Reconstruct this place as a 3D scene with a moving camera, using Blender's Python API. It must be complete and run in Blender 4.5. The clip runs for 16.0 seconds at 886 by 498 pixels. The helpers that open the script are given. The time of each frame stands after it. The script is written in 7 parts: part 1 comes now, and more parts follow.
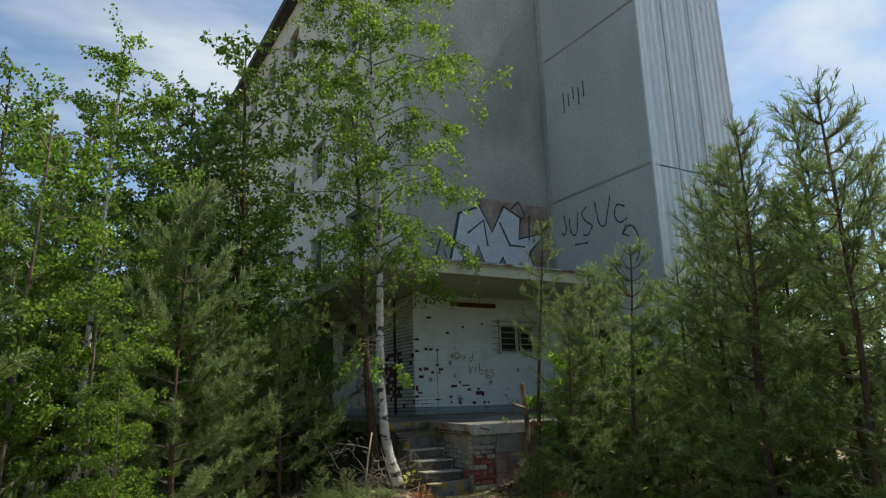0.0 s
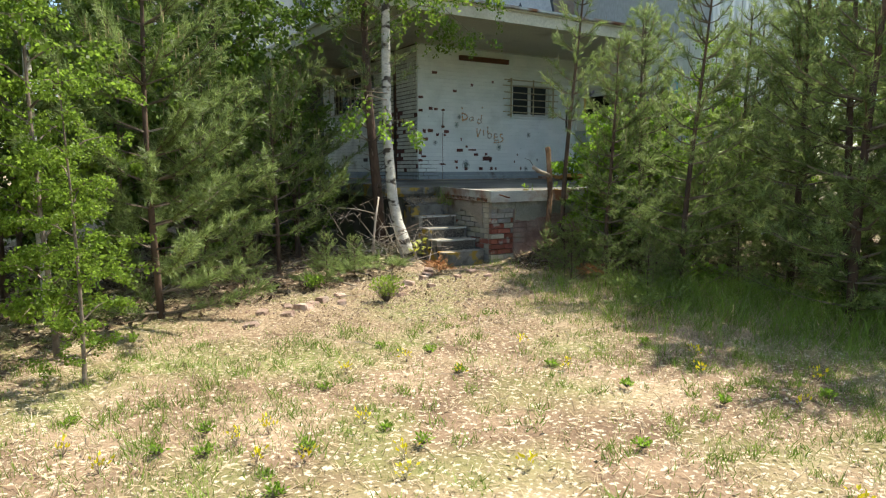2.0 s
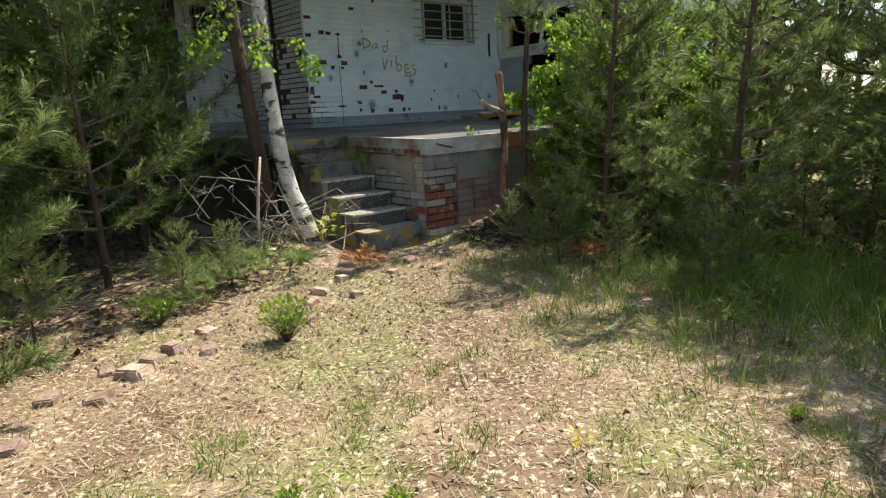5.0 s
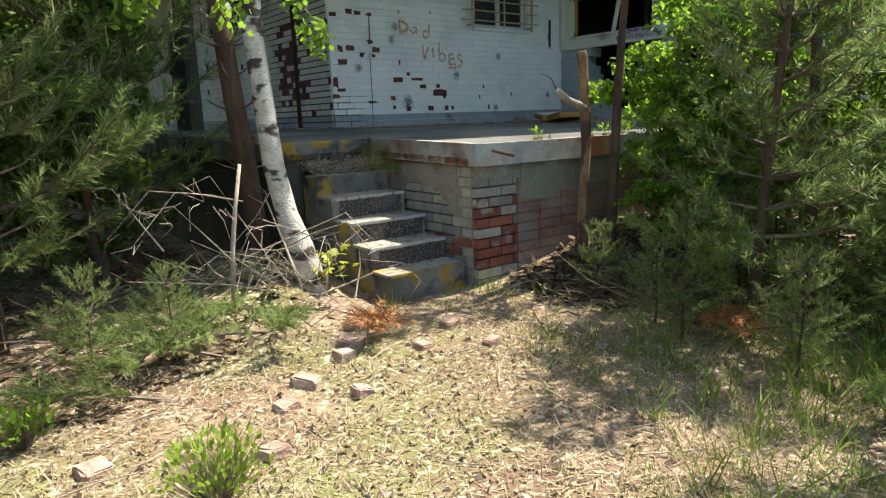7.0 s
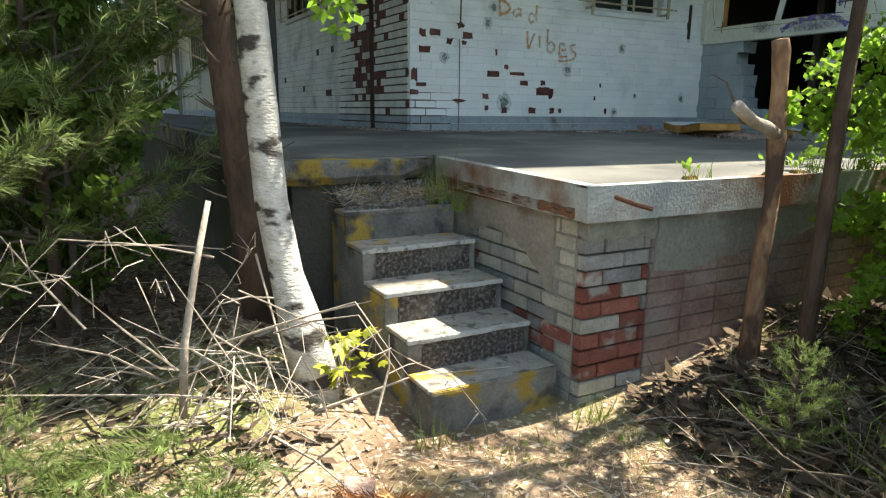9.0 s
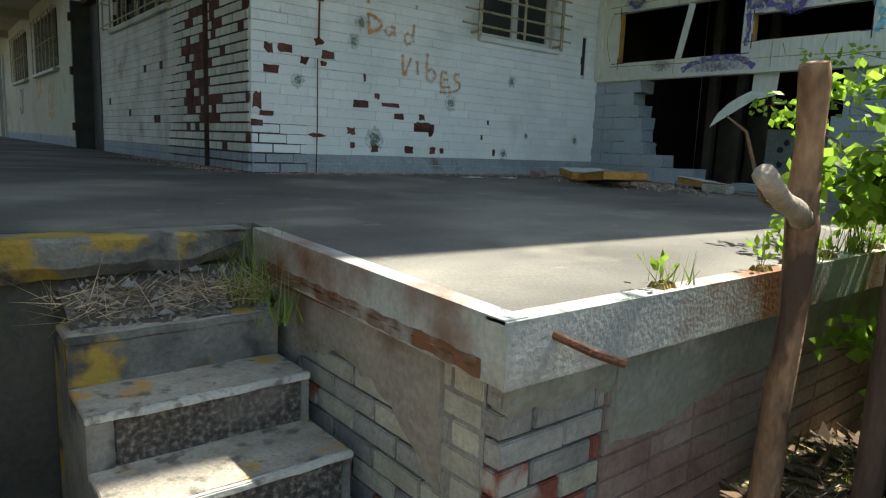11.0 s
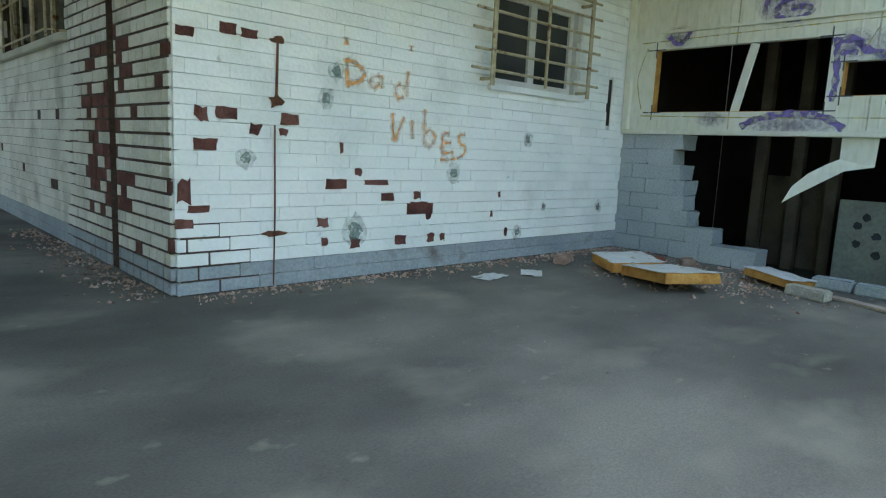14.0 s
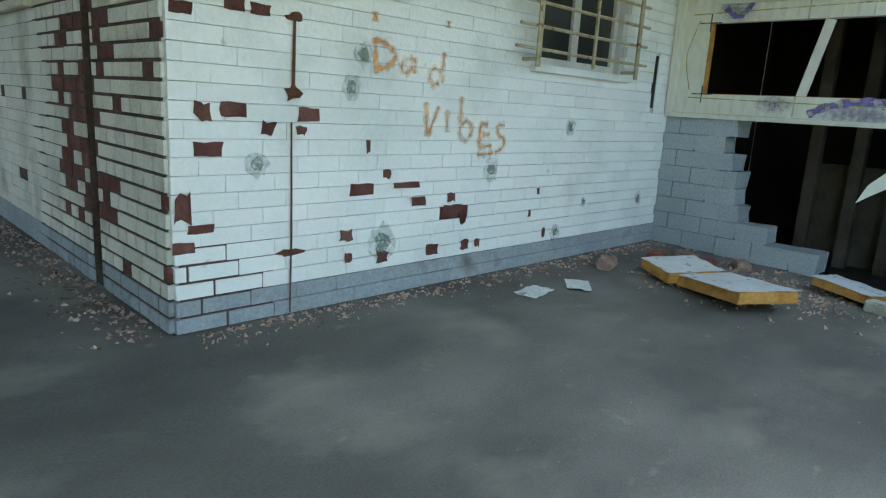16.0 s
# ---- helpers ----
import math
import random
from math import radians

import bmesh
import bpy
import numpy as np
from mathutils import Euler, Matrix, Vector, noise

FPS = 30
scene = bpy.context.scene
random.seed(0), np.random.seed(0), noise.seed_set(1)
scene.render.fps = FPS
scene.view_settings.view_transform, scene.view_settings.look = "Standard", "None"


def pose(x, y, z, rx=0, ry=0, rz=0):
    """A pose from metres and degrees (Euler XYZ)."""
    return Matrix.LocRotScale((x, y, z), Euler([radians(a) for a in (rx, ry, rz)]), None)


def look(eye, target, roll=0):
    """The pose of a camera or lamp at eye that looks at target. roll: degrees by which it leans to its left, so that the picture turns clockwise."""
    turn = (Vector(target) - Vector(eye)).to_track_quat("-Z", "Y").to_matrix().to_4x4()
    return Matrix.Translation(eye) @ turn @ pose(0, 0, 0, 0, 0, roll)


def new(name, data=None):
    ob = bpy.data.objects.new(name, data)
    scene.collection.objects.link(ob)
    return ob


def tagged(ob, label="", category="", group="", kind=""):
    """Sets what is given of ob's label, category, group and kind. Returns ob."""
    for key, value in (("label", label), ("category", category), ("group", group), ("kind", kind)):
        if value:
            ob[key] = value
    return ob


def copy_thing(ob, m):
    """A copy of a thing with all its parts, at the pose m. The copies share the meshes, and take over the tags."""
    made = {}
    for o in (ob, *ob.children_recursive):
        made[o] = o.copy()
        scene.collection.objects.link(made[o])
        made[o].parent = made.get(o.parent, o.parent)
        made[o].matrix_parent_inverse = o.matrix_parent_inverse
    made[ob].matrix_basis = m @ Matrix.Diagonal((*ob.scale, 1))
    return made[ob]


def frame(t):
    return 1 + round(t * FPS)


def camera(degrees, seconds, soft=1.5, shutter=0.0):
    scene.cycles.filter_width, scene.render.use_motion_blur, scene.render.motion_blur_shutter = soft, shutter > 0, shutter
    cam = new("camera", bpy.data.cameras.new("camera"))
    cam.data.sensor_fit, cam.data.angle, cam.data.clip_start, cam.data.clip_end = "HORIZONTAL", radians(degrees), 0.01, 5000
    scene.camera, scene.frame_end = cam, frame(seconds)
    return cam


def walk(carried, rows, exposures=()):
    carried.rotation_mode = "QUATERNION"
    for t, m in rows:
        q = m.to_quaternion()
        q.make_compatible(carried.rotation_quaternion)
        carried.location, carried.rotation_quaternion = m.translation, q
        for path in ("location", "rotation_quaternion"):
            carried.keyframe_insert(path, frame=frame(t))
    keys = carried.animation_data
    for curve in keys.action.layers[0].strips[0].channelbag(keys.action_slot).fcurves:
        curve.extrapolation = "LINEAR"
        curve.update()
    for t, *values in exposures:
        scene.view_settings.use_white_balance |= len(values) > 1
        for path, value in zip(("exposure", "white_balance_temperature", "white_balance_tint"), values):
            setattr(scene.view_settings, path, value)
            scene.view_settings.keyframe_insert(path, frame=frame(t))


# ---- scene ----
cam = camera(68.6, 16.0, soft=1.2)
PATH = [
    (0, (-7.038, -13.505, 1.361), (-5.976, -11.690, 1.853), -1.8),
    (0.5, (-6.971, -13.174, 1.381), (-5.975, -11.305, 1.803), 0.8),
    (1, (-6.871, -12.856, 1.310), (-5.670, -11.070, 1.492), 0.8),
    (1.5, (-6.826, -12.412, 1.257), (-5.618, -10.627, 1.119), 1.8),
    (2, (-6.738, -11.990, 1.301), (-5.618, -10.162, 1.036), -0.2),
    (2.5, (-6.722, -11.624, 1.348), (-5.418, -9.933, 1.024), 0.7),
    (3, (-6.507, -11.149, 1.337), (-5.189, -9.455, 1.090), -0.1),
    (3.2, (-6.408, -10.959, 1.334), (-5.139, -9.233, 1.060), -1.1),
    (5.3, (-5.259, -9.129, 1.226), (-3.866, -7.543, 0.765), -3.1),
    (5.5, (-5.146, -8.952, 1.214), (-3.714, -7.396, 0.778), -2.2),
    (6, (-4.858, -8.547, 1.239), (-3.651, -6.790, 0.886), -3.4),
    (6.5, (-4.560, -8.250, 1.197), (-3.136, -6.666, 0.836), -2.0),
    (7, (-4.210, -7.802, 1.164), (-2.926, -6.118, 0.735), -1.9),
    (7.5, (-3.907, -7.427, 1.160), (-2.763, -5.655, 0.700), -1.3),
    (8, (-3.599, -7.122, 1.191), (-2.296, -5.467, 0.713), 0.2),
    (8.5, (-3.336, -6.723, 1.216), (-2.142, -4.966, 0.828), 0.5),
    (9, (-3.054, -6.387, 1.285), (-2.043, -4.532, 0.836), 0.6),
    (9.5, (-2.841, -6.052, 1.305), (-1.552, -4.376, 0.865), 4.4),
    (9.7, (-2.706, -5.911, 1.265), (-1.396, -4.226, 0.936), 4.6),
    (11.8, (-1.943, -4.767, 1.399), (-0.576, -3.130, 1.061), 1.3),
    (12, (-1.882, -4.646, 1.399), (-0.498, -3.003, 1.175), 1.1),
    (12.5, (-1.733, -4.437, 1.392), (-0.201, -2.945, 1.086), 1.9),
    (13, (-1.483, -4.037, 1.493), (-0.119, -2.431, 1.017), 4.4),
    (13.5, (-1.390, -3.680, 1.715), (-0.349, -1.826, 1.332), 0.9),
    (14, (-1.341, -3.586, 1.953), (0.122, -2.030, 1.626), 2.7),
    (14.5, (-1.215, -3.445, 2.032), (0.496, -2.155, 1.761), 4.2),
    (15, (-1.166, -3.312, 2.054), (0.639, -2.154, 1.803), 4.2),
    (15.5, (-1.202, -3.103, 2.172), (0.413, -1.729, 1.761), 4.9),
    (16, (-1.126, -2.845, 2.178), (0.362, -1.350, 1.709), 3.4),
]
walk(cam, [(t, look(eye, target, roll)) for t, eye, target, roll in PATH],
     [(0, 0.05, 6600, 5), (0.4, 0.83, 6800, 4), (1.0, 1.05, 6800, 4), (1.5, 1.25, 6800, 5), (2.0, 1.1, 6850, 5), (2.5, 1.0, 6850, 5), (5.5, 0.85, 6850, 6), (6, 0.93, 6800, 6), (6.5, 1.1, 6800, 6), (8, 1.5, 6800, 6), (9, 1.72, 6900, 6), (9.7, 1.65, 6900, 6), (12, 1.42, 6900, 6), (12.5, 1.47, 6900, 6), (13.5, 2.2, 6950, 4), (14.5, 2.63, 6900, 3), (15, 2.6, 6900, 3), (16, 2.6, 6900, 4)])

# ---- world, sun ----
EL, AZ = 60.0, 93.2          # sun height, and its compass angle from +y towards +x
world = bpy.data.worlds.new("sky")
scene.world = world
world.use_nodes = True
wn = world.node_tree
sky = wn.nodes.new("ShaderNodeTexSky")
sky.sky_type, sky.sun_disc = "NISHITA", False
sky.sun_elevation, sky.sun_rotation = radians(EL), radians(AZ)
sky.air_density, sky.dust_density = 1.0, 0.6
wn.nodes["Background"].inputs["Strength"].default_value = 0.15
# thin high cloud streaks over the blue
tc = wn.nodes.new("ShaderNodeTexCoord")
mp = wn.nodes.new("ShaderNodeMapping")
mp.inputs["Scale"].default_value = (1.2, 3.5, 5.0)
mp.inputs["Rotation"].default_value = (0.2, 0.3, 0.5)
cn = wn.nodes.new("ShaderNodeTexNoise")
cn.inputs["Scale"].default_value, cn.inputs["Detail"].default_value = 1.6, 6
cr = wn.nodes.new("ShaderNodeValToRGB")
cr.color_ramp.elements[0].position, cr.color_ramp.elements[1].position = 0.50, 0.80
cm = wn.nodes.new("ShaderNodeMixRGB")
cm.inputs["Color2"].default_value = (5.2, 5.5, 5.9, 1)
wn.links.new(tc.outputs["Generated"], mp.inputs["Vector"])
wn.links.new(mp.outputs["Vector"], cn.inputs["Vector"])
wn.links.new(cn.outputs["Fac"], cr.inputs["Fac"])
wn.links.new(cr.outputs["Color"], cm.inputs["Fac"])
wn.links.new(sky.outputs["Color"], cm.inputs["Color1"])
wn.links.new(cm.outputs["Color"], wn.nodes["Background"].inputs["Color"])
to_sun = Vector((math.cos(radians(EL)) * math.sin(radians(AZ)), math.cos(radians(EL)) * math.cos(radians(AZ)), math.sin(radians(EL))))
sun = new("sun", bpy.data.lights.new("sun", "SUN"))
sun.data.energy, sun.data.angle, sun.data.color = 5.0, radians(0.55), (1.0, 0.95, 0.86)
sun.matrix_world = look(to_sun * 60, (0, 0, 0))


# ---- materials ----
def material(name, colours, scale=3.0, rough=0.8, metal=0.0, bump=0.3, fine=60.0, stretch=(1, 1, 1), stain=None, stain_scale=1.0, stain_at=(0.55, 0.7),
             vary=0.0, island=0.0, translucent=0.0, spots=None, spot_scale=20.0, spot_at=(0.62, 0.68), spec=0.3):
    """Node material: a ramp of colours on noise at one scale, fine grain with bump at another, and optional stains and spots."""
    m = bpy.data.materials.new(name)
    m.use_nodes = True
    nt = m.node_tree
    n, link = nt.nodes, nt.links.new
    b = n["Principled BSDF"]
    b.inputs["Roughness"].default_value, b.inputs["Metallic"].default_value = rough, metal
    b.inputs["Specular IOR Level"].default_value = spec
    geo = n.new("ShaderNodeNewGeometry")
    mapping = n.new("ShaderNodeMapping")
    mapping.inputs["Scale"].default_value = stretch
    link(geo.outputs["Position"], mapping.inputs["Vector"])

    def noise_at(s, detail=4):
        t = n.new("ShaderNodeTexNoise")
        t.inputs["Scale"].default_value, t.inputs["Detail"].default_value = s, detail
        link(mapping.outputs["Vector"], t.inputs["Vector"])
        return t.outputs["Fac"]

    def ramp(fac, stops):
        r = n.new("ShaderNodeValToRGB")
        e = r.color_ramp.elements
        while len(e) < len(stops):
            e.new(0.5)
        for k, (p, c) in enumerate(stops):
            e[k].position, e[k].color = p, (*c, 1)
        link(fac, r.inputs["Fac"])
        return r.outputs["Color"]

    k = len(colours)
    col = ramp(noise_at(scale, 6), [(0.3 + 0.4 * i / max(1, k - 1), c) for i, c in enumerate(colours)])
    grain = noise_at(fine, 5)
    g = n.new("ShaderNodeMixRGB")
    g.blend_type = "OVERLAY"
    g.inputs["Fac"].default_value = 0.45
    link(col, g.inputs["Color1"])
    link(ramp(grain, [(0.25, (0.3, 0.3, 0.3)), (0.75, (0.72, 0.72, 0.72))]), g.inputs["Color2"])
    col = g.outputs["Color"]
    for extra, s, at in ((stain, stain_scale, stain_at), (spots, spot_scale, spot_at)):
        if extra:
            x = n.new("ShaderNodeMixRGB")
            link(ramp(noise_at(s, 5), [(at[0], (0, 0, 0)), (at[1], (1, 1, 1))]), x.inputs["Fac"])
            link(col, x.inputs["Color1"])
            x.inputs["Color2"].default_value = (*extra, 1)
            col = x.outputs["Color"]
    if vary or island:
        hsv = n.new("ShaderNodeHueSaturation")
        mr = n.new("ShaderNodeMapRange")
        if island:
            link(geo.outputs["Random Per Island"], mr.inputs["Value"])
        else:
            oi = n.new("ShaderNodeObjectInfo")
            link(oi.outputs["Random"], mr.inputs["Value"])
        v = vary or island
        mr.inputs["To Min"].default_value, mr.inputs["To Max"].default_value = 1 - v, 1 + v
        link(mr.outputs["Result"], hsv.inputs["Value"])
        link(col, hsv.inputs["Color"])
        col = hsv.outputs["Color"]
    link(col, b.inputs["Base Color"])
    if bump:
        bp = n.new("ShaderNodeBump")
        bp.inputs["Strength"].default_value, bp.inputs["Distance"].default_value = bump, 0.02
        link(grain, bp.inputs["Height"])
        link(bp.outputs["Normal"], b.inputs["Normal"])
    if translucent:
        tr = n.new("ShaderNodeBsdfTranslucent")
        link(col, tr.inputs["Color"])
        mix = n.new("ShaderNodeMixShader")
        mix.inputs["Fac"].default_value = translucent
        link(b.outputs["BSDF"], mix.inputs[1])
        link(tr.outputs["BSDF"], mix.inputs[2])
        link(mix.outputs["Shader"], n["Material Output"].inputs["Surface"])
    return m


WHITE = material("white_painted_brick", [(0.72, 0.76, 0.75), (0.83, 0.86, 0.85), (0.87, 0.88, 0.87)], 1.6, 0.75, bump=0.25, fine=45, stain=(0.40, 0.42, 0.40), stain_scale=1.1, stain_at=(0.6, 0.85), vary=0.035, spots=(0.45, 0.47, 0.45), spot_scale=9, spot_at=(0.70, 0.78))
WHITE_STUFF = material("white_painted_brick_far", [(0.72, 0.76, 0.75), (0.83, 0.86, 0.85), (0.87, 0.88, 0.87)], 1.6, 0.75, bump=0.25, fine=45, stain=(0.40, 0.42, 0.40), stain_scale=1.1, stain_at=(0.6, 0.85), island=0.035, spots=(0.45, 0.47, 0.45), spot_scale=9, spot_at=(0.70, 0.78))
CREAM = material("aged_white_brick", [(0.50, 0.50, 0.44), (0.63, 0.63, 0.57), (0.68, 0.68, 0.62)], 2.2, 0.8, bump=0.35, fine=45, stain=(0.25, 0.24, 0.20), stain_scale=2.0, stain_at=(0.58, 0.8), vary=0.08)
REDBRICK = material("bare_red_brick", [(0.075, 0.030, 0.026), (0.125, 0.05, 0.042), (0.18, 0.085, 0.07)], 6, 0.9, bump=0.6, fine=70, vary=0.2)
MORTAR = material("old_mortar", [(0.16, 0.15, 0.14), (0.30, 0.29, 0.27)], 5, 0.95, bump=0.6, fine=60)
DARKJOINT = material("dark_eroded_joint", [(0.05, 0.036, 0.03), (0.12, 0.09, 0.075)], 9, 0.95, bump=0.7, fine=60)
WHITE_JOINT = material("painted_joint", [(0.50, 0.53, 0.53), (0.68, 0.71, 0.71)], 3, 0.85, bump=0.3, fine=60)
GREYPAINT = material("grey_painted_brick", [(0.27, 0.31, 0.34), (0.36, 0.40, 0.43)], 3, 0.8, bump=0.35, fine=50, stain=(0.17, 0.16, 0.15), stain_scale=3, stain_at=(0.58, 0.72), vary=0.07)
GREYBLOCK = material("grey_painted_block", [(0.30, 0.35, 0.38), (0.40, 0.45, 0.48)], 1.5, 0.8, bump=0.3, fine=60, stain=(0.5, 0.52, 0.5), stain_scale=1.5, stain_at=(0.62, 0.8), vary=0.05)
BLOCKCORE = material("broken_block_core", [(0.38, 0.36, 0.32), (0.55, 0.53, 0.48)], 8, 0.95, bump=0.8, fine=50)
PANEL = material("white_metal_panel", [(0.60, 0.61, 0.52), (0.68, 0.69, 0.61), (0.72, 0.73, 0.67)], 0.9, 0.55, bump=0.05, fine=25, stain=(0.48, 0.47, 0.34), stain_scale=0.9, stain_at=(0.55, 0.8), stretch=(1, 1, 0.35))
FOAM = material("orange_insulation_foam", [(0.42, 0.20, 0.05), (0.60, 0.33, 0.10)], 12, 0.9, bump=0.6, fine=70)
FLOOR = material("worn_concrete_floor", [(0.065, 0.063, 0.058), (0.12, 0.115, 0.104), (0.21, 0.20, 0.175)], 0.75, 0.85, bump=0.12, fine=90, stretch=(1, 1.5, 1), stain=(0.27, 0.255, 0.21), stain_scale=1.3, stain_at=(0.54, 0.78), spots=(0.33, 0.315, 0.26), spot_scale=5.5, spot_at=(0.66, 0.86))
CONCRETE = material("rough_grey_concrete", [(0.25, 0.25, 0.24), (0.34, 0.335, 0.32), (0.42, 0.415, 0.395)], 0.55, 0.9, bump=0.4, fine=16, stain=(0.20, 0.20, 0.19), stain_scale=0.5, stain_at=(0.52, 0.8), stretch=(1, 1, 0.6))
RENDERWALL = material("smooth_grey_render", [(0.40, 0.42, 0.42), (0.46, 0.48, 0.48)], 0.5, 0.85, bump=0.1, fine=25, stain=(0.33, 0.34, 0.34), stain_scale=0.4, stain_at=(0.55, 0.8), stretch=(1, 1, 0.4))
CORRUGATED = material("pale_corrugated_metal", [(0.50, 0.53, 0.55), (0.58, 0.61, 0.63)], 0.6, 0.5, metal=0.15, bump=0.05, fine=20, stain=(0.42, 0.43, 0.42), stain_scale=0.8, stretch=(1, 1, 0.2))
CANOPY = material("cream_canopy_concrete", [(0.46, 0.43, 0.33), (0.56, 0.53, 0.42)], 0.8, 0.85, bump=0.2, fine=30, stain=(0.33, 0.29, 0.20), stain_scale=1.2, stain_at=(0.55, 0.75))
STEPSTONE = material("exposed_aggregate_step", [(0.035, 0.031, 0.028), (0.085, 0.075, 0.066), (0.24, 0.22, 0.19)], 55, 0.9, bump=1.0, fine=90, stain=(0.26, 0.24, 0.20), stain_scale=3, stain_at=(0.58, 0.8))
STEPSIDE = material("lichen_concrete", [(0.09, 0.09, 0.083), (0.165, 0.16, 0.145), (0.23, 0.22, 0.195)], 4, 0.9, bump=0.6, fine=60, stain=(0.31, 0.215, 0.045), stain_scale=4.2, stain_at=(0.53, 0.60), spots=(0.06, 0.06, 0.06), spot_scale=5, spot_at=(0.54, 0.64))
STEPLIP = material("pale_step_edge", [(0.34, 0.34, 0.32), (0.46, 0.46, 0.43)], 10, 0.8, bump=0.3, fine=70, spots=(0.18, 0.17, 0.15), spot_scale=20, spot_at=(0.55, 0.65))
STEEL = material("weathered_grey_steel", [(0.30, 0.32, 0.32), (0.42, 0.44, 0.43), (0.30, 0.26, 0.22)], 3, 0.6, metal=0.2, bump=0.25, fine=60, stain=(0.19, 0.085, 0.045), stain_scale=2.2, stain_at=(0.49, 0.64))
RUST = material("rusty_iron", [(0.09, 0.045, 0.03), (0.20, 0.09, 0.05)], 12, 0.85, metal=0.3, bump=0.5, fine=80)
GRILLE = material("yellowed_grille_paint", [(0.33, 0.28, 0.17), (0.50, 0.45, 0.32)], 14, 0.7, bump=0.3, fine=80, spots=(0.18, 0.08, 0.04), spot_scale=16, spot_at=(0.58, 0.68))
FRAMEWHITE = material("dirty_white_frame", [(0.55, 0.55, 0.52), (0.68, 0.68, 0.65)], 6, 0.6, bump=0.1, fine=50)
DARKDOOR = material("dark_green_grey_door", [(0.05, 0.055, 0.055), (0.09, 0.095, 0.09)], 4, 0.6, bump=0.2, fine=40)
# near-black: the shade of the unlit room and wall slot is in this colour
DARKROOM = material("shade_black_interior", [(0.018, 0.018, 0.017), (0.035, 0.033, 0.03)], 2, 0.95, bump=0.3, fine=30)
BOARD = material("grey_board", [(0.24, 0.27, 0.25), (0.33, 0.36, 0.33)], 4, 0.8, bump=0.1, fine=30)
ROOF = material("dark_roof_felt", [(0.03, 0.03, 0.032), (0.06, 0.06, 0.06)], 3, 0.9)
OLDWALL = material("flaking_pale_facade", [(0.40, 0.37, 0.32), (0.55, 0.53, 0.48), (0.60, 0.58, 0.54)], 0.7, 0.9, bump=0.3, fine=20, stain=(0.27, 0.18, 0.13), stain_scale=0.7, stain_at=(0.58, 0.68))
GROUND = material("sandy_soil_with_litter", [(0.12, 0.075, 0.046), (0.21, 0.14, 0.09), (0.33, 0.24, 0.16)], 1.6, 0.95, bump=0.9, fine=28, stain=(0.17, 0.18, 0.06), stain_scale=0.9, stain_at=(0.47, 0.66), spots=(0.50, 0.42, 0.31), spot_scale=30, spot_at=(0.56, 0.62))
LITTER = material("dry_leaf_litter", [(0.15, 0.095, 0.055), (0.27, 0.195, 0.12), (0.41, 0.33, 0.225)], 5, 0.8, bump=0.1, island=0.5)
GRASS = material("spring_grass", [(0.13, 0.205, 0.03), (0.21, 0.30, 0.05)], 1.5, 0.6, bump=0, island=0.35, translucent=0.35)
DRYGRASS = material("dry_straw_grass", [(0.33, 0.245, 0.145), (0.47, 0.375, 0.25)], 2, 0.8, bump=0, island=0.35, translucent=0.2)
BIRCHBARK = material("white_birch_bark", [(0.42, 0.39, 0.34), (0.62, 0.59, 0.54)], 7, 0.8, bump=0.6, fine=40, stretch=(1, 1, 2.2), stain=(0.06, 0.05, 0.042), stain_scale=4.5, stain_at=(0.55, 0.62))
PINEBARK = material("red_brown_pine_bark", [(0.055, 0.037, 0.028), (0.125, 0.08, 0.056)], 9, 0.95, bump=1.0, fine=35, stretch=(1, 1, 0.4))
TWIG = material("grey_brown_twig", [(0.10, 0.075, 0.055), (0.20, 0.16, 0.125)], 12, 0.9, bump=0.4, island=0.4)
DEADWOOD = material("bleached_dead_wood", [(0.26, 0.21, 0.165), (0.42, 0.36, 0.30)], 14, 0.85, bump=0.4, island=0.25)
BIRCHLEAF = material("birch_leaf_green", [(0.14, 0.22, 0.03), (0.21, 0.31, 0.045)], 2, 0.45, bump=0, island=0.4, translucent=0.68)
BUSHLEAF = material("bright_young_leaf", [(0.16, 0.28, 0.03), (0.24, 0.38, 0.05)], 2, 0.45, bump=0, island=0.4, translucent=0.68)
YELLOWLEAF = material("yellow_green_leaf", [(0.30, 0.33, 0.03), (0.42, 0.42, 0.05)], 3, 0.5, bump=0, island=0.25, translucent=0.4)
NEEDLE = material("pine_needle_green", [(0.15, 0.205, 0.06), (0.25, 0.32, 0.115)], 1.5, 0.45, bump=0, island=0.5, translucent=0.58)
CANDLE = material("pale_pine_candle", [(0.28, 0.22, 0.10), (0.36, 0.30, 0.16)], 8, 0.7, bump=0)
ROCK = material("pinkish_rubble", [(0.22, 0.14, 0.11), (0.36, 0.25, 0.20), (0.46, 0.38, 0.32)], 9, 0.95, bump=0.7, fine=50, vary=0.25)
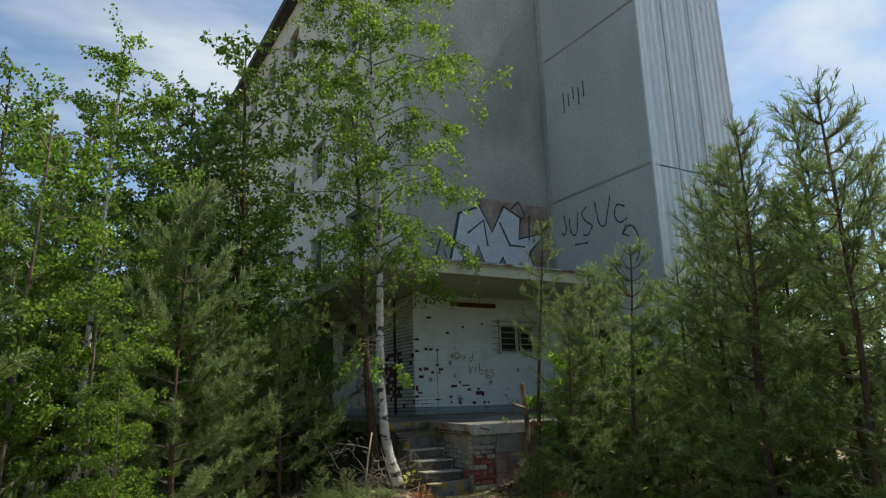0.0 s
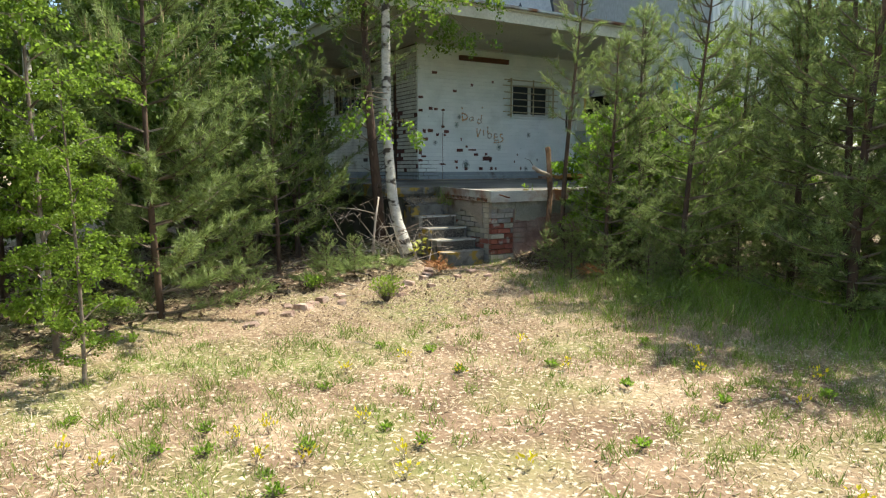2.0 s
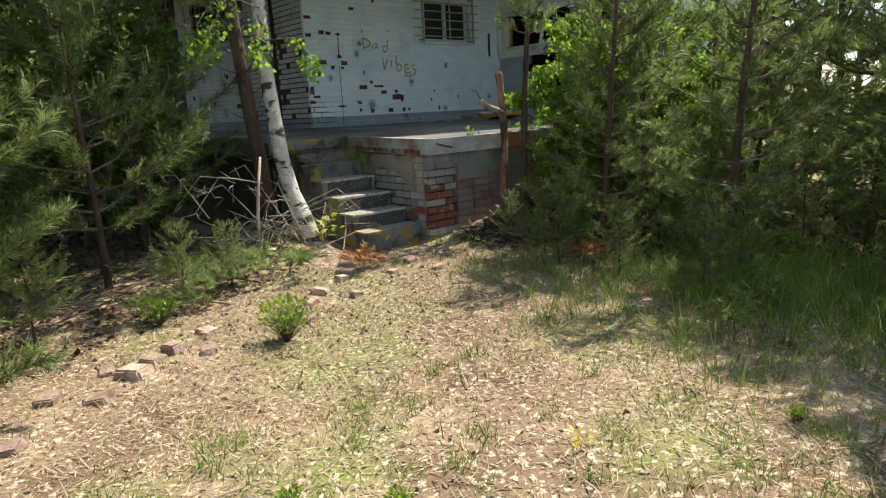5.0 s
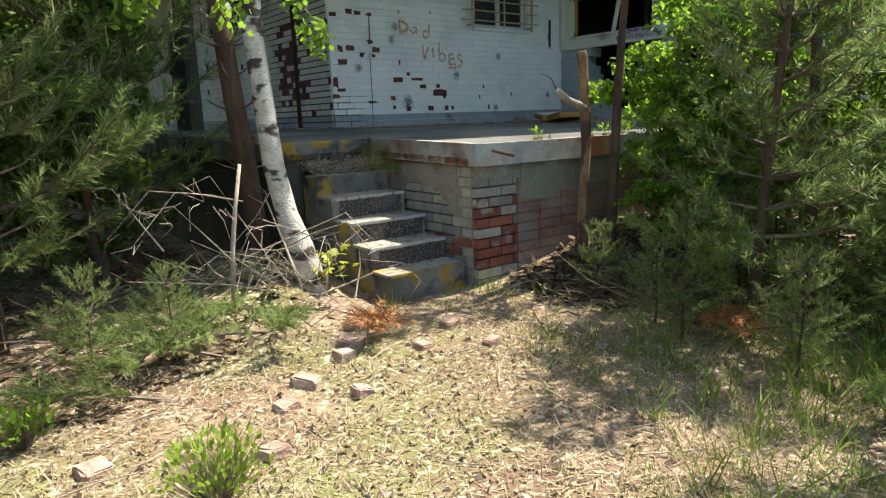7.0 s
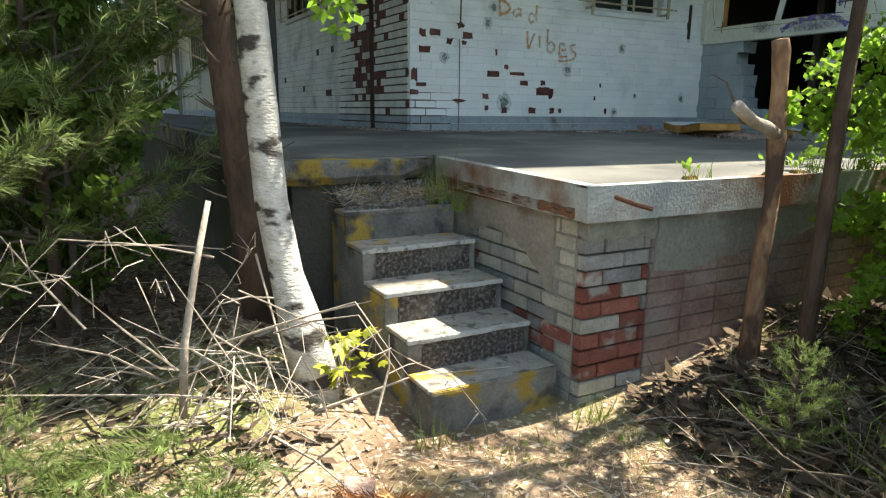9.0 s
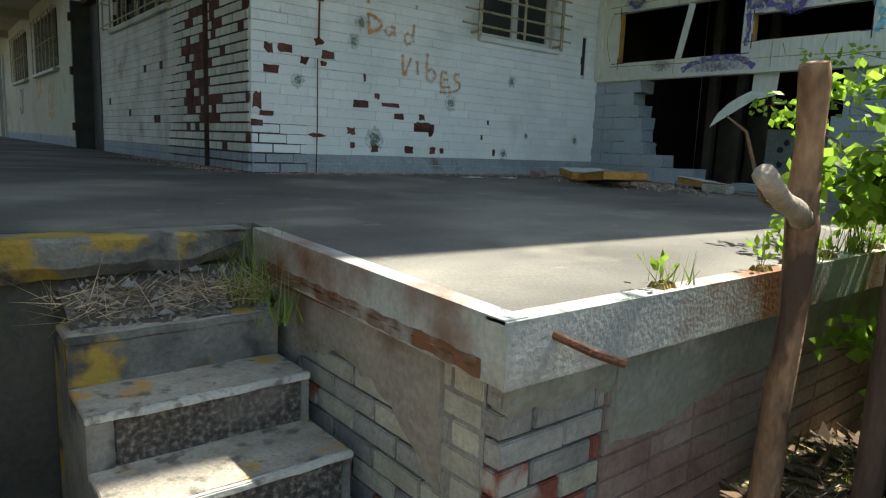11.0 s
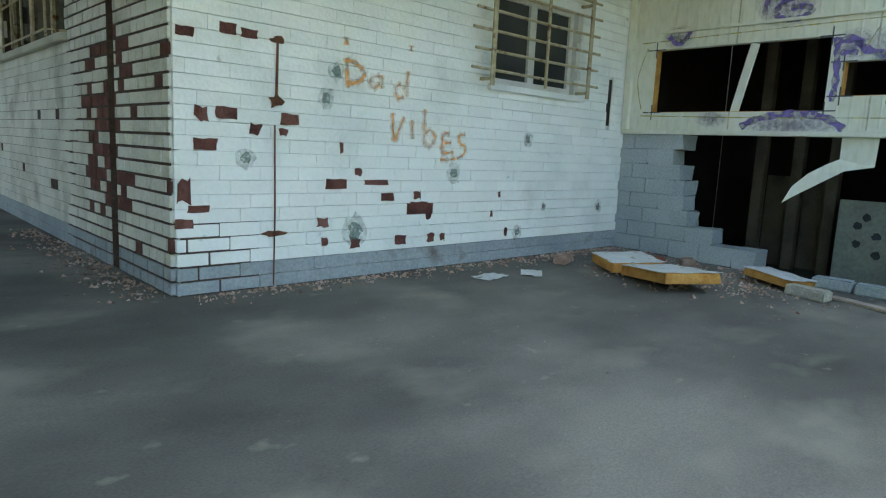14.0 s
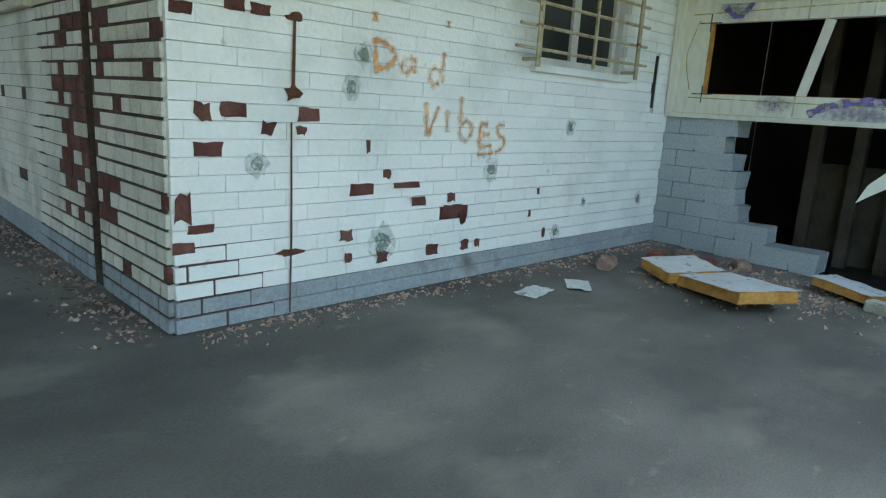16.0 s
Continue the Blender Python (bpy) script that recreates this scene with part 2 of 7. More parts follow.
def spray(name, a, b, cover=0.8, scale=16.0):
    """Thin uneven spray paint: the wall shows through where the coat is thin."""
    m = bpy.data.materials.new(name)
    m.use_nodes = True
    n, link = m.node_tree.nodes, m.node_tree.links.new
    bs = n["Principled BSDF"]
    bs.inputs["Roughness"].default_value = 0.65
    geo = n.new("ShaderNodeNewGeometry")
    t = n.new("ShaderNodeTexNoise")
    t.inputs["Scale"].default_value, t.inputs["Detail"].default_value = scale, 6
    link(geo.outputs["Position"], t.inputs["Vector"])
    mx = n.new("ShaderNodeMixRGB")
    mx.inputs["Color1"].default_value, mx.inputs["Color2"].default_value = (*a, 1), (*b, 1)
    link(t.outputs["Fac"], mx.inputs["Fac"])
    link(mx.outputs["Color"], bs.inputs["Base Color"])
    r = n.new("ShaderNodeMapRange")
    r.inputs["From Min"].default_value, r.inputs["From Max"].default_value = 0.36, 0.62
    r.inputs["To Min"].default_value, r.inputs["To Max"].default_value = cover * 0.25, cover
    link(t.outputs["Fac"], r.inputs["Value"])
    clear = n.new("ShaderNodeBsdfTransparent")
    mix = n.new("ShaderNodeMixShader")
    link(r.outputs["Result"], mix.inputs["Fac"])
    link(clear.outputs["BSDF"], mix.inputs[1])
    link(bs.outputs["BSDF"], mix.inputs[2])
    link(mix.outputs["Shader"], n["Material Output"].inputs["Surface"])
    return m


ORANGE = spray("orange_spray_paint", (0.92, 0.36, 0.08), (0.94, 0.52, 0.22), 0.9)
ORANGE_THIN = spray("thin_orange_spray_paint", (0.92, 0.44, 0.16), (0.94, 0.58, 0.32), 0.62)
ORANGE_MIST = spray("orange_overspray", (0.80, 0.30, 0.10), (0.86, 0.45, 0.22), 0.28, 30)
PURPLE = spray("purple_spray_paint", (0.12, 0.08, 0.32), (0.22, 0.17, 0.46), 0.95)
PURPLE_MIST = spray("purple_overspray", (0.16, 0.12, 0.34), (0.26, 0.22, 0.46), 0.17, 30)
CYAN = spray("light_blue_spray_paint", (0.16, 0.52, 0.68), (0.30, 0.66, 0.76), 0.9)
YELLOWSPRAY = spray("yellow_spray_paint", (0.55, 0.50, 0.08), (0.64, 0.58, 0.2), 0.75)
BLACKSPRAY = material("dark_spray_paint", [(0.03, 0.035, 0.05), (0.07, 0.08, 0.10)], 10, 0.6, bump=0)
SILVER = material("silver_spray_paint", [(0.46, 0.49, 0.54), (0.56, 0.59, 0.63)], 4, 0.5, bump=0.1, fine=20)
FLOWER = material("yellow_flower", [(0.62, 0.52, 0.02), (0.75, 0.64, 0.04)], 8, 0.6, bump=0, translucent=0.3)
SCORCH = spray("greenish_scorch_mark", (0.10, 0.17, 0.15), (0.30, 0.40, 0.36), 0.75, 40)
SCORCH_MIST = spray("faint_scorch_halo", (0.16, 0.22, 0.20), (0.34, 0.40, 0.38), 0.35, 30)
PAPER = material("dirty_white_sheet", [(0.52, 0.55, 0.55), (0.66, 0.68, 0.67)], 6, 0.7, bump=0.1, spots=(0.3, 0.3, 0.28), spot_scale=12)
GLASS = bpy.data.materials.new("dusty_window_glass")
GLASS.use_nodes = True
gp = GLASS.node_tree.nodes["Principled BSDF"]
gp.inputs["Base Color"].default_value, gp.inputs["Roughness"].default_value = (0.03, 0.035, 0.035, 1), 0.12
gp.inputs["Specular IOR Level"].default_value = 0.6


# ---- mesh helpers ----
def thing(name, label, category, group="", kind="", at=(0, 0, 0)):
    ob = new(name)
    ob.location = at
    return tagged(ob, label, category, group, kind)


def mesh_object(name, verts, faces, mat, parent=None, label="", smooth=False):
    me = bpy.data.meshes.new(name)
    me.from_pydata([tuple(v) for v in verts], [], [tuple(f) for f in faces])
    me.materials.append(mat)
    if smooth:
        me.polygons.foreach_set("use_smooth", [True] * len(me.polygons))
    ob = new(name, me)
    if parent:
        ob.parent = parent
    if label:
        ob["label"] = label
    return ob


def part(name, bm, mat, parent=None, label="", smooth=False):
    bmesh.ops.recalc_face_normals(bm, faces=bm.faces)
    me = bpy.data.meshes.new(name)
    bm.to_mesh(me)
    bm.free()
    me.materials.append(mat)
    if smooth:
        me.polygons.foreach_set("use_smooth", [True] * len(me.polygons))
    ob = new(name, me)
    if parent:
        ob.parent = parent
    if label:
        ob["label"] = label
    return ob


def box(bm, x0, x1, y0, y1, z0, z1, bevel=0.0, m=None):
    r = bmesh.ops.create_cube(bm, size=1)
    bmesh.ops.transform(bm, verts=r["verts"], matrix=Matrix.Translation(((x0 + x1) / 2, (y0 + y1) / 2, (z0 + z1) / 2)) @ Matrix.Diagonal((x1 - x0, y1 - y0, z1 - z0, 1)))
    if bevel:
        es = list({e for v in r["verts"] for e in v.link_edges})
        b = bmesh.ops.bevel(bm, geom=es, offset=bevel, segments=2, affect="EDGES")
        vs = list({v for f in b["faces"] for v in f.verts} | {v for v in r["verts"] if v.is_valid})
    else:
        vs = r["verts"]
    if m is not None:
        bmesh.ops.transform(bm, verts=vs, matrix=m)
    return vs


def block(name, x0, x1, y0, y1, z0, z1, mat, parent=None, label="", bevel=0.0, m=None):
    bm = bmesh.new()
    box(bm, x0, x1, y0, y1, z0, z1, bevel, m)
    return part(name, bm, mat, parent, label)


def holed_sheet(bm, us, vs, inside, make):
    """Boxes for all cells of the grid us x vs that inside() keeps; make(u0, u1, v0, v1) gives the box."""
    for u0, u1 in zip(us, us[1:]):
        for v0, v1 in zip(vs, vs[1:]):
            if inside((u0 + u1) / 2, (v0 + v1) / 2):
                box(bm, *make(u0, u1, v0, v1))


def tube_data(points, radii, sides=7):
    """Vertices and faces of a tapered tube along points."""
    verts, faces = [], []
    for i, p in enumerate(points):
        p = Vector(p)
        d = (Vector(points[min(i + 1, len(points) - 1)]) - Vector(points[max(i - 1, 0)])).normalized()
        a = d.orthogonal().normalized() if abs(d.z) < 0.9 else d.cross(Vector((0, 1, 0))).normalized()
        b = d.cross(a)
        for k in range(sides):
            w = 2 * math.pi * k / sides
            verts.append(p + (a * math.cos(w) + b * math.sin(w)) * radii[i])
    for i in range(len(points) - 1):
        for k in range(sides):
            k2 = (k + 1) % sides
            faces.append((i * sides + k, i * sides + k2, (i + 1) * sides + k2, (i + 1) * sides + k))
    faces.append(tuple(range(sides))[::-1])
    faces.append(tuple((len(points) - 1) * sides + k for k in range(sides)))
    return verts, faces


class Soup:
    """Collects verts and faces of many small pieces."""

    def __init__(self):
        self.v, self.f = [], []

    def add(self, verts, faces):
        o = len(self.v)
        self.v += [tuple(v) for v in verts]
        self.f += [tuple(i + o for i in f) for f in faces]

    def tube(self, points, radii, sides=5):
        self.add(*tube_data(points, radii, sides))

    def leaf(self, p, d, side, length, width):
        a, b = p + d * length * 0.45 + side * width, p + d * length * 0.45 - side * width
        self.add((p, a, p + d * length, b), ((0, 1, 2, 3),))

    def blade(self, p, d, side, length, width):
        self.add((p - side * width, p + side * width, p + d * length), ((0, 1, 2),))

    def make(self, name, mat, parent=None, label="", smooth=False):
        return mesh_object(name, self.v, self.f, mat, parent, label, smooth)


def rand_dir(rng, up=0.0):
    v = Vector((rng.gauss(0, 1), rng.gauss(0, 1), rng.gauss(0, 1) + up))
    return v.normalized()


def stroke(name, pts, width, mat, parent, plane, label="", thick=0.003):
    """A flat painted stroke through pts = (u, z) on a wall; plane(u, z, out) gives the place."""
    vs, fs = [], []
    n = len(pts)
    for i, (u, z) in enumerate(pts):
        a, b = pts[max(i - 1, 0)], pts[min(i + 1, n - 1)]
        d = Vector((b[0] - a[0], b[1] - a[1]))
        d = d.normalized() if d.length > 1e-6 else Vector((1, 0))
        w = width * (0.8 + 0.2 * math.sin(i * 1.7))
        vs += [plane(u - d.y * w / 2, z + d.x * w / 2, thick), plane(u + d.y * w / 2, z - d.x * w / 2, thick)]
    for i in range(n - 1):
        fs.append((2 * i, 2 * i + 1, 2 * i + 3, 2 * i + 2))
    return mesh_object(name, vs, fs, mat, parent, label)


def curve_pts(pts, per=5):
    """Smooth polyline through pts."""
    out = []
    for i in range(len(pts) - 1):
        p0, p1, p2, p3 = (Vector(pts[max(0, min(len(pts) - 1, k))]) for k in (i - 1, i, i + 1, i + 2))
        for s in range(per):
            t = s / per
            out.append(tuple(0.5 * ((2 * p1) + (p2 - p0) * t + (2 * p0 - 5 * p1 + 4 * p2 - p3) * t * t + (3 * p1 - p0 - 3 * p2 + p3) * t ** 3)))
    return out + [tuple(pts[-1])]


def chip_patch(name, plane, u, z, w, h, mat, parent, seed, thick=0.0025):
    """A brick-shaped patch with ragged edges."""
    rng = random.Random(seed)
    ring = [(-1, -1), (-0.4, -1), (0.3, -1), (1, -1), (1, 0), (1, 1), (0.4, 1), (-0.3, 1), (-1, 1), (-1, 0)]
    k = 0.12 if w > 0.09 else 0.35
    vs = [plane(u + w / 2 * (a + rng.uniform(-k, k)), z + h / 2 * (b + rng.uniform(-k, k)), thick) for a, b in ring]
    return mesh_object(name, vs, [tuple(range(len(ring)))], mat, parent)


def blob_patch(name, plane, u, z, w, h, mat, parent, seed, thick=0.0025, n=14, rough=0.25, label=""):
    rng = random.Random(seed)
    vs = [plane(u + w / 2 * math.cos(a) * (1 + rng.uniform(-rough, rough)), z + h / 2 * math.sin(a) * (1 + rng.uniform(-rough, rough)), thick) for a in (2 * math.pi * k / n for k in range(n))]
    return mesh_object(name, vs, [tuple(range(n))], mat, parent, label)


# ---- large structure ----
XE = 4.385                    # plane of the end wall
YF, XC = -4.20, -1.14         # front and side edge of the dock
XW = -2.15                    # outer edge of the long dock
YS = -2.60                    # edge of the slab behind the stairs
SLOPE = 0.0255


def floor_z(y):
    return 1.07 + SLOPE * min(0.0, y)


def ground_h(x, y):
    h = -0.14 + 0.05 * noise.noise(Vector((x * 0.35, y * 0.35, 0))) + 0.025 * noise.noise(Vector((x * 1.3, y * 1.3, 3)))
    h += 0.40 * math.exp(-(((x - 0.5) / 1.0) ** 2 + ((y + 4.5) / 0.75) ** 2))       # rubbish heap against the dock
    h += 0.10 * math.exp(-(((x + 2.9) / 0.9) ** 2 + ((y + 3.2) / 0.8) ** 2))
    h += 0.26 * math.exp(-(((x + 2.42) / 0.45) ** 2 + ((y + 3.05) / 0.55) ** 2))          # bank round the birch foot
    h += 0.05 * noise.noise(Vector((x * 4, y * 4, 7))) * 0.5
    return h


def ground():
    def axis(lo, hi, step):
        inner = list(np.arange(lo, hi + 1e-6, step))
        out, d, a = [], step, lo
        while a > lo - 700:
            d *= 1.35
            a -= d
            out.append(a)
        out2, d, a = [], step, hi
        while a < hi + 700:
            d *= 1.35
            a += d
            out2.append(a)
        return out[::-1] + inner + out2
    xs, ys = axis(-10, 6, 0.13), axis(-15, 4, 0.13)
    vs = [(x, y, ground_h(x, y)) for y in ys for x in xs]
    n = len(xs)
    fs = [(j * n + i, j * n + i + 1, (j + 1) * n + i + 1, (j + 1) * n + i) for j in range(len(ys) - 1) for i in range(n - 1)]
    ob = mesh_object("ground", vs, fs, GROUND, smooth=True)
    tagged(ob, "sandy forest ground with dry leaves and sparse grass", "ground", kind="structure")


ground()
def dock():
    d = tagged(new("floor"), "raised concrete loading dock with worn grey floor and steel edge", "loading dock", kind="structure")
    # sloping floor slab
    def slab(name, x0, x1, y0, y1, mat, th=0.17):
        vs = [(x0, y0, floor_z(y0)), (x1, y0, floor_z(y0)), (x1, y1, floor_z(y1)), (x0, y1, floor_z(y1))]
        vs += [(x, y, z - th) for x, y, z in vs]
        return mesh_object(name, vs, [(0, 1, 2, 3), (7, 6, 5, 4), (0, 4, 5, 1), (1, 5, 6, 2), (2, 6, 7, 3), (3, 7, 4, 0)], mat, d)
    slab("slab", XC + 0.07, XE, YF + 0.07, YS, FLOOR)
    slab("slab", XW + 0.14, XE, YS, 0.0, FLOOR)
    slab("slab", XW + 0.14, 0.0, 0.0, 46.0, FLOOR)
    # concrete nosing of the slab behind the stairs
    bm = bmesh.new()
    n = 26
    ring = ((-0.002, -0.004), (-0.150, -0.004), (-0.162, -0.018), (-0.160, -0.105), (-0.120, -0.150), (-0.002, -0.150))
    rows = []
    for i in range(n + 1):
        x = XW + (XC - 0.005 - XW) * i / n
        broken = max(0.0, (x - (XC - 0.22)) / 0.22)
        row = []
        for k, (dy, dz) in enumerate(ring):
            w = 0.0 if k in (0, 5) else 1.0
            r = noise.noise(Vector((x * 7, k * 0.7, 2))) * 0.016 + noise.noise(Vector((x * 23, k, 5))) * 0.007
            low = (k in (3, 4)) * (0.05 * broken + 0.02 * abs(noise.noise(Vector((x * 5, 1, 9)))))
            row.append(bm.verts.new((x, YS + dy + w * (r + 0.05 * broken * (k > 1)), floor_z(YS) + dz + w * r * 0.5 * (k > 1) + low)))
        rows.append(row)
    for i in range(n):
        for k in range(6):
            bm.faces.new((rows[i][k], rows[i][(k + 1) % 6], rows[i + 1][(k + 1) % 6], rows[i + 1][k]))
    bm.faces.new(rows[0])
    bm.faces.new(rows[-1][::-1])
    part("nosing", bm, STEPSIDE, d, "cracked concrete nosing with yellow lichen")
    bm = bmesh.new()
    box(bm, XW, XW + 0.138, YS, 46, 0.85, 1.055, 0.012)
    part("nosing", bm, STEPSIDE, d)
    # steel angle along both free edges
    for a, b in (((XC, YF + 0.0085), (XC, YS - 0.17)), ((XC, YF), (XE, YF))):
        along_y = a[0] == b[0]
        vs = []
        for p in (a, b):
            z = floor_z(p[1]) + (0.007 if along_y else 0.004)
            o = Vector((1, 0, 0)) if along_y else Vector((0, 1, 0))
            P = Vector((p[0], p[1], 0))
            for off, dz in ((0, 0), (0.072, 0), (0.072, -0.008), (0.008, -0.008), (0.008, -0.165), (0, -0.165)):
                vs.append(tuple(P + o * off + Vector((0, 0, z + dz))))
        fs = [(i, (i + 1) % 6, 6 + (i + 1) % 6, 6 + i) for i in range(6)] + [(0, 1, 2, 3, 4, 5), (11, 10, 9, 8, 7, 6)]
        mesh_object("edge_angle", vs, fs, STEEL, d, "grey steel edge angle with rust streaks")
    s = Soup()
    s.tube([(XC + 0.16, YF + 0.01, 0.915), (XC + 0.19, YF - 0.10, 0.89), (XC + 0.23, YF - 0.16, 0.875)], [0.011] * 3, 7)
    s.make("rod", RUST, d, "short rusty iron rod")
    return d


DOCK = dock()


def dock_walls():
    """Masonry under the dock: the corner pier of red brick, plastered stretches beside it."""
    w = tagged(new("wall_dock"), "dock retaining wall of red brick with crumbling grey plaster", "wall", kind="structure")
    block("core", XC + 0.06, XE, YF + 0.12, YF + 0.35, -0.6, 0.80, MORTAR, w)
    block("core", XC + 0.12, XC + 0.35, YF + 0.36, -2.72, -0.6, 0.82, MORTAR, w)
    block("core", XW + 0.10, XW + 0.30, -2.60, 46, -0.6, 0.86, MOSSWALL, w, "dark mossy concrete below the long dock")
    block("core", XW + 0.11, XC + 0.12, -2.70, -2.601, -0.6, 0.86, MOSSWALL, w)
    rng = random.Random(5)
    c, L = 0.078, 0.25
    E = lambda u, z, o: (XC - 0.001 - o, u, z)
    ys = [-4.12 + 0.03 * i for i in range(44)]
    for width, lift, thick, seed in ((0.034, 0.020, 0.0010, 1), (0.030, 0.042, 0.0014, 4)):
        stroke("rust_stain", [(y, floor_z(y) - 0.158 + lift + 0.014 * noise.noise(Vector((y * 6, seed, 0)))) for y in ys], width, RUSTFILM, w, E, "brown rust bleeding along the steel edge", thick)
    block("plaster", XC + 0.40 + 2.3, XE, YF + 0.075, YF + 0.119, -0.5, 0.80, PLASTERPINK, w, "pinkish stained plaster over brick", 0.01)
    block("rust_band", XC + 0.012, XC + 0.119, -4.0, -2.80, 0.812, 0.838, RUST, w, "dark rust band under the steel edge", 0.004)

    def skin(name, along, lo, hi, base, mat, lab, seed):
        """Plaster left on the upper courses, ending below in a ragged edge."""
        bm = bmesh.new()
        n = int((hi - lo) / 0.035)
        fr, bk = [], []
        for i in range(n + 1):
            u = lo + (hi - lo) * i / n
            low = base(u) + 0.05 * noise.noise(Vector((u * 4, seed, 0))) + 0.025 * noise.noise(Vector((u * 17, seed, 4)))
            col = []
            for f in (0, 0.33, 0.66, 1):
                z = low + (0.806 - low) * f
                o = 0.006 * noise.noise(Vector((u * 5, z * 5, seed))) + (0.012 if f == 0 else 0)
                col.append(bm.verts.new((u, YF + 0.044 + o, z) if along == "x" else (XC + 0.040 + o, u, z)))
            fr.append(col)
            bk.append([bm.verts.new((u, YF + 0.10, v.co.z) if along == "x" else (XC + 0.10, u, v.co.z)) for v in (col[0], col[-1])])
        for i in range(n):
            for k in range(3):
                bm.faces.new((fr[i][k], fr[i + 1][k], fr[i + 1][k + 1], fr[i][k + 1]))
            bm.faces.new((fr[i][0], bk[i][0], bk[i + 1][0], fr[i + 1][0]))
            bm.faces.new((fr[i][3], fr[i + 1][3], bk[i + 1][1], bk[i][1]))
        for q, b in ((fr[0], bk[0]), (fr[-1], bk[-1])):
            bm.faces.new((q[0], q[1], q[2], q[3], b[1], b[0]))
        part(name, bm, mat, w, lab)

    skin("plaster", "x", XC + 0.50, XC + 2.69, lambda u: 0.56 + 0.06 * math.sin(u * 2.3), PLASTERGREEN, "stained grey-green plaster above the bricks", 1)
    skin("plaster", "x", XC + 0.06, XC + 0.49, lambda u: 0.70, PLASTERGREEN, "", 2)
    skin("plaster", "y", -3.92, -2.90, lambda u: 0.42 + 0.22 * math.sin((u + 3.9) * 3.0), PLASTERGREY, "crumbling grey-brown plaster", 3)
    meshes = {}

    def brick(x0, x1, y0, y1, z, mat, hz=0.034):
        key = (round(x1 - x0, 3), round(y1 - y0, 3), mat.name, hz)
        if key not in meshes:
            bm = bmesh.new()
            box(bm, -(x1 - x0) / 2, (x1 - x0) / 2, -(y1 - y0) / 2, (y1 - y0) / 2, -hz, hz, 0.004)
            me = bpy.data.meshes.new("brick")
            bm.to_mesh(me)
            bm.free()
            me.materials.append(mat)
            meshes[key] = me
        ob = new("brick", meshes[key])
        ob.parent = w
        j = lambda a: rng.uniform(-a, a)
        ob.matrix_basis = pose((x0 + x1) / 2 + j(0.002), (y0 + y1) / 2 + j(0.003), z, 0, 0, j(0.6))
    for k in range(13):
        z = -0.18 + k * c
        # front face: red bricks in the corner pier, thinly plastered ones beyond it
        x = XC + 0.055
        first = True
        while x < XC + 2.66:
            l = 0.125 if (k % 2 and first) else L
            l = min(l, XC + 2.69 - x)
            if x < XC + 0.44:
                l = min(l, XC + 0.475 - x)
                m = REDFRONT if 0.02 < z < 0.56 and rng.random() < 0.72 else (WHITEWASH if rng.random() < 0.35 else MORTARFACE)
            else:
                m = PINKBRICK
            brick(x, x + l - (0.010 if x < XC + 0.44 else 0.004), YF + 0.06, YF + 0.118, z, m, 0.034 if x < XC + 0.44 else 0.0375)
            x += l
            first = False
        y = YF + 0.13
        first = True
        while y < -2.80:
            l = 0.125 if (k % 2 == 0 and first) else L
            red = 0.35 if z < 0.25 else 0.08
            brick(XC + 0.055, XC + 0.117, y, y + l - 0.012, z, REDFRONT if rng.random() < red else (WHITEWASH if rng.random() < 0.65 else MORTARFACE))
            y += l
            first = False


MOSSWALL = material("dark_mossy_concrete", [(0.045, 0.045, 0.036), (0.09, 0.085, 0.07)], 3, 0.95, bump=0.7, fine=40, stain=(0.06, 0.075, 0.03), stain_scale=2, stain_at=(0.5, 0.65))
RUSTFILM = spray("rust_bleed", (0.10, 0.04, 0.018), (0.24, 0.10, 0.04), 0.8, 9)
PINKBRICK = material("thinly_plastered_brick", [(0.17, 0.105, 0.088), (0.25, 0.175, 0.15), (0.31, 0.25, 0.215)], 4, 0.93, bump=0.6, fine=45, vary=0.05, stain=(0.24, 0.23, 0.20), stain_scale=2.2, stain_at=(0.52, 0.66))
PLASTERGREEN = material("grey_green_stained_plaster", [(0.20, 0.205, 0.18), (0.29, 0.29, 0.25)], 3, 0.93, bump=0.5, fine=40, stain=(0.16, 0.115, 0.09), stain_scale=2.6, stain_at=(0.54, 0.66), spots=(0.34, 0.34, 0.30), spot_scale=7, spot_at=(0.58, 0.68))
PLASTERGREY = material("grey_brown_plaster", [(0.20, 0.18, 0.155), (0.30, 0.27, 0.235)], 2.5, 0.93, bump=0.6, fine=40, stain=(0.14, 0.085, 0.055), stain_scale=2.4, stain_at=(0.55, 0.68))
PLASTERPINK = material("pinkish_old_plaster", [(0.15, 0.105, 0.09), (0.27, 0.205, 0.175), (0.36, 0.30, 0.26)], 2.4, 0.92, bump=0.6, fine=40, stain=(0.38, 0.36, 0.31), stain_scale=1.6, stain_at=(0.55, 0.72))
REDFRONT = material("weathered_red_brick", [(0.19, 0.062, 0.045), (0.29, 0.105, 0.075)], 7, 0.9, bump=0.6, fine=60, vary=0.25, stain=(0.36, 0.33, 0.29), stain_scale=5, stain_at=(0.58, 0.66))
WHITEWASH = material("limewashed_brick", [(0.26, 0.245, 0.20), (0.40, 0.38, 0.32)], 6, 0.92, bump=0.5, fine=60, vary=0.2)
MORTARFACE = material("grey_smeared_brick", [(0.22, 0.21, 0.195), (0.32, 0.31, 0.29)], 6, 0.95, bump=0.6, fine=60, vary=0.2)


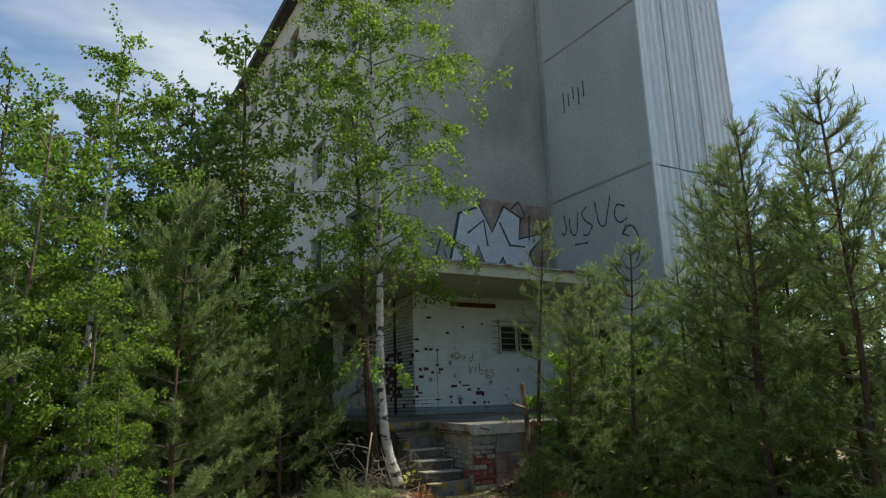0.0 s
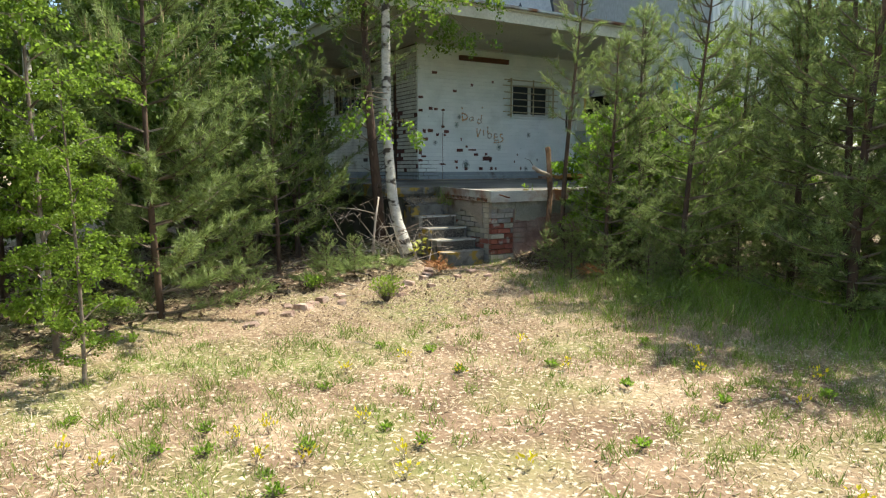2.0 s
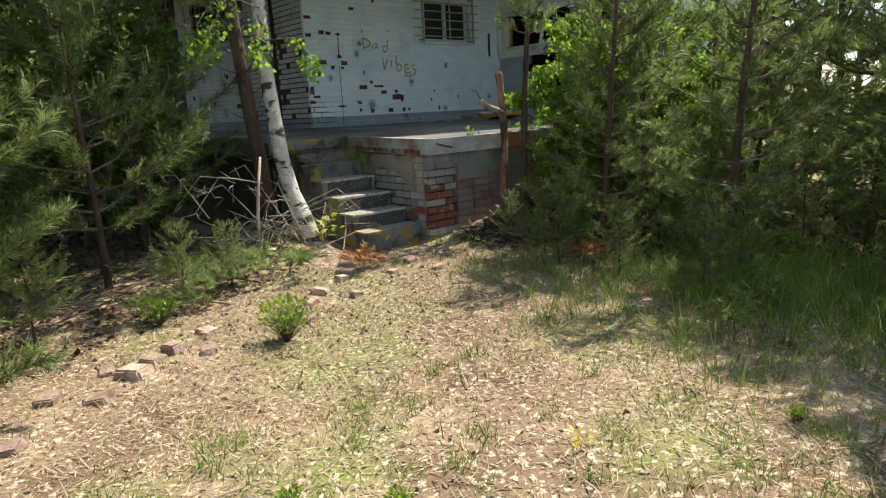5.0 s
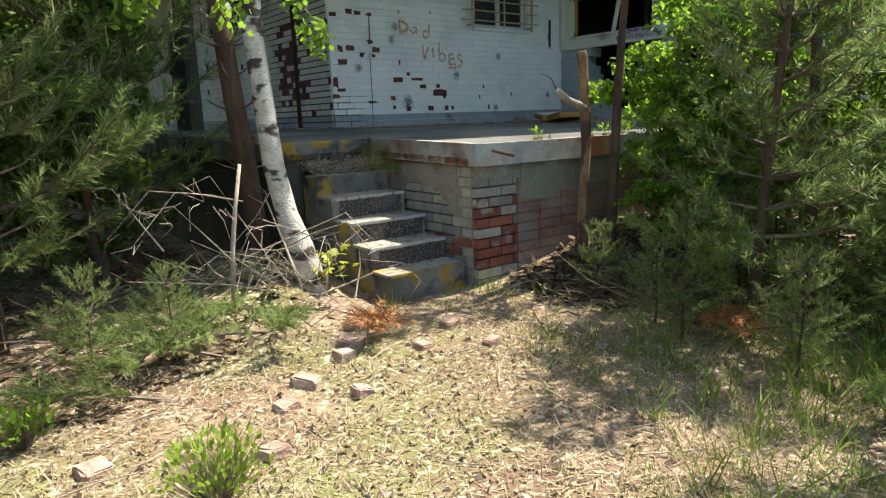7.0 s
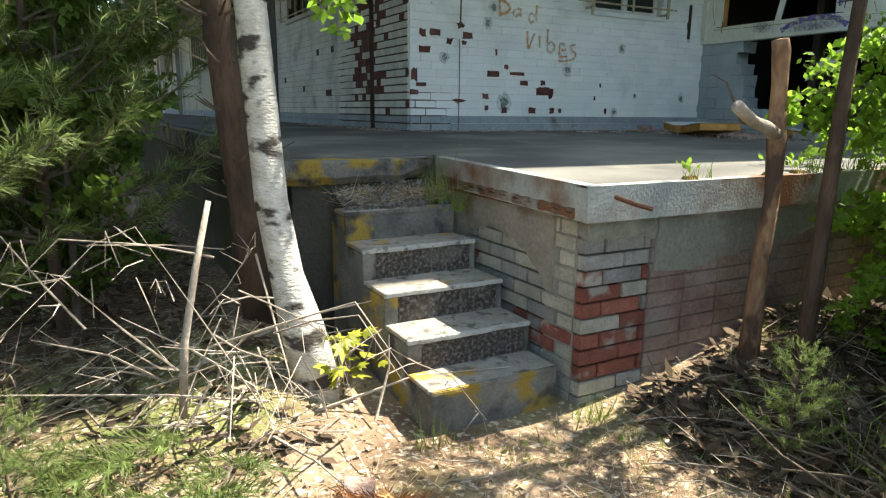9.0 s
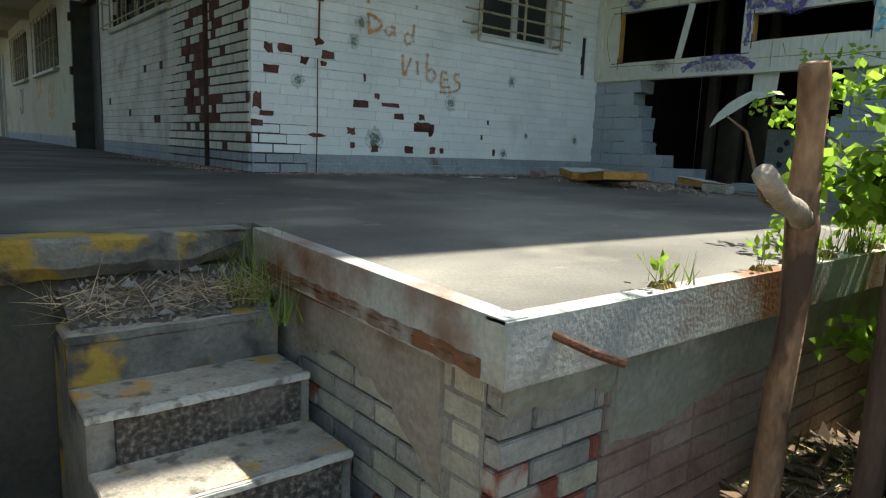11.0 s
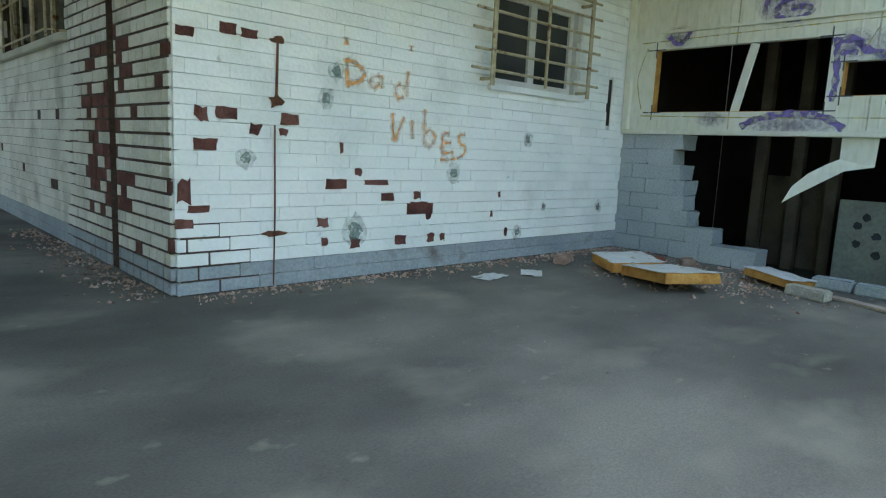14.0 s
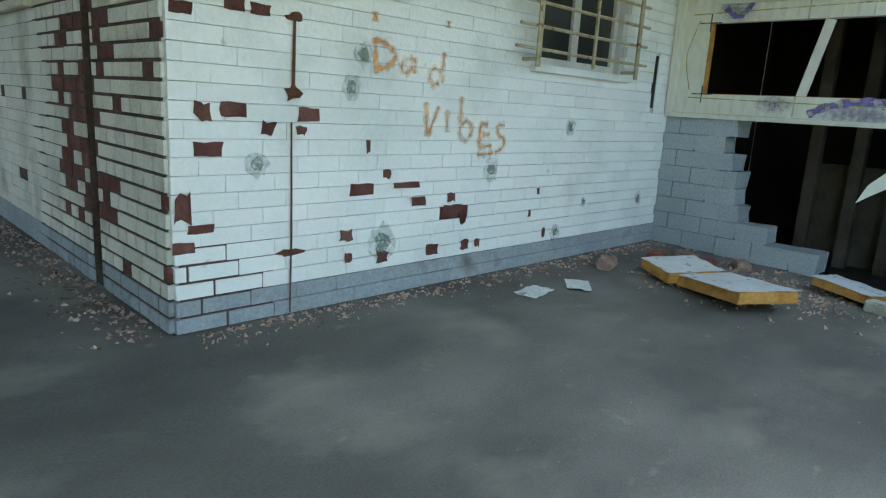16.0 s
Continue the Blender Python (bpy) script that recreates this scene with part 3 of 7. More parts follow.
def steps():
    s = thing("concrete_stairs", "worn concrete stairs with yellow lichen beside the loading dock", "stairs")
    x0, x1 = -1.838, XC - 0.012
    noses = ((-4.07, 0.088), (-3.833, 0.247), (-3.57, 0.405), (-3.287, 0.572), (-3.035, 0.732))

    def worn(bm, a):
        for v in bm.verts:
            v.co += Vector((noise.noise(v.co * 11), noise.noise(v.co * 11 + Vector((5, 0, 0))), noise.noise(v.co * 9 + Vector((0, 7, 0))))) * a

    for i, (y, z) in enumerate(noses):
        back = noses[i + 1][0] + 0.03 if i < 4 else y + 0.20
        low = noses[i - 1][1] - 0.02 if i else z - 0.34
        plain = i in (0, 4)
        bm = bmesh.new()
        box(bm, x0 + (0.004 if plain else 0.075), x1 - (0.0 if plain else 0.03), y + (0.006 if plain else 0.014), back, low, z - 0.022, 0.004)
        bmesh.ops.subdivide_edges(bm, edges=[e for e in bm.edges if e.calc_length() > 0.3], cuts=7)
        worn(bm, 0.006 if plain else 0.002)
        part("riser", bm, STEPSIDE if plain else STEPSTONE, s, "grey concrete riser with yellow lichen" if plain else "dark exposed-aggregate riser")
        if not plain:
            for a, b in ((x0 + 0.003, x0 + 0.074), (x1 - 0.029, x1 - 0.001)):
                block("riser_edge", a, b, y + 0.006, back, low, z - 0.022, STEPSIDE, s, "", 0.004)
        bm = bmesh.new()
        box(bm, x0 + 0.002, x1, y + 0.022, back - 0.002, z - 0.022, z - 0.002, 0.003)
        bmesh.ops.subdivide_edges(bm, edges=[e for e in bm.edges if e.calc_length() > 0.3], cuts=9)
        worn(bm, 0.004)
        part("tread", bm, STEPTOP, s, "sandy concrete tread")
        bm = bmesh.new()
        box(bm, x0 - 0.002, x1, y, y + 0.0215, z - 0.024, z, 0.004)
        bmesh.ops.subdivide_edges(bm, edges=[e for e in bm.edges if e.calc_length() > 0.3], cuts=15)
        worn(bm, 0.005)
        part("nosing", bm, STEPLIP if not plain else STEPSIDE, s, "worn pale step edge")
    # cheek under the open side, following the treads, with a crumbled lower edge
    prof = [(-4.062, -0.45)]
    for i, (y, z) in enumerate(noses):
        prof += [(y + 0.008, (noses[i - 1][1] if i else -0.05) - 0.028), (y + 0.008, z - 0.028)]
    prof += [(-2.80, noses[4][1] - 0.028), (-2.80, -0.45)]
    k = len(prof)
    bm = bmesh.new()
    a = [bm.verts.new((x, y, z)) for x in (x0 + 0.0005, x0 + 0.07) for y, z in prof]
    bm.faces.new(a[:k])
    bm.faces.new(a[k:][::-1])
    for i in range(k):
        j = (i + 1) % k
        bm.faces.new((a[i], a[j], a[k + j], a[k + i]))
    part("stringer", bm, STEPSIDE, s, "concrete cheek with yellow lichen")
    # crumbled landing between the top step and the dock: a bank of grit with broken lumps
    bm = bmesh.new()
    nx, ny = 22, 10
    g = []
    for j in range(ny + 1):
        for i in range(nx + 1):
            x, f = x0 + 0.03 + (x1 - x0 - 0.03) * i / nx, j / ny
            g.append(bm.verts.new((x, -2.99 + 0.30 * f, 0.725 + 0.12 * f ** 1.5 + 0.03 * noise.noise(Vector((x * 9, f * 4, 3))))))
    for j in range(ny):
        for i in range(nx):
            q = j * (nx + 1) + i
            bm.faces.new((g[q], g[q + 1], g[q + nx + 2], g[q + nx + 1]))
    part("grit", bm, LANDING, s, "crumbled concrete grit and dirt", True)
    rng = random.Random(3)
    so = Soup()
    for _ in range(190):
        f = rng.random()
        p = Vector((rng.uniform(x0 + 0.05, x1), -2.99 + 0.26 * f, 0.728 + 0.12 * f ** 1.5 + 0.004))
        r = rng.uniform(0.005, 0.016) if rng.random() < 0.9 else rng.uniform(0.014, 0.026)
        v = [p + Vector((rng.uniform(-1, 1) * r * 1.3, rng.uniform(-1, 1) * r, rng.uniform(-0.3, 0.2) * r)) for _ in range(4)] + [p + Vector((rng.uniform(-.3, .3) * r, 0, r)), p + Vector((rng.uniform(-.3, .3) * r, r * 0.4, r * 0.9))]
        so.add(v, ((0, 1, 4), (1, 2, 5, 4), (2, 3, 5), (3, 0, 4, 5)))
    tagged(so.make("rubble", MORTARFACE, s, "crumbled concrete rubble"), kind="stuff")
    so = Soup()
    for _ in range(420):
        side_bias = rng.random()
        x = x1 - abs(rng.gauss(0, 0.10)) if side_bias < 0.4 else rng.uniform(x0 - 0.02, x1)
        p = Vector((x, rng.uniform(-2.98, -2.78), 0.75 + rng.uniform(0, 0.08)))
        d = Vector((rng.gauss(0, 0.8), rng.gauss(-0.3, 0.5), rng.uniform(-0.2, 0.7))).normalized()
        so.blade(p, d, d.cross(rand_dir(rng)).normalized(), rng.uniform(0.06, 0.2), 0.0018)
    tagged(so.make("dry_root_mat", DRYGRASS, s, "dry grass hanging over the landing"), kind="stuff")


LANDING = material("gritty_dirt", [(0.07, 0.058, 0.048), (0.14, 0.12, 0.10)], 14, 0.95, bump=1.0, fine=70, spots=(0.26, 0.24, 0.21), spot_scale=28, spot_at=(0.60, 0.66))


STEPTOP = material("sandy_step_tread", [(0.26, 0.23, 0.19), (0.38, 0.345, 0.29)], 12, 0.9, bump=0.6, fine=80, stain=(0.42, 0.25, 0.06), stain_scale=5, stain_at=(0.60, 0.68), spots=(0.13, 0.12, 0.105), spot_scale=14, spot_at=(0.56, 0.66))
dock_walls()
steps()

# ---- painted brick walls ----
COURSE, BL = 0.0815, 0.253
WIN = (2.47, 3.58, 2.48, 3.22)          # window in the front wall: x0 x1 z0 z1
SLOT = (4.066, 4.13, 2.25, 2.68)
WIN2 = (2.05, 4.45, 2.68, 3.62)         # window in the side wall: y0 y1 z0 z1
Z0, ZTOP = 1.07, 3.86


def front(u, z, out):
    return (u, -0.012 - out, z)


def side(u, z, out):
    return (-0.012 - out, u, z)


# chips where the paint is gone, along the wall and above its foot, in metres
CHIPS = ((0.30, 2.56, 0.10, 0.06), (0.43, 2.55, 0.10, 0.05), (0.29, 2.10, 0.13, 0.065), (0.47, 2.02, 0.07, 0.06), (0.69, 2.09, 0.12, 0.065), (0.65, 2.01, 0.05, 0.05), (1.07, 1.93, 0.03, 0.07),
         (1.04, 1.70, 0.17, 0.062), (1.36, 1.71, 0.19, 0.035), (1.46, 1.61, 0.11, 0.055), (1.73, 1.62, 0.07, 0.055), (1.75, 1.54, 0.18, 0.06), (1.85, 1.47, 0.05, 0.06), (1.21, 1.78, 0.05, 0.05),
         (0.94, 1.45, 0.08, 0.06), (0.95, 1.33, 0.05, 0.05), (1.20, 1.30, 0.09, 0.065), (1.59, 1.30, 0.10, 0.065), (1.88, 1.30, 0.07, 0.06), (2.0, 1.30, 0.05, 0.06), (2.61, 1.61, 0.03, 0.05),
         (2.53, 1.46, 0.03, 0.06), (2.71, 1.30, 0.04, 0.06), (0.15, 2.09, 0.08, 0.075), (0.17, 1.92, 0.14, 0.065), (0.13, 1.56, 0.13, 0.04), (0.04, 1.66, 0.08, 0.12), (0.06, 2.51, 0.10, 0.05),
         (0.05, 1.48, 0.10, 0.05), (0.07, 2.78, 0.12, 0.05), (0.9, 2.95, 0.10, 0.05), (1.35, 3.1, 0.07, 0.05), (0.4, 3.3, 0.12, 0.06), (1.9, 3.2, 0.05, 0.05))


def brick_wall(parent, axis, u0, u1, holes, near, paint, far_paint, plinth, bare, seed, length, joint):
    """Courses of painted brick with open joints. axis 'x': the wall faces -y; 'y': it faces -x. near(u, z) picks bricks that are parts."""
    rng = random.Random(seed)
    shared = {}
    rest, rest_grey = Soup(), Soup()
    k = 0
    z = Z0
    while z < ZTOP - 0.02:
        h = min(COURSE, ZTOP - z)
        bl = length(k)
        u = u0 - (bl / 2 if k % 2 else 0) - (bl / 4 if k % 4 > 1 else 0)
        while u < u1:
            a, b = max(u, u0), min(u + bl, u1)
            u += bl
            if b - a < 0.03:
                continue
            mid, mz = (a + b) / 2, z + h / 2
            if any(a < q1 and b > q0 and z + h > q2 and z < q3 for q0, q1, q2, q3 in holes):
                cut = [(a, b)]
                for q0, q1, q2, q3 in holes:
                    if z + h * 0.5 > q2 and z + h * 0.5 < q3:
                        cut = [c for p, q in cut for c in ((p, min(q, q0)), (max(p, q1), q)) if c[1] - c[0] > 0.03]
            else:
                cut = [(a, b)]
            for a, b in cut:
                mid = (a + b) / 2
                grey = k < plinth
                mat = GREYPAINT if grey else (REDBRICK if bare(mid, mz, rng) else paint)
                g = joint(mid, mz)
                w2, h2 = (b - a) / 2 - (g if g > 0.006 else 0.3 * g) / 2, h / 2 - g / 2
                dep = rng.uniform(-0.001, 0.0015) + (0.006 if g > 0.006 else 0.0018) - (0.004 if mat is REDBRICK else 0)
                if near(mid, mz):
                    key = (round(w2, 3), round(h2, 3), mat.name)
                    if key not in shared:
                        bm = bmesh.new()
                        box(bm, -w2, w2, -0.03, 0.03, -h2, h2, 0.0015)
                        me = bpy.data.meshes.new("brick")
                        bm.to_mesh(me)
                        bm.free()
                        me.materials.append(mat)
                        shared[key] = me
                    ob = new("brick", shared[key])
                    ob.parent = parent
                    y = -dep + 0.018
                    ob.matrix_basis = pose(mid, y, mz) if axis == "x" else pose(y, mid, mz, 0, 0, 90)
                else:
                    y0, y1 = -0.012 - dep, 0.03
                    vs = []
                    for du, dz in ((-w2, -h2), (w2, -h2), (w2, h2), (-w2, h2)):
                        vs.append((mid + du, y0, mz + dz) if axis == "x" else (y0, mid + du, mz + dz))
                    e = 0.003
                    for du, dz in ((-w2 - e, -h2 - e), (w2 + e, -h2 - e), (w2 + e, h2 + e), (-w2 - e, h2 + e)):
                        vs.append((mid + du, y1, mz + dz) if axis == "x" else (y1, mid + du, mz + dz))
                    fs = ((0, 1, 2, 3), (0, 4, 5, 1), (1, 5, 6, 2), (2, 6, 7, 3), (3, 7, 4, 0))
                    (rest_grey if grey else rest).add(vs, fs)
        z += COURSE
        k += 1
    tagged(rest.make("bricks", far_paint, parent), kind="stuff")
    if rest_grey.v:
        tagged(rest_grey.make("bricks", GREYSTUFF, parent), kind="stuff")


GREYSTUFF = material("grey_painted_plinth", [(0.27, 0.31, 0.34), (0.36, 0.40, 0.43)], 3, 0.8, bump=0.35, fine=50, stain=(0.17, 0.16, 0.15), stain_scale=3, stain_at=(0.62, 0.75), island=0.05)
CREAMSTUFF = material("aged_white_brick_far", [(0.50, 0.50, 0.44), (0.63, 0.63, 0.57), (0.68, 0.68, 0.62)], 2.2, 0.8, bump=0.35, fine=45, stain=(0.25, 0.24, 0.20), stain_scale=2.0, stain_at=(0.58, 0.8), island=0.06)


def walls():
    # front wall under the canopy
    w = tagged(new("wall_front"), "white-painted brick wall with peeling paint and orange graffiti", "wall", kind="structure")
    bm = bmesh.new()
    us, vs = [0.03, WIN[0], WIN[1], SLOT[0], SLOT[1], XE + 0.3], [0.2, SLOT[2], WIN[2], SLOT[3], WIN[3], 3.9]
    holed_sheet(bm, us, vs, lambda u, z: not (WIN[0] < u < WIN[1] and WIN[2] < z < WIN[3]) and not (SLOT[0] < u < SLOT[1] and SLOT[2] < z < SLOT[3]), lambda a, b, c, d: (a, b, 0.0, 0.30, c, d))
    part("core", bm, WHITE_JOINT, w)
    block("eroded_joints", 0.03, 0.5, -0.0105, 0.0, 1.0, 1.55, DARKJOINT, w, "dark joints where the mortar is gone")
    # near-black plate just behind the face stands in for the slot's deep shade
    block("slot_back", SLOT[0] + 0.001, SLOT[1] - 0.001, -0.006, 0.06, SLOT[2] + 0.001, SLOT[3] - 0.001, DARKROOM, w)
    bare = lambda u, z, r: any(abs(u - c[0]) < 0.07 and abs(z - c[1]) < 0.035 and c[2] > 0.16 for c in CHIPS)
    brick_wall(w, "x", 0.0, XE, (WIN, SLOT), lambda u, z: z < 1.95 and u < 2.2, WHITE, WHITE_STUFF, 2, bare, 1, lambda k: BL,
               lambda u, z: 0.013 if (u < 0.5 and z < 1.5 and u + (z - 1.07) < 0.65) else (0.0045 if noise.noise(Vector((u * 3, z * 3, 1))) > 0 else 0.003))
    for i, (u, z, a, b) in enumerate(CHIPS):
        chip_patch("paint_chip", lambda u, z, o: (u, -0.019 - o, z), u, z, a, b, REDBRICK, w, i, 0.0015)
    for i, (u, z, r) in enumerate(((1.02, 2.41, 0.07), (0.95, 2.24, 0.07), (2.08, 1.78, 0.08), (0.41, 1.85, 0.07), (1.19, 1.38, 0.12), (2.93, 2.07, 0.07), (2.86, 1.29, 0.07), (4.04, 1.48, 0.07), (3.2, 1.5, 0.04))):
        blob_patch("scorch_halo", lambda u, z, o: (u, -0.019 - o, z), u, z, r * 1.7, r * 1.9, SCORCH_MIST, w, 90 + i, 0.0010, 16, 0.2)
        blob_patch("scorch_mark", lambda u, z, o: (u, -0.019 - o, z), u, z, r * 0.9, r, SCORCH, w, 50 + i, 0.0022, 12, 0.35)
    # conduit groove and clamps
    P = lambda u, z, o: (u, -0.020 - o, z)
    stroke("conduit_groove", [(0.606, 2.53), (0.60, 2.2)], 0.02, RUST, w, P)
    stroke("conduit_groove", [(0.592, 2.05), (0.596, 1.5), (0.59, 1.08)], 0.012, RUST, w, P)
    for u, z, a, b in ((0.606, 2.54, 0.09, 0.05), (0.60, 2.19, 0.10, 0.08), (0.595, 1.40, 0.15, 0.035)):
        blob_patch("conduit_hole", P, u, z, a, b, RUST, w, int(z * 100), 0.002, 12, 0.4)
    # lettering
    L = {
        "B": [[(1.091, 2.63), (1.092, 2.58)], [(1.095, 2.50), (1.10, 2.41), (1.114, 2.317)], [(1.095, 2.49), (1.17, 2.475), (1.235, 2.43), (1.22, 2.385), (1.178, 2.356), (1.12, 2.345)]],
        "a": [[(1.365, 2.415), (1.30, 2.40), (1.285, 2.36), (1.32, 2.335), (1.365, 2.37)], [(1.375, 2.425), (1.386, 2.337)]],
        "d": [[(1.59, 2.36), (1.53, 2.375), (1.50, 2.34), (1.521, 2.285), (1.575, 2.30)], [(1.608, 2.475), (1.60, 2.39), (1.599, 2.301)], [(1.627, 2.65), (1.625, 2.61)]],
        "V": [[(1.483, 2.186), (1.49, 2.08), (1.508, 1.995), (1.545, 2.08), (1.585, 2.165)]],
        "i": [[(1.655, 2.146), (1.668, 2.016)]],
        "b": [[(1.776, 2.23), (1.772, 2.10), (1.78, 1.975)], [(1.785, 2.06), (1.832, 2.084), (1.884, 2.035), (1.838, 1.973), (1.785, 1.98)]],
        "e": [[(2.03, 2.07), (1.963, 2.066), (1.958, 2.0), (1.961, 1.932), (2.076, 1.936)], [(1.977, 2.002), (2.05, 2.005)], [(1.944, 1.879), (2.02, 1.878), (2.10, 1.89)]],
        "s": [[(2.193, 2.071), (2.14, 2.065), (2.123, 2.039), (2.15, 2.0), (2.193, 1.979), (2.186, 1.924), (2.111, 1.89)]],
    }
    for n, lines in enumerate(L.values()):
        for ln in lines:
            stroke("overspray", curve_pts(ln), 0.055, ORANGE_MIST, w, lambda u, z, o: (u, -0.0160 - o, z), "faint orange overspray", 0.0006)
            stroke("letter", curve_pts(ln), 0.022 if n else 0.030, ORANGE if n in (0, 3, 6, 7) else ORANGE_THIN, w, lambda u, z, o: (u, -0.0160 - o, z), "orange sprayed letter", 0.0014)
    # side wall along the long dock, with a rainwater recess
    s = tagged(new("wall_side"), "aged white brick wall with open joints and bare red bricks", "wall", kind="structure")
    bm = bmesh.new()
    us, vs = [0.03, 0.92, 1.06, WIN2[0], WIN2[1], 5.3, 6.5, 46], [0.2, 1.07, WIN2[2], 3.25, WIN2[3], 3.9]
    holed_sheet(bm, us, vs, lambda u, z: not (WIN2[0] < u < WIN2[1] and WIN2[2] < z < WIN2[3]) and not (0.92 < u < 1.06) and not (5.3 < u < 6.5 and 1.07 < z < 3.25), lambda a, b, c, d: (-0.010, 0.30, a, b, c, d))
    box(bm, 0.10, 0.30, 0.92, 1.06, 0.2, 3.9)
    part("core", bm, DARKJOINT, s)
    bare = lambda u, z, r: r.random() < (0.5 if 0.70 < u < 1.55 and 1.3 < z < 3.0 else (0.10 if u < 2.2 else 0.05)) and z > 1.25
    jf = lambda u, z: (0.017 if noise.noise(Vector((u * 2, z * 2, 4))) > -0.25 else 0.008) if u < 2.0 + 0.5 * noise.noise(Vector((z * 2, 3, 1))) else 0.004
    brick_wall(s, "y", 0.0, 0.92, (), lambda u, z: z < 2.6, CREAM, CREAMSTUFF, 2, bare, 2, lambda k: BL if k % 2 else BL / 2, jf)
    brick_wall(s, "y", 1.06, 5.28, (WIN2,), lambda u, z: u < 1.6 and z < 2.5, CREAM, CREAMSTUFF, 2, bare, 3, lambda k: BL if k % 2 else BL / 2, jf)
    so = Soup()
    so.tube([(0.05, 0.99, z) for z in (1.0, 2, 3, 3.9)], [0.045] * 4, 10)
    so.make("downpipe", RUST, s, "rusty rainwater pipe in a recess", True)
    bm = bmesh.new()
    box(bm, -0.015, 0.0, 6.52, 45.9, 1.24, 3.86)
    part("render", bm, OLDRENDER, s, "dirty cream rendered wall")
    block("plinth", -0.02, 0.0, 6.52, 45.9, 1.07, 1.24, GREYPAINT, s)
    for i, (y, z) in enumerate(((9.6, 1.9), (11.0, 2.3), (14, 2.0))):
        pts = [(y + 0.5 * math.sin(k * 1.3 + i) * (1 - k / 14), z + 0.35 * math.cos(k * 1.9 + i)) for k in range(10)]
        stroke("scribble", curve_pts(pts), 0.05, ORANGE if i < 2 else BLACKSPRAY, s, lambda u, z, o: (-0.016 - o, u, z))


OLDRENDER = material("dirty_cream_render", [(0.44, 0.43, 0.34), (0.56, 0.55, 0.46)], 0.9, 0.85, bump=0.15, fine=30, stain=(0.30, 0.29, 0.22), stain_scale=1.3, stain_at=(0.55, 0.75))
walls()


# ---- end wall: concrete blocks with a hole, metal panels above ----
HOLE = ((-0.52, 1.99), (-0.66, 1.99), (-0.645, 2.19), (-2.62, 2.19), (-2.66, 2.15), (-2.80, 2.13), (-2.80, 1.72), (-2.68, 1.70), (-2.67, 1.10), (-1.45, 1.10), (-1.38, 1.15), (-1.28, 1.22), (-0.93, 1.30), (-0.69, 1.46), (-0.70, 1.6), (-0.66, 1.83))


def in_poly(u, z, poly):
    c = False
    for (a, b), (d, e) in zip(poly, poly[1:] + poly[:1]):
        if (b > z) != (e > z) and u < (d - a) * (z - b) / (e - b) + a:
            c = not c
    return c


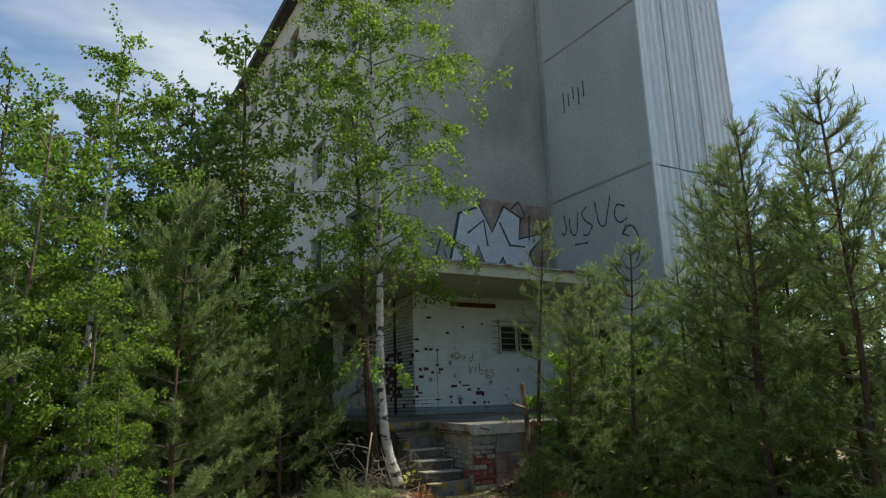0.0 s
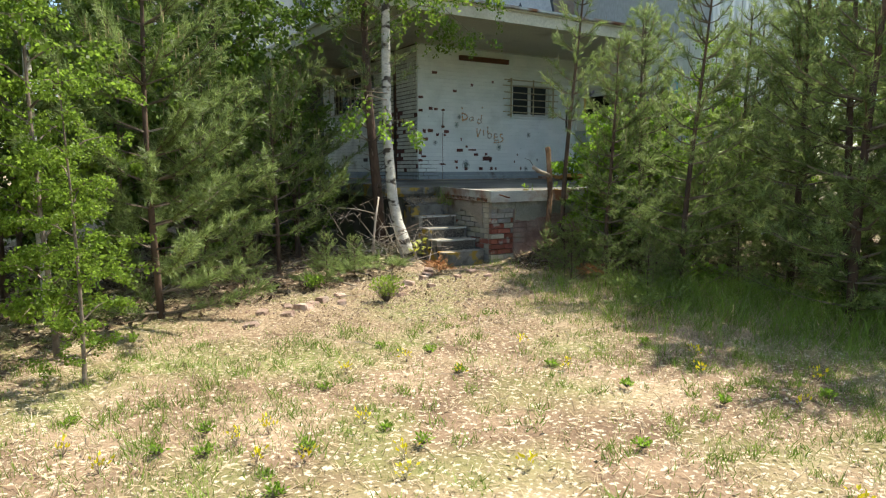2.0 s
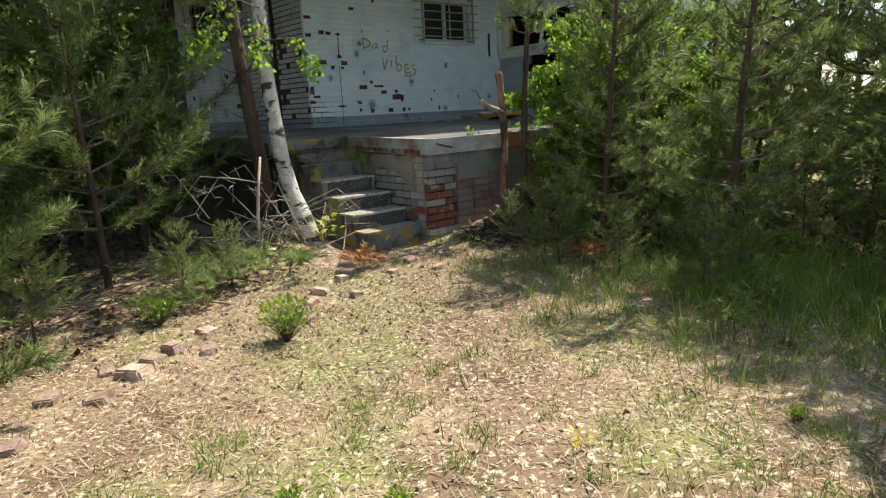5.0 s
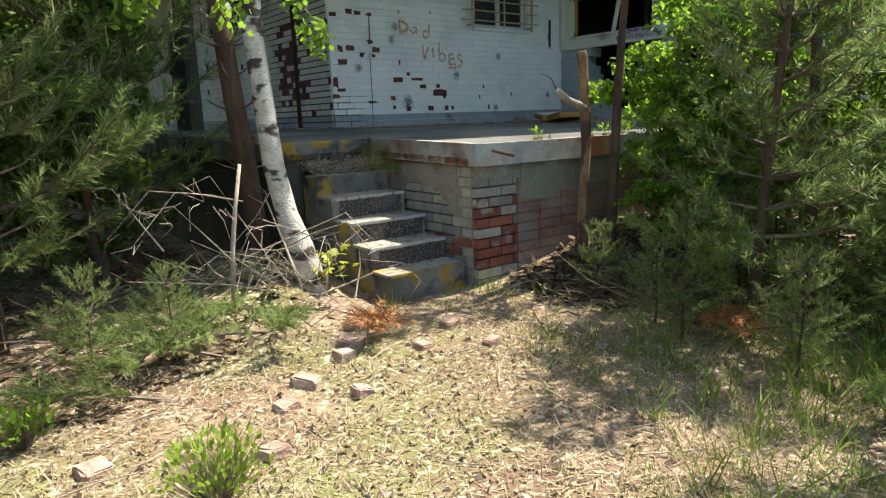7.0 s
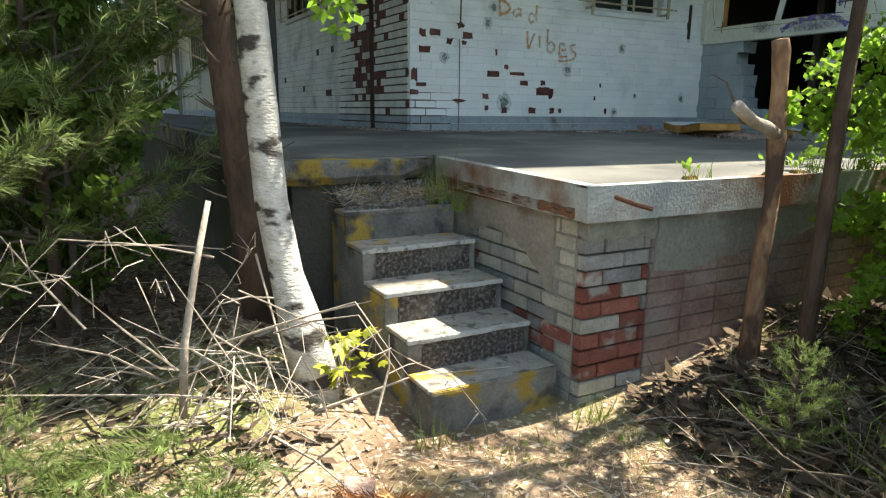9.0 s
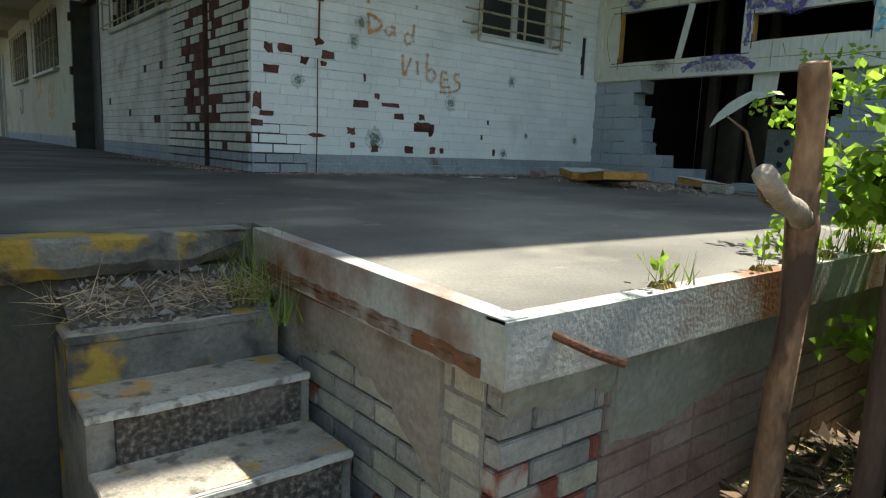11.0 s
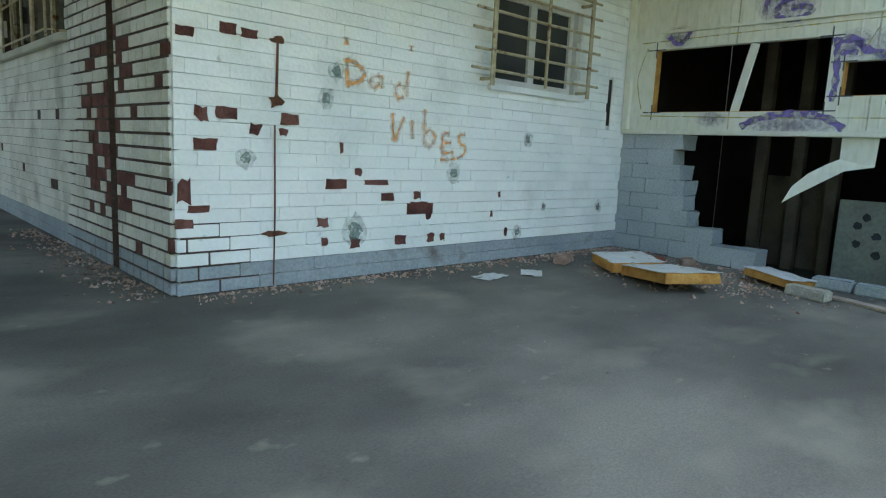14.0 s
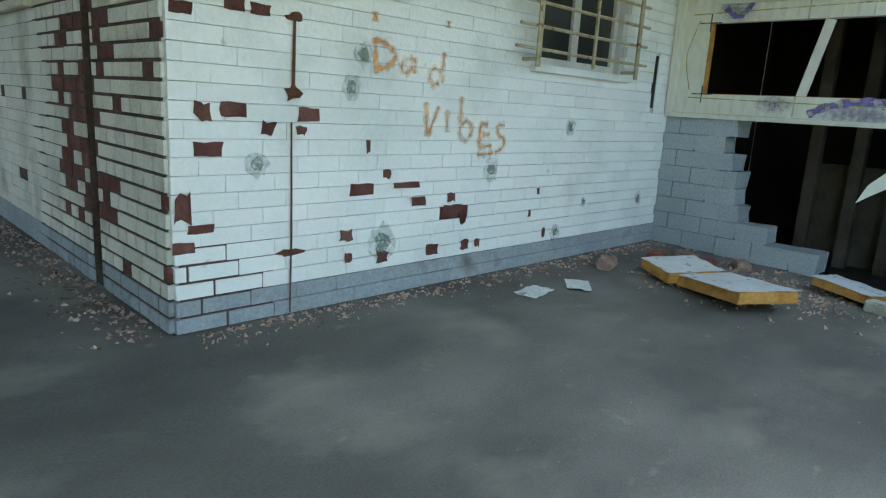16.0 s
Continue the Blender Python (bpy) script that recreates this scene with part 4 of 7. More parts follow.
def end_wall():
    w = tagged(new("wall_end"), "grey-painted concrete block wall with a large broken hole", "wall", kind="structure")
    ch, bl = 0.140, 0.30
    rng = random.Random(8)
    shared = {}
    k, z = 0, 1.07
    while z < 2.185:
        h = min(ch, 2.19 - z)
        y = 0.0 + (bl / 2 if k % 2 else 0)
        while y > YF + 0.05:
            y1, y0 = min(y, 0.0), max(y - bl, YF + 0.02)
            y -= bl
            if y1 - y0 < 0.03:
                continue
            cuts = [(y0, y1)]
            ins = [in_poly(y0 + (y1 - y0) * (i + 0.5) / 6, z + h / 2, HOLE) for i in range(6)]
            if all(ins):
                continue
            if any(ins):
                step = (y1 - y0) / 6
                keep = [i for i in range(6) if not ins[i]]
                cuts = [(y0 + step * min(keep), y0 + step * (max(keep) + 1))]
            for a, b in cuts:
                zf = floor_z((a + b) / 2) if k == 0 else z
                key = (round(b - a, 3), round(z + h - zf, 3), any(ins))
                if key not in shared:
                    bm = bmesh.new()
                    box(bm, 0, 0.24, -(b - a) / 2 + 0.002, (b - a) / 2 - 0.002, -(z + h - zf) / 2 + 0.002, (z + h - zf) / 2 - 0.002, 0.002)
                    if any(ins):
                        for v in bm.verts:
                            v.co += Vector((0, rng.uniform(-0.02, 0.02), rng.uniform(-0.01, 0.01)))
                    me = bpy.data.meshes.new("block")
                    bm.to_mesh(me)
                    bm.free()
                    me.materials.append(GREYBLOCK)
                    shared[key] = me
                ob = new("block", shared[key])
                ob.parent = w
                ob.matrix_basis = pose(XE + rng.uniform(0, 0.001), (a + b) / 2, (z + h + zf) / 2)
        z += ch
        k += 1
    block("foot", XE + 0.03, XE + 0.22, YF, 0.0, 0.3, 0.95, MORTAR, w)
    # metal panels
    p = tagged(new("wall_panel"), "ribbed cream metal wall panels with cut openings and sprayed graffiti", "wall", kind="structure")
    o1, o2 = (-1.79, -0.31, 2.39, 2.96), (-2.945, -1.89, 2.50, 2.76)
    bm = bmesh.new()
    us, vs = [-3.70, o2[0], o2[1], o1[0], o1[1], 0.0], [2.23, o1[2], o2[2], o2[3], o1[3], 3.88]
    holed_sheet(bm, us, vs, lambda u, z: not (o1[0] < u < o1[1] and o1[2] < z < o1[3]) and not (o2[0] < u < o2[1] and o2[2] < z < o2[3]), lambda a, b, c, d: (XE - 0.02, XE + 0.06, a, b, c, d))
    part("panel_skin", bm, PANEL, p)
    # ribs
    so = Soup()
    y = -3.68
    while y < -0.02:
        for z0, z1 in ((2.25, 3.86),):
            segs = [(z0, z1)]
            for q in (o1, o2):
                if q[0] - 0.02 < y < q[1] + 0.02:
                    segs = [s for a, b in segs for s in ((a, min(b, q[2] - 0.01)), (max(a, q[3] + 0.01), b)) if s[1] - s[0] > 0.03]
            for a, b in segs:
                so.add(((XE - 0.02, y - 0.012, a), (XE - 0.0235, y, a), (XE - 0.02, y + 0.012, a), (XE - 0.02, y - 0.012, b), (XE - 0.0235, y, b), (XE - 0.02, y + 0.012, b)), ((0, 1, 4, 3), (1, 2, 5, 4)))
        y += 0.10
    tagged(so.make("ribs", PANEL, p), kind="stuff")
    for y in (-3.25, -2.1, -1.05):
        bm = bmesh.new()
        holed = [(2.24, 3.87)]
        for q in (o1, o2):
            if q[0] < y < q[1]:
                holed = [s for a, b in holed for s in ((a, q[2]), (q[3], b))]
        for a, b in holed:
            box(bm, XE - 0.0245, XE - 0.021, y - 0.006, y + 0.006, a, b)
        part("panel_joint", bm, BLOCKCORE, p)
    block("bottom_flashing", XE - 0.045, XE + 0.07, -3.72, 0.0, 2.19, 2.228, PANEL, p, "pale folded sheet flashing", 0.004)
    block("rail", XE - 0.05, XE - 0.021, -2.75, -0.35, 3.10, 3.125, PANEL, p, "thin metal cover rail", 0.003)
    for q in (o1, o2):
        block("foam_edge", XE - 0.015, XE + 0.055, q[0] + 0.001, q[1] - 0.001, q[2] - 0.012, q[2] + 0.004, FOAM, p, "exposed orange foam edge")
        block("foam_edge", XE - 0.015, XE + 0.055, q[1] - 0.012, q[1] + 0.003, q[2] + 0.005, q[3] - 0.002, FOAM, p)
        for yy, zz in ((q[0], q[2]), (q[0], q[3]), (q[1], q[2]), (q[1], q[3])):
            block("saw_cut", XE - 0.0225, XE - 0.0205, yy - 0.09, yy + 0.09, zz - 0.005, zz + 0.005, BLACKSPRAY, p)
            block("saw_cut", XE - 0.0226, XE - 0.0206, yy - 0.005, yy + 0.005, zz - 0.07, zz + 0.07, BLACKSPRAY, p)
    # sheared strip left in the first opening, and the torn flap below
    block("strip", -0.012, 0.012, -0.035, 0.035, -0.30, 0.30, PANEL, p, "bent white sheet strip", 0.003, pose(XE + 0.0, -1.14, 2.66, 12, 0, 0))
    pts = [(-2.02, 2.19), (-2.04, 2.02), (-1.95, 1.94), (-1.80, 1.86), (-1.68, 1.76), (-1.62, 1.66)]
    so = Soup()
    up = [(-2.19, 2.19), (-2.19, 1.97), (-2.0, 1.93), (-1.82, 1.81), (-1.69, 1.72), (-1.61, 1.655)]
    up2 = [(-1.94, 2.19), (-1.95, 2.02), (-1.87, 1.975), (-1.76, 1.90), (-1.66, 1.79), (-1.615, 1.67)]
    vs = [(XE + 0.01 - 0.03 * i, y, z) for i, (y, z) in enumerate(up)] + [(XE + 0.01 - 0.03 * i, y, z) for i, (y, z) in enumerate(up2)]
    vs += [(x + 0.006, y, z) for x, y, z in vs]
    fs = []
    for i in range(5):
        fs += [(i, i + 1, 7 + i, 6 + i), (12 + i, 18 + i, 19 + i, 13 + i), (i, 12 + i, 13 + i, i + 1), (6 + i, 7 + i, 19 + i, 18 + i)]
    mesh_object("torn_flap", vs, fs, PANEL, p, "torn hanging sheet flap")
    # graffiti on the panels
    Q = lambda u, z, o: (XE - 0.0245 - o, u, z)

    def tag_stroke(pts, w, mat, label=""):
        stroke("sprayed_stroke", curve_pts(pts, 6), w, mat, p, Q, label)
    for u, z, a, b in ((-1.44, 3.28, 0.52, 0.46), (-0.52, 3.06, 0.32, 0.2), (-2.27, 2.88, 0.40, 0.36), (-1.95, 2.88, 0.3, 0.24), (-1.55, 2.28, 0.8, 0.16), (-0.9, 2.33, 0.3, 0.14)):
        for k, f in enumerate((1.0, 0.82, 0.62, 0.4)):
            blob_patch("overspray", Q, u, z, a * f, b * f, PURPLE_MIST, p, int(a * 100) + k, 0.0006 + 0.0005 * k, 28, 0.06, "purple overspray")
    tag_stroke([(-1.62, 3.30), (-1.56, 3.31), (-1.462, 3.28), (-1.37, 3.23), (-1.36, 3.15), (-1.45, 3.115), (-1.55, 3.12), (-1.62, 3.17), (-1.56, 3.205), (-1.46, 3.20)], 0.055, PURPLE, "purple sprayed letter")
    tag_stroke([(-1.50, 3.42), (-1.36, 3.38), (-1.27, 3.27), (-1.26, 3.17)], 0.05, PURPLE)
    tag_stroke([(-0.42, 3.07), (-0.52, 3.00), (-0.60, 3.05), (-0.63, 3.12)], 0.05, PURPLE)
    tag_stroke([(-1.80, 2.91), (-1.95, 2.92), (-2.03, 2.84), (-2.19, 2.78)], 0.07, PURPLE)
    tag_stroke([(-1.83, 2.90), (-1.84, 2.80), (-1.85, 2.62), (-1.84, 2.46)], 0.06, PURPLE)
    tag_stroke([(-1.86, 2.83), (-1.98, 2.82)], 0.05, PURPLE)
    tag_stroke([(-2.18, 3.0), (-2.20, 2.86), (-2.25, 2.75), (-2.36, 2.83), (-2.37, 3.02)], 0.075, PURPLE)
    tag_stroke([(-2.266, 2.99), (-2.28, 2.84)], 0.05, PURPLE)
    tag_stroke([(-1.16, 2.26), (-1.3, 2.33), (-1.55, 2.37), (-1.8, 2.34), (-1.95, 2.25)], 0.07, PURPLE)
    tag_stroke([(-2.55, 2.80), (-2.68, 2.92), (-2.80, 2.86), (-2.90, 2.80), (-2.99, 2.86), (-3.0, 3.02), (-2.90, 3.06), (-2.80, 3.0)], 0.09, CYAN, "light blue sprayed letter")
    tag_stroke([(-2.95, 2.74), (-3.02, 2.6), (-2.98, 2.48)], 0.07, CYAN)
    for ln in (((-0.16, 3.03), (-1.2, 3.05), (-2.3, 3.06), (-3.1, 3.03)), ((-0.2, 2.36), (-1.2, 2.34), (-2.4, 2.33), (-3.2, 2.30)), ((-0.2, 2.42), (-0.14, 2.7), (-0.22, 2.98)), ((-3.05, 2.75), (-3.12, 2.5), (-3.22, 2.32)), ((-2.1, 3.0), (-2.0, 2.8)), ((-2.2, 2.46), (-2.25, 2.32)), ((-2.6, 2.5), (-2.55, 2.35))):
        tag_stroke(list(ln), 0.012, YELLOWSPRAY)
    # corner trim between brick and panel
    t = tagged(block("trim", XE - 0.075, XE - 0.026, -0.09, -0.026, 2.23, 3.86, PANEL), "grey metal corner trim", "trim", kind="structure")


HOLE = list(HOLE)
end_wall()
# ---- canopy, tower and upper walls ----
YC, ZC0, ZC1 = -2.45, 3.87, 4.13


def upper():
    c = tagged(new("ceiling"), "cream concrete canopy slab over the loading dock", "canopy", kind="structure")
    bm = bmesh.new()
    box(bm, -2.0, XE, YC, 0.0, ZC0, ZC1 - 0.06)
    box(bm, -2.0, 0.0, 0.0, 46.0, ZC0, ZC1 - 0.06)
    box(bm, -2.03, XE, YC - 0.03, -0.0, ZC1 - 0.06, ZC1)
    box(bm, -2.03, 0.0, 0.0, 46.0, ZC1 - 0.06, ZC1)
    for k in range(11):
        y = 4 + 4 * k
        box(bm, -1.99, -0.01, y, y + 0.25, ZC0 - 0.18, ZC0)
    part("slab", bm, CANOPY, c)
    block("gutter", -2.06, XE - 0.3, YC - 0.09, YC - 0.032, ZC1 - 0.03, ZC1 + 0.02, STEEL, c, "bent grey metal gutter", 0.01)
    block("beam", 1.0, 2.3, -0.10, -0.022, 3.60, 3.70, RUST, c, "dark rusty lamp rail on the wall", 0.01)
    # tower above the end wall
    t = tagged(new("wall_tower"), "tall grey rendered tower wall with panel joints", "wall", kind="structure")
    YT, ZT = -3.70, 13.3
    block("face", XE - 0.02, XE + 0.25, YT, 0.30, 3.885, ZT, RENDERWALL, t)
    for z in (6.58, 10.85):
        block("joint", XE - 0.04, XE - 0.021, YT, 0.0, z, z + 0.06, CONCRETE, t, "weathered horizontal joint strip", 0.006)
    bm = bmesh.new()
    box(bm, XE - 0.10, XE - 0.022, -0.14, -0.02, ZC1, ZT)
    part("corner_pipe", bm, CONCRETE, t)
    # corrugated south side
    for z0, z1 in ((-0.2, 6.55), (6.58, ZT)):
        so = Soup()
        x, k = XE + 0.02, 0
        prev = None
        while x < 7.66:
            d = 0.0 if k % 4 in (0, 1) else -0.012
            if prev:
                so.add(((prev[0], prev[1], z0), (x, YT + d - 0.005, z0), (x, YT + d - 0.005, z1), (prev[0], prev[1], z1)), ((0, 1, 2, 3),))
            prev = (x, YT + d - 0.005)
            x += 0.06 if k % 2 else 0.05
            k += 1
        so.make("corrugated_cladding", CORRUGATED, t, "pale grey corrugated metal cladding")
    for x in (5.25, 6.3):
        block("seam", x, x + 0.03, YT - 0.05, YT - 0.036, 0, ZT, CONCRETE, t)
    block("corner_trim", XE - 0.03, XE + 0.05, YT - 0.05, YT + 0.001, 3.9, ZT, CORRUGATED, t, "metal corner trim")
    block("back", 7.5, 7.66, YT, 12, -0.2, ZT, CORRUGATED, t)
    block("roof", XE - 0.02, 7.66, YT, 12, ZT, ZT + 0.2, ROOF, t)
    # rough concrete wall above the canopy
    u = tagged(new("wall_upper"), "rough grey concrete wall with large silver graffiti", "wall", kind="structure")
    block("face", 0.0, XE - 0.02, 0.0, 0.30, 3.885, 19.0, CONCRETE, u)
    block("brick_patch", 1.9, XE - 0.12, -0.012, 0.0, 4.25, 6.5, PLASTERPINK, u, "patch of bare reddish brick")
    Q = lambda x, z, o: (x, -0.014 - o, z)
    # angular piece: silver body with dark outline
    body = ((1.0, 4.5), (1.35, 6.0), (2.0, 6.25), (2.35, 5.6), (2.75, 6.35), (3.3, 6.1), (3.2, 5.5), (4.1, 5.75), (3.55, 5.15), (3.75, 4.45), (3.2, 4.85), (3.0, 4.3), (2.65, 4.95), (2.25, 4.35), (1.9, 5.2), (1.6, 4.45))
    mesh_object("silver_letters", [Q(x, z, 0.002) for x, z in body], [tuple(range(len(body)))], SILVER, u, "silver sprayed letters")
    stroke("outline", [*body, body[0]], 0.09, BLACKSPRAY, u, Q, "dark sprayed outline", 0.005)
    for ln in (((1.6, 5.5), (2.1, 5.9), (2.2, 5.2)), ((2.6, 5.9), (2.9, 5.3), (3.4, 5.3)), ((3.0, 6.3), (3.25, 6.55), (3.45, 6.2), (3.25, 5.95)), ((0.5, 4.4), (0.8, 5.3), (1.0, 4.6)), ((3.55, 5.5), (3.6, 6.2))):
        stroke("outline", list(ln), 0.07, BLACKSPRAY, u, Q, "", 0.006)
    R = lambda y, z, o: (XE - 0.022 - o, y, z)
    for ln in (((-0.55, 6.15), (-0.62, 5.75), (-0.5, 5.6), (-0.42, 5.7)), ((-0.75, 6.0), (-0.8, 5.6), (-1.0, 5.55), (-1.1, 6.1)), ((-1.45, 6.15), (-1.25, 6.0), (-1.4, 5.75), (-1.6, 5.6), (-1.4, 5.4), (-1.25, 5.45)), ((-1.75, 6.2), (-1.85, 5.6), (-2.05, 5.5), (-2.15, 5.75), (-2.3, 6.2)), ((-2.75, 5.8), (-2.5, 5.9), (-2.4, 5.65), (-2.55, 5.45), (-2.8, 5.5)), ((-0.9, 5.25), (-1.4, 5.2)), ((-2.6, 5.15), (-2.85, 5.3), (-3.05, 5.1), (-3.1, 4.7), (-2.95, 4.4)), ((-2.6, 5.15), (-2.8, 5.05)), ((-2.6, 5.15), (-2.75, 5.35))):
        stroke("tag_line", curve_pts(list(ln)), 0.05, BLACKSPRAY, t, R, "dark sprayed tag line")
    for k in range(5):
        stroke("run", [(-0.9 - 0.2 * k, 9.6 - 0.1 * (k % 2)), (-0.9 - 0.2 * k, 9.0 + 0.12 * (k % 3))], 0.05, BLACKSPRAY, t, R)
    # upper storeys of the long building and its roof
    f = tagged(new("wall_long"), "flaking pale facade of the long building with roof edge", "wall", kind="structure")
    bm = bmesh.new()
    wins = [(3 + 3.2 * k, 4.3 + 3.2 * k, zz, zz + 1.3) for k in range(13) for zz in (5.6, 8.9, 12.2, 15.0)]
    us = sorted({0.3, 46.0} | {v for q in wins for v in q[:2]})
    vs = [3.885, 5.6, 6.9, 8.9, 10.2, 12.2, 13.5, 15.0, 16.3, 17.4]
    holed_sheet(bm, us, vs, lambda y, z: not any(q[0] < y < q[1] and q[2] < z < q[3] for q in wins), lambda a, b, c, d: (0.0, 0.3, a, b, c, d))
    part("face", bm, OLDWALL, f)
    for q in wins:
        wob = block("window", 0.2, 0.22, q[0], q[1], q[2], q[3], GLASS, f, "dark dusty window pane")
        block("frame", 0.16, 0.199, (q[0] + q[1]) / 2 - 0.04, (q[0] + q[1]) / 2 + 0.04, q[2], q[3], FRAMEWHITE, wob)
    block("roof_edge", -0.45, 7.5, 0.3, 46.3, 17.4, 17.7, ROOF, f, "dark roof edge")
    block("end", 0.0, 7.5, 46.0, 46.3, 0.0, 17.4, OLDWALL, f)


upper()


# ---- windows and doors ----
def grille(name, parent, plane, u0, u1, z0, z1, nv, nh):
    """Painted bar grille standing off the wall."""
    g = new(name)
    g.parent = parent
    for k in range(nv):
        u = u0 + (u1 - u0) * k / (nv - 1)
        so = Soup()
        so.tube([plane(u, z0 - 0.04, 0.13), plane(u, z1 + 0.04, 0.13)], [0.010, 0.010], 6)
        so.make("bar", GRILLE, g)
    for k in range(nh):
        z = z0 + (z1 - z0) * k / (nh - 1)
        so = Soup()
        so.tube([plane(u0 - 0.13, z, 0.02), plane(u0 - 0.10, z, 0.15), plane(u1 + 0.10, z, 0.15), plane(u1 + 0.13, z, 0.02)], [0.009] * 4, 6)
        so.make("bar", GRILLE, g)
    return g


def window_front():
    w = tagged(new("window_1"), "white-framed dusty window behind a yellowed iron bar grille", "window", kind="structure")
    x0, x1, z0, z1 = WIN
    bm = bmesh.new()
    for a, b, c, d in ((x0, x1, z0, z0 + 0.06), (x0, x1, z1 - 0.06, z1), (x0, x0 + 0.05, z0 + 0.06, z1 - 0.06), (x1 - 0.05, x1, z0 + 0.06, z1 - 0.06), ((x0 + x1) / 2 - 0.04, (x0 + x1) / 2 + 0.04, z0 + 0.06, z1 - 0.06)):
        box(bm, a, b, 0.08, 0.14, c, d)
    fr = part("window_frame", bm, FRAMEWHITE, w, "dirty white window frame")
    for a, b in ((x0 + 0.05, (x0 + x1) / 2 - 0.04), ((x0 + x1) / 2 + 0.04, x1 - 0.05)):
        block("pane", a, b, 0.105, 0.111, z0 + 0.06, z1 - 0.06, GLASS, w, "dark dusty glass pane")
    block("window_sill", x0 - 0.06, x1 + 0.06, -0.06, 0.075, z0 - 0.05, z0 - 0.002, WHITE, w, "painted sill", 0.006)
    g = new("grille")
    g.parent = w
    for u, half in ((2.33, 0.022), (2.965, 0.014), (3.555, 0.022)):
        block("upright_bar", u - half, u + half, -0.145, -0.130, 2.485 if half < 0.02 else 2.45, 3.30, GRILLE, g, "", 0.002)
    for k, z in enumerate((2.565, 2.705, 2.850, 2.995, 3.140, 3.27)):
        so = Soup()
        so.tube([(2.12 + 0.03 * (k % 2), -0.122, z), (2.9, -0.125 - 0.004 * (k % 3), z - 0.006), (3.72 - 0.02 * (k % 2), -0.122, z)], [0.011] * 3, 6)
        so.make("bar", GRILLE, g)
    for u in (2.33, 3.555):
        for z in (2.50, 3.24):
            block("bracket", u - 0.012, u + 0.012, -0.130, -0.010, z - 0.012, z + 0.012, GRILLE, g, "", 0.002)


def window_side():
    w = tagged(new("window_2"), "wide old window behind a rusty bar grille", "window", kind="structure")
    y0, y1, z0, z1 = WIN2
    bm = bmesh.new()
    for a, b, c, d in ((y0, y1, z0, z0 + 0.06), (y0, y1, z1 - 0.06, z1), (y0, y0 + 0.06, z0 + 0.06, z1 - 0.06), (y1 - 0.06, y1, z0 + 0.06, z1 - 0.06), (y0 + 0.78, y0 + 0.85, z0 + 0.06, z1 - 0.06), (y0 + 1.56, y0 + 1.63, z0 + 0.06, z1 - 0.06)):
        box(bm, 0.08, 0.14, a, b, c, d)
    part("window_frame", bm, GRILLE, w)
    block("pane", 0.105, 0.111, y0 + 0.06, y1 - 0.06, z0 + 0.06, z1 - 0.06, GLASS, w, "dark dusty glass pane")
    block("window_sill", -0.07, 0.075, y0 - 0.06, y1 + 0.06, z0 - 0.06, z0 - 0.002, CREAM, w, "", 0.006)
    grille("grille", w, lambda u, z, o: (-0.012 - o, u, z), y0, y1, z0 + 0.0, z1, 7, 4)


def door_side():
    d = tagged(new("door_1"), "dark metal double door standing in its recess", "door", kind="structure")
    block("leaf", 0.10, 0.15, 5.32, 6.48, 1.075, 3.24, DARKDOOR, d)
    block("frame", -0.03, 0.10, 5.26, 5.34, 1.075, 3.30, DARKDOOR, d)
    block("frame", -0.16, 0.10, 6.46, 6.54, 1.075, 3.30, DARKDOOR, d)
    for z in (1.35, 2.2, 3.0):
        block("hinge", -0.20, -0.161, 6.45, 6.53, z, z + 0.12, RUST, d)
    # further doors and windows down the dock
    for i, (y0, y1) in enumerate(((17.5, 18.9), (24, 25.2), (31, 32.2), (38, 39.2))):
        dd = tagged(new("door_%d" % (i + 2)), "dark weathered door in the cream wall", "door", kind="structure")
        block("leaf", -0.05, -0.017, y0, y1, 1.075, 3.3, DARKDOOR, dd)
        block("frame", -0.08, -0.017, y0 - 0.08, y0, 1.075, 3.36, FRAMEWHITE, dd)
    for i, (y0, y1) in enumerate(((8.6, 11.2), (12.6, 15.0), (20, 22.5), (27, 29.5), (34, 36.5))):
        ww = tagged(new("window_%d" % (i + 3)), "barred window with yellowed grille", "window", kind="structure")
        block("pane", -0.03, -0.017, y0, y1, 2.5, 3.5, GLASS, ww)
        grille("grille", ww, lambda u, z, o: (-0.03 - o * 0.5, u, z), y0, y1, 2.45, 3.5, 7, 3)
        block("window_sill", -0.12, -0.017, y0 - 0.05, y1 + 0.05, 2.40, 2.45, CREAM, ww)


window_front()
window_side()
door_side()


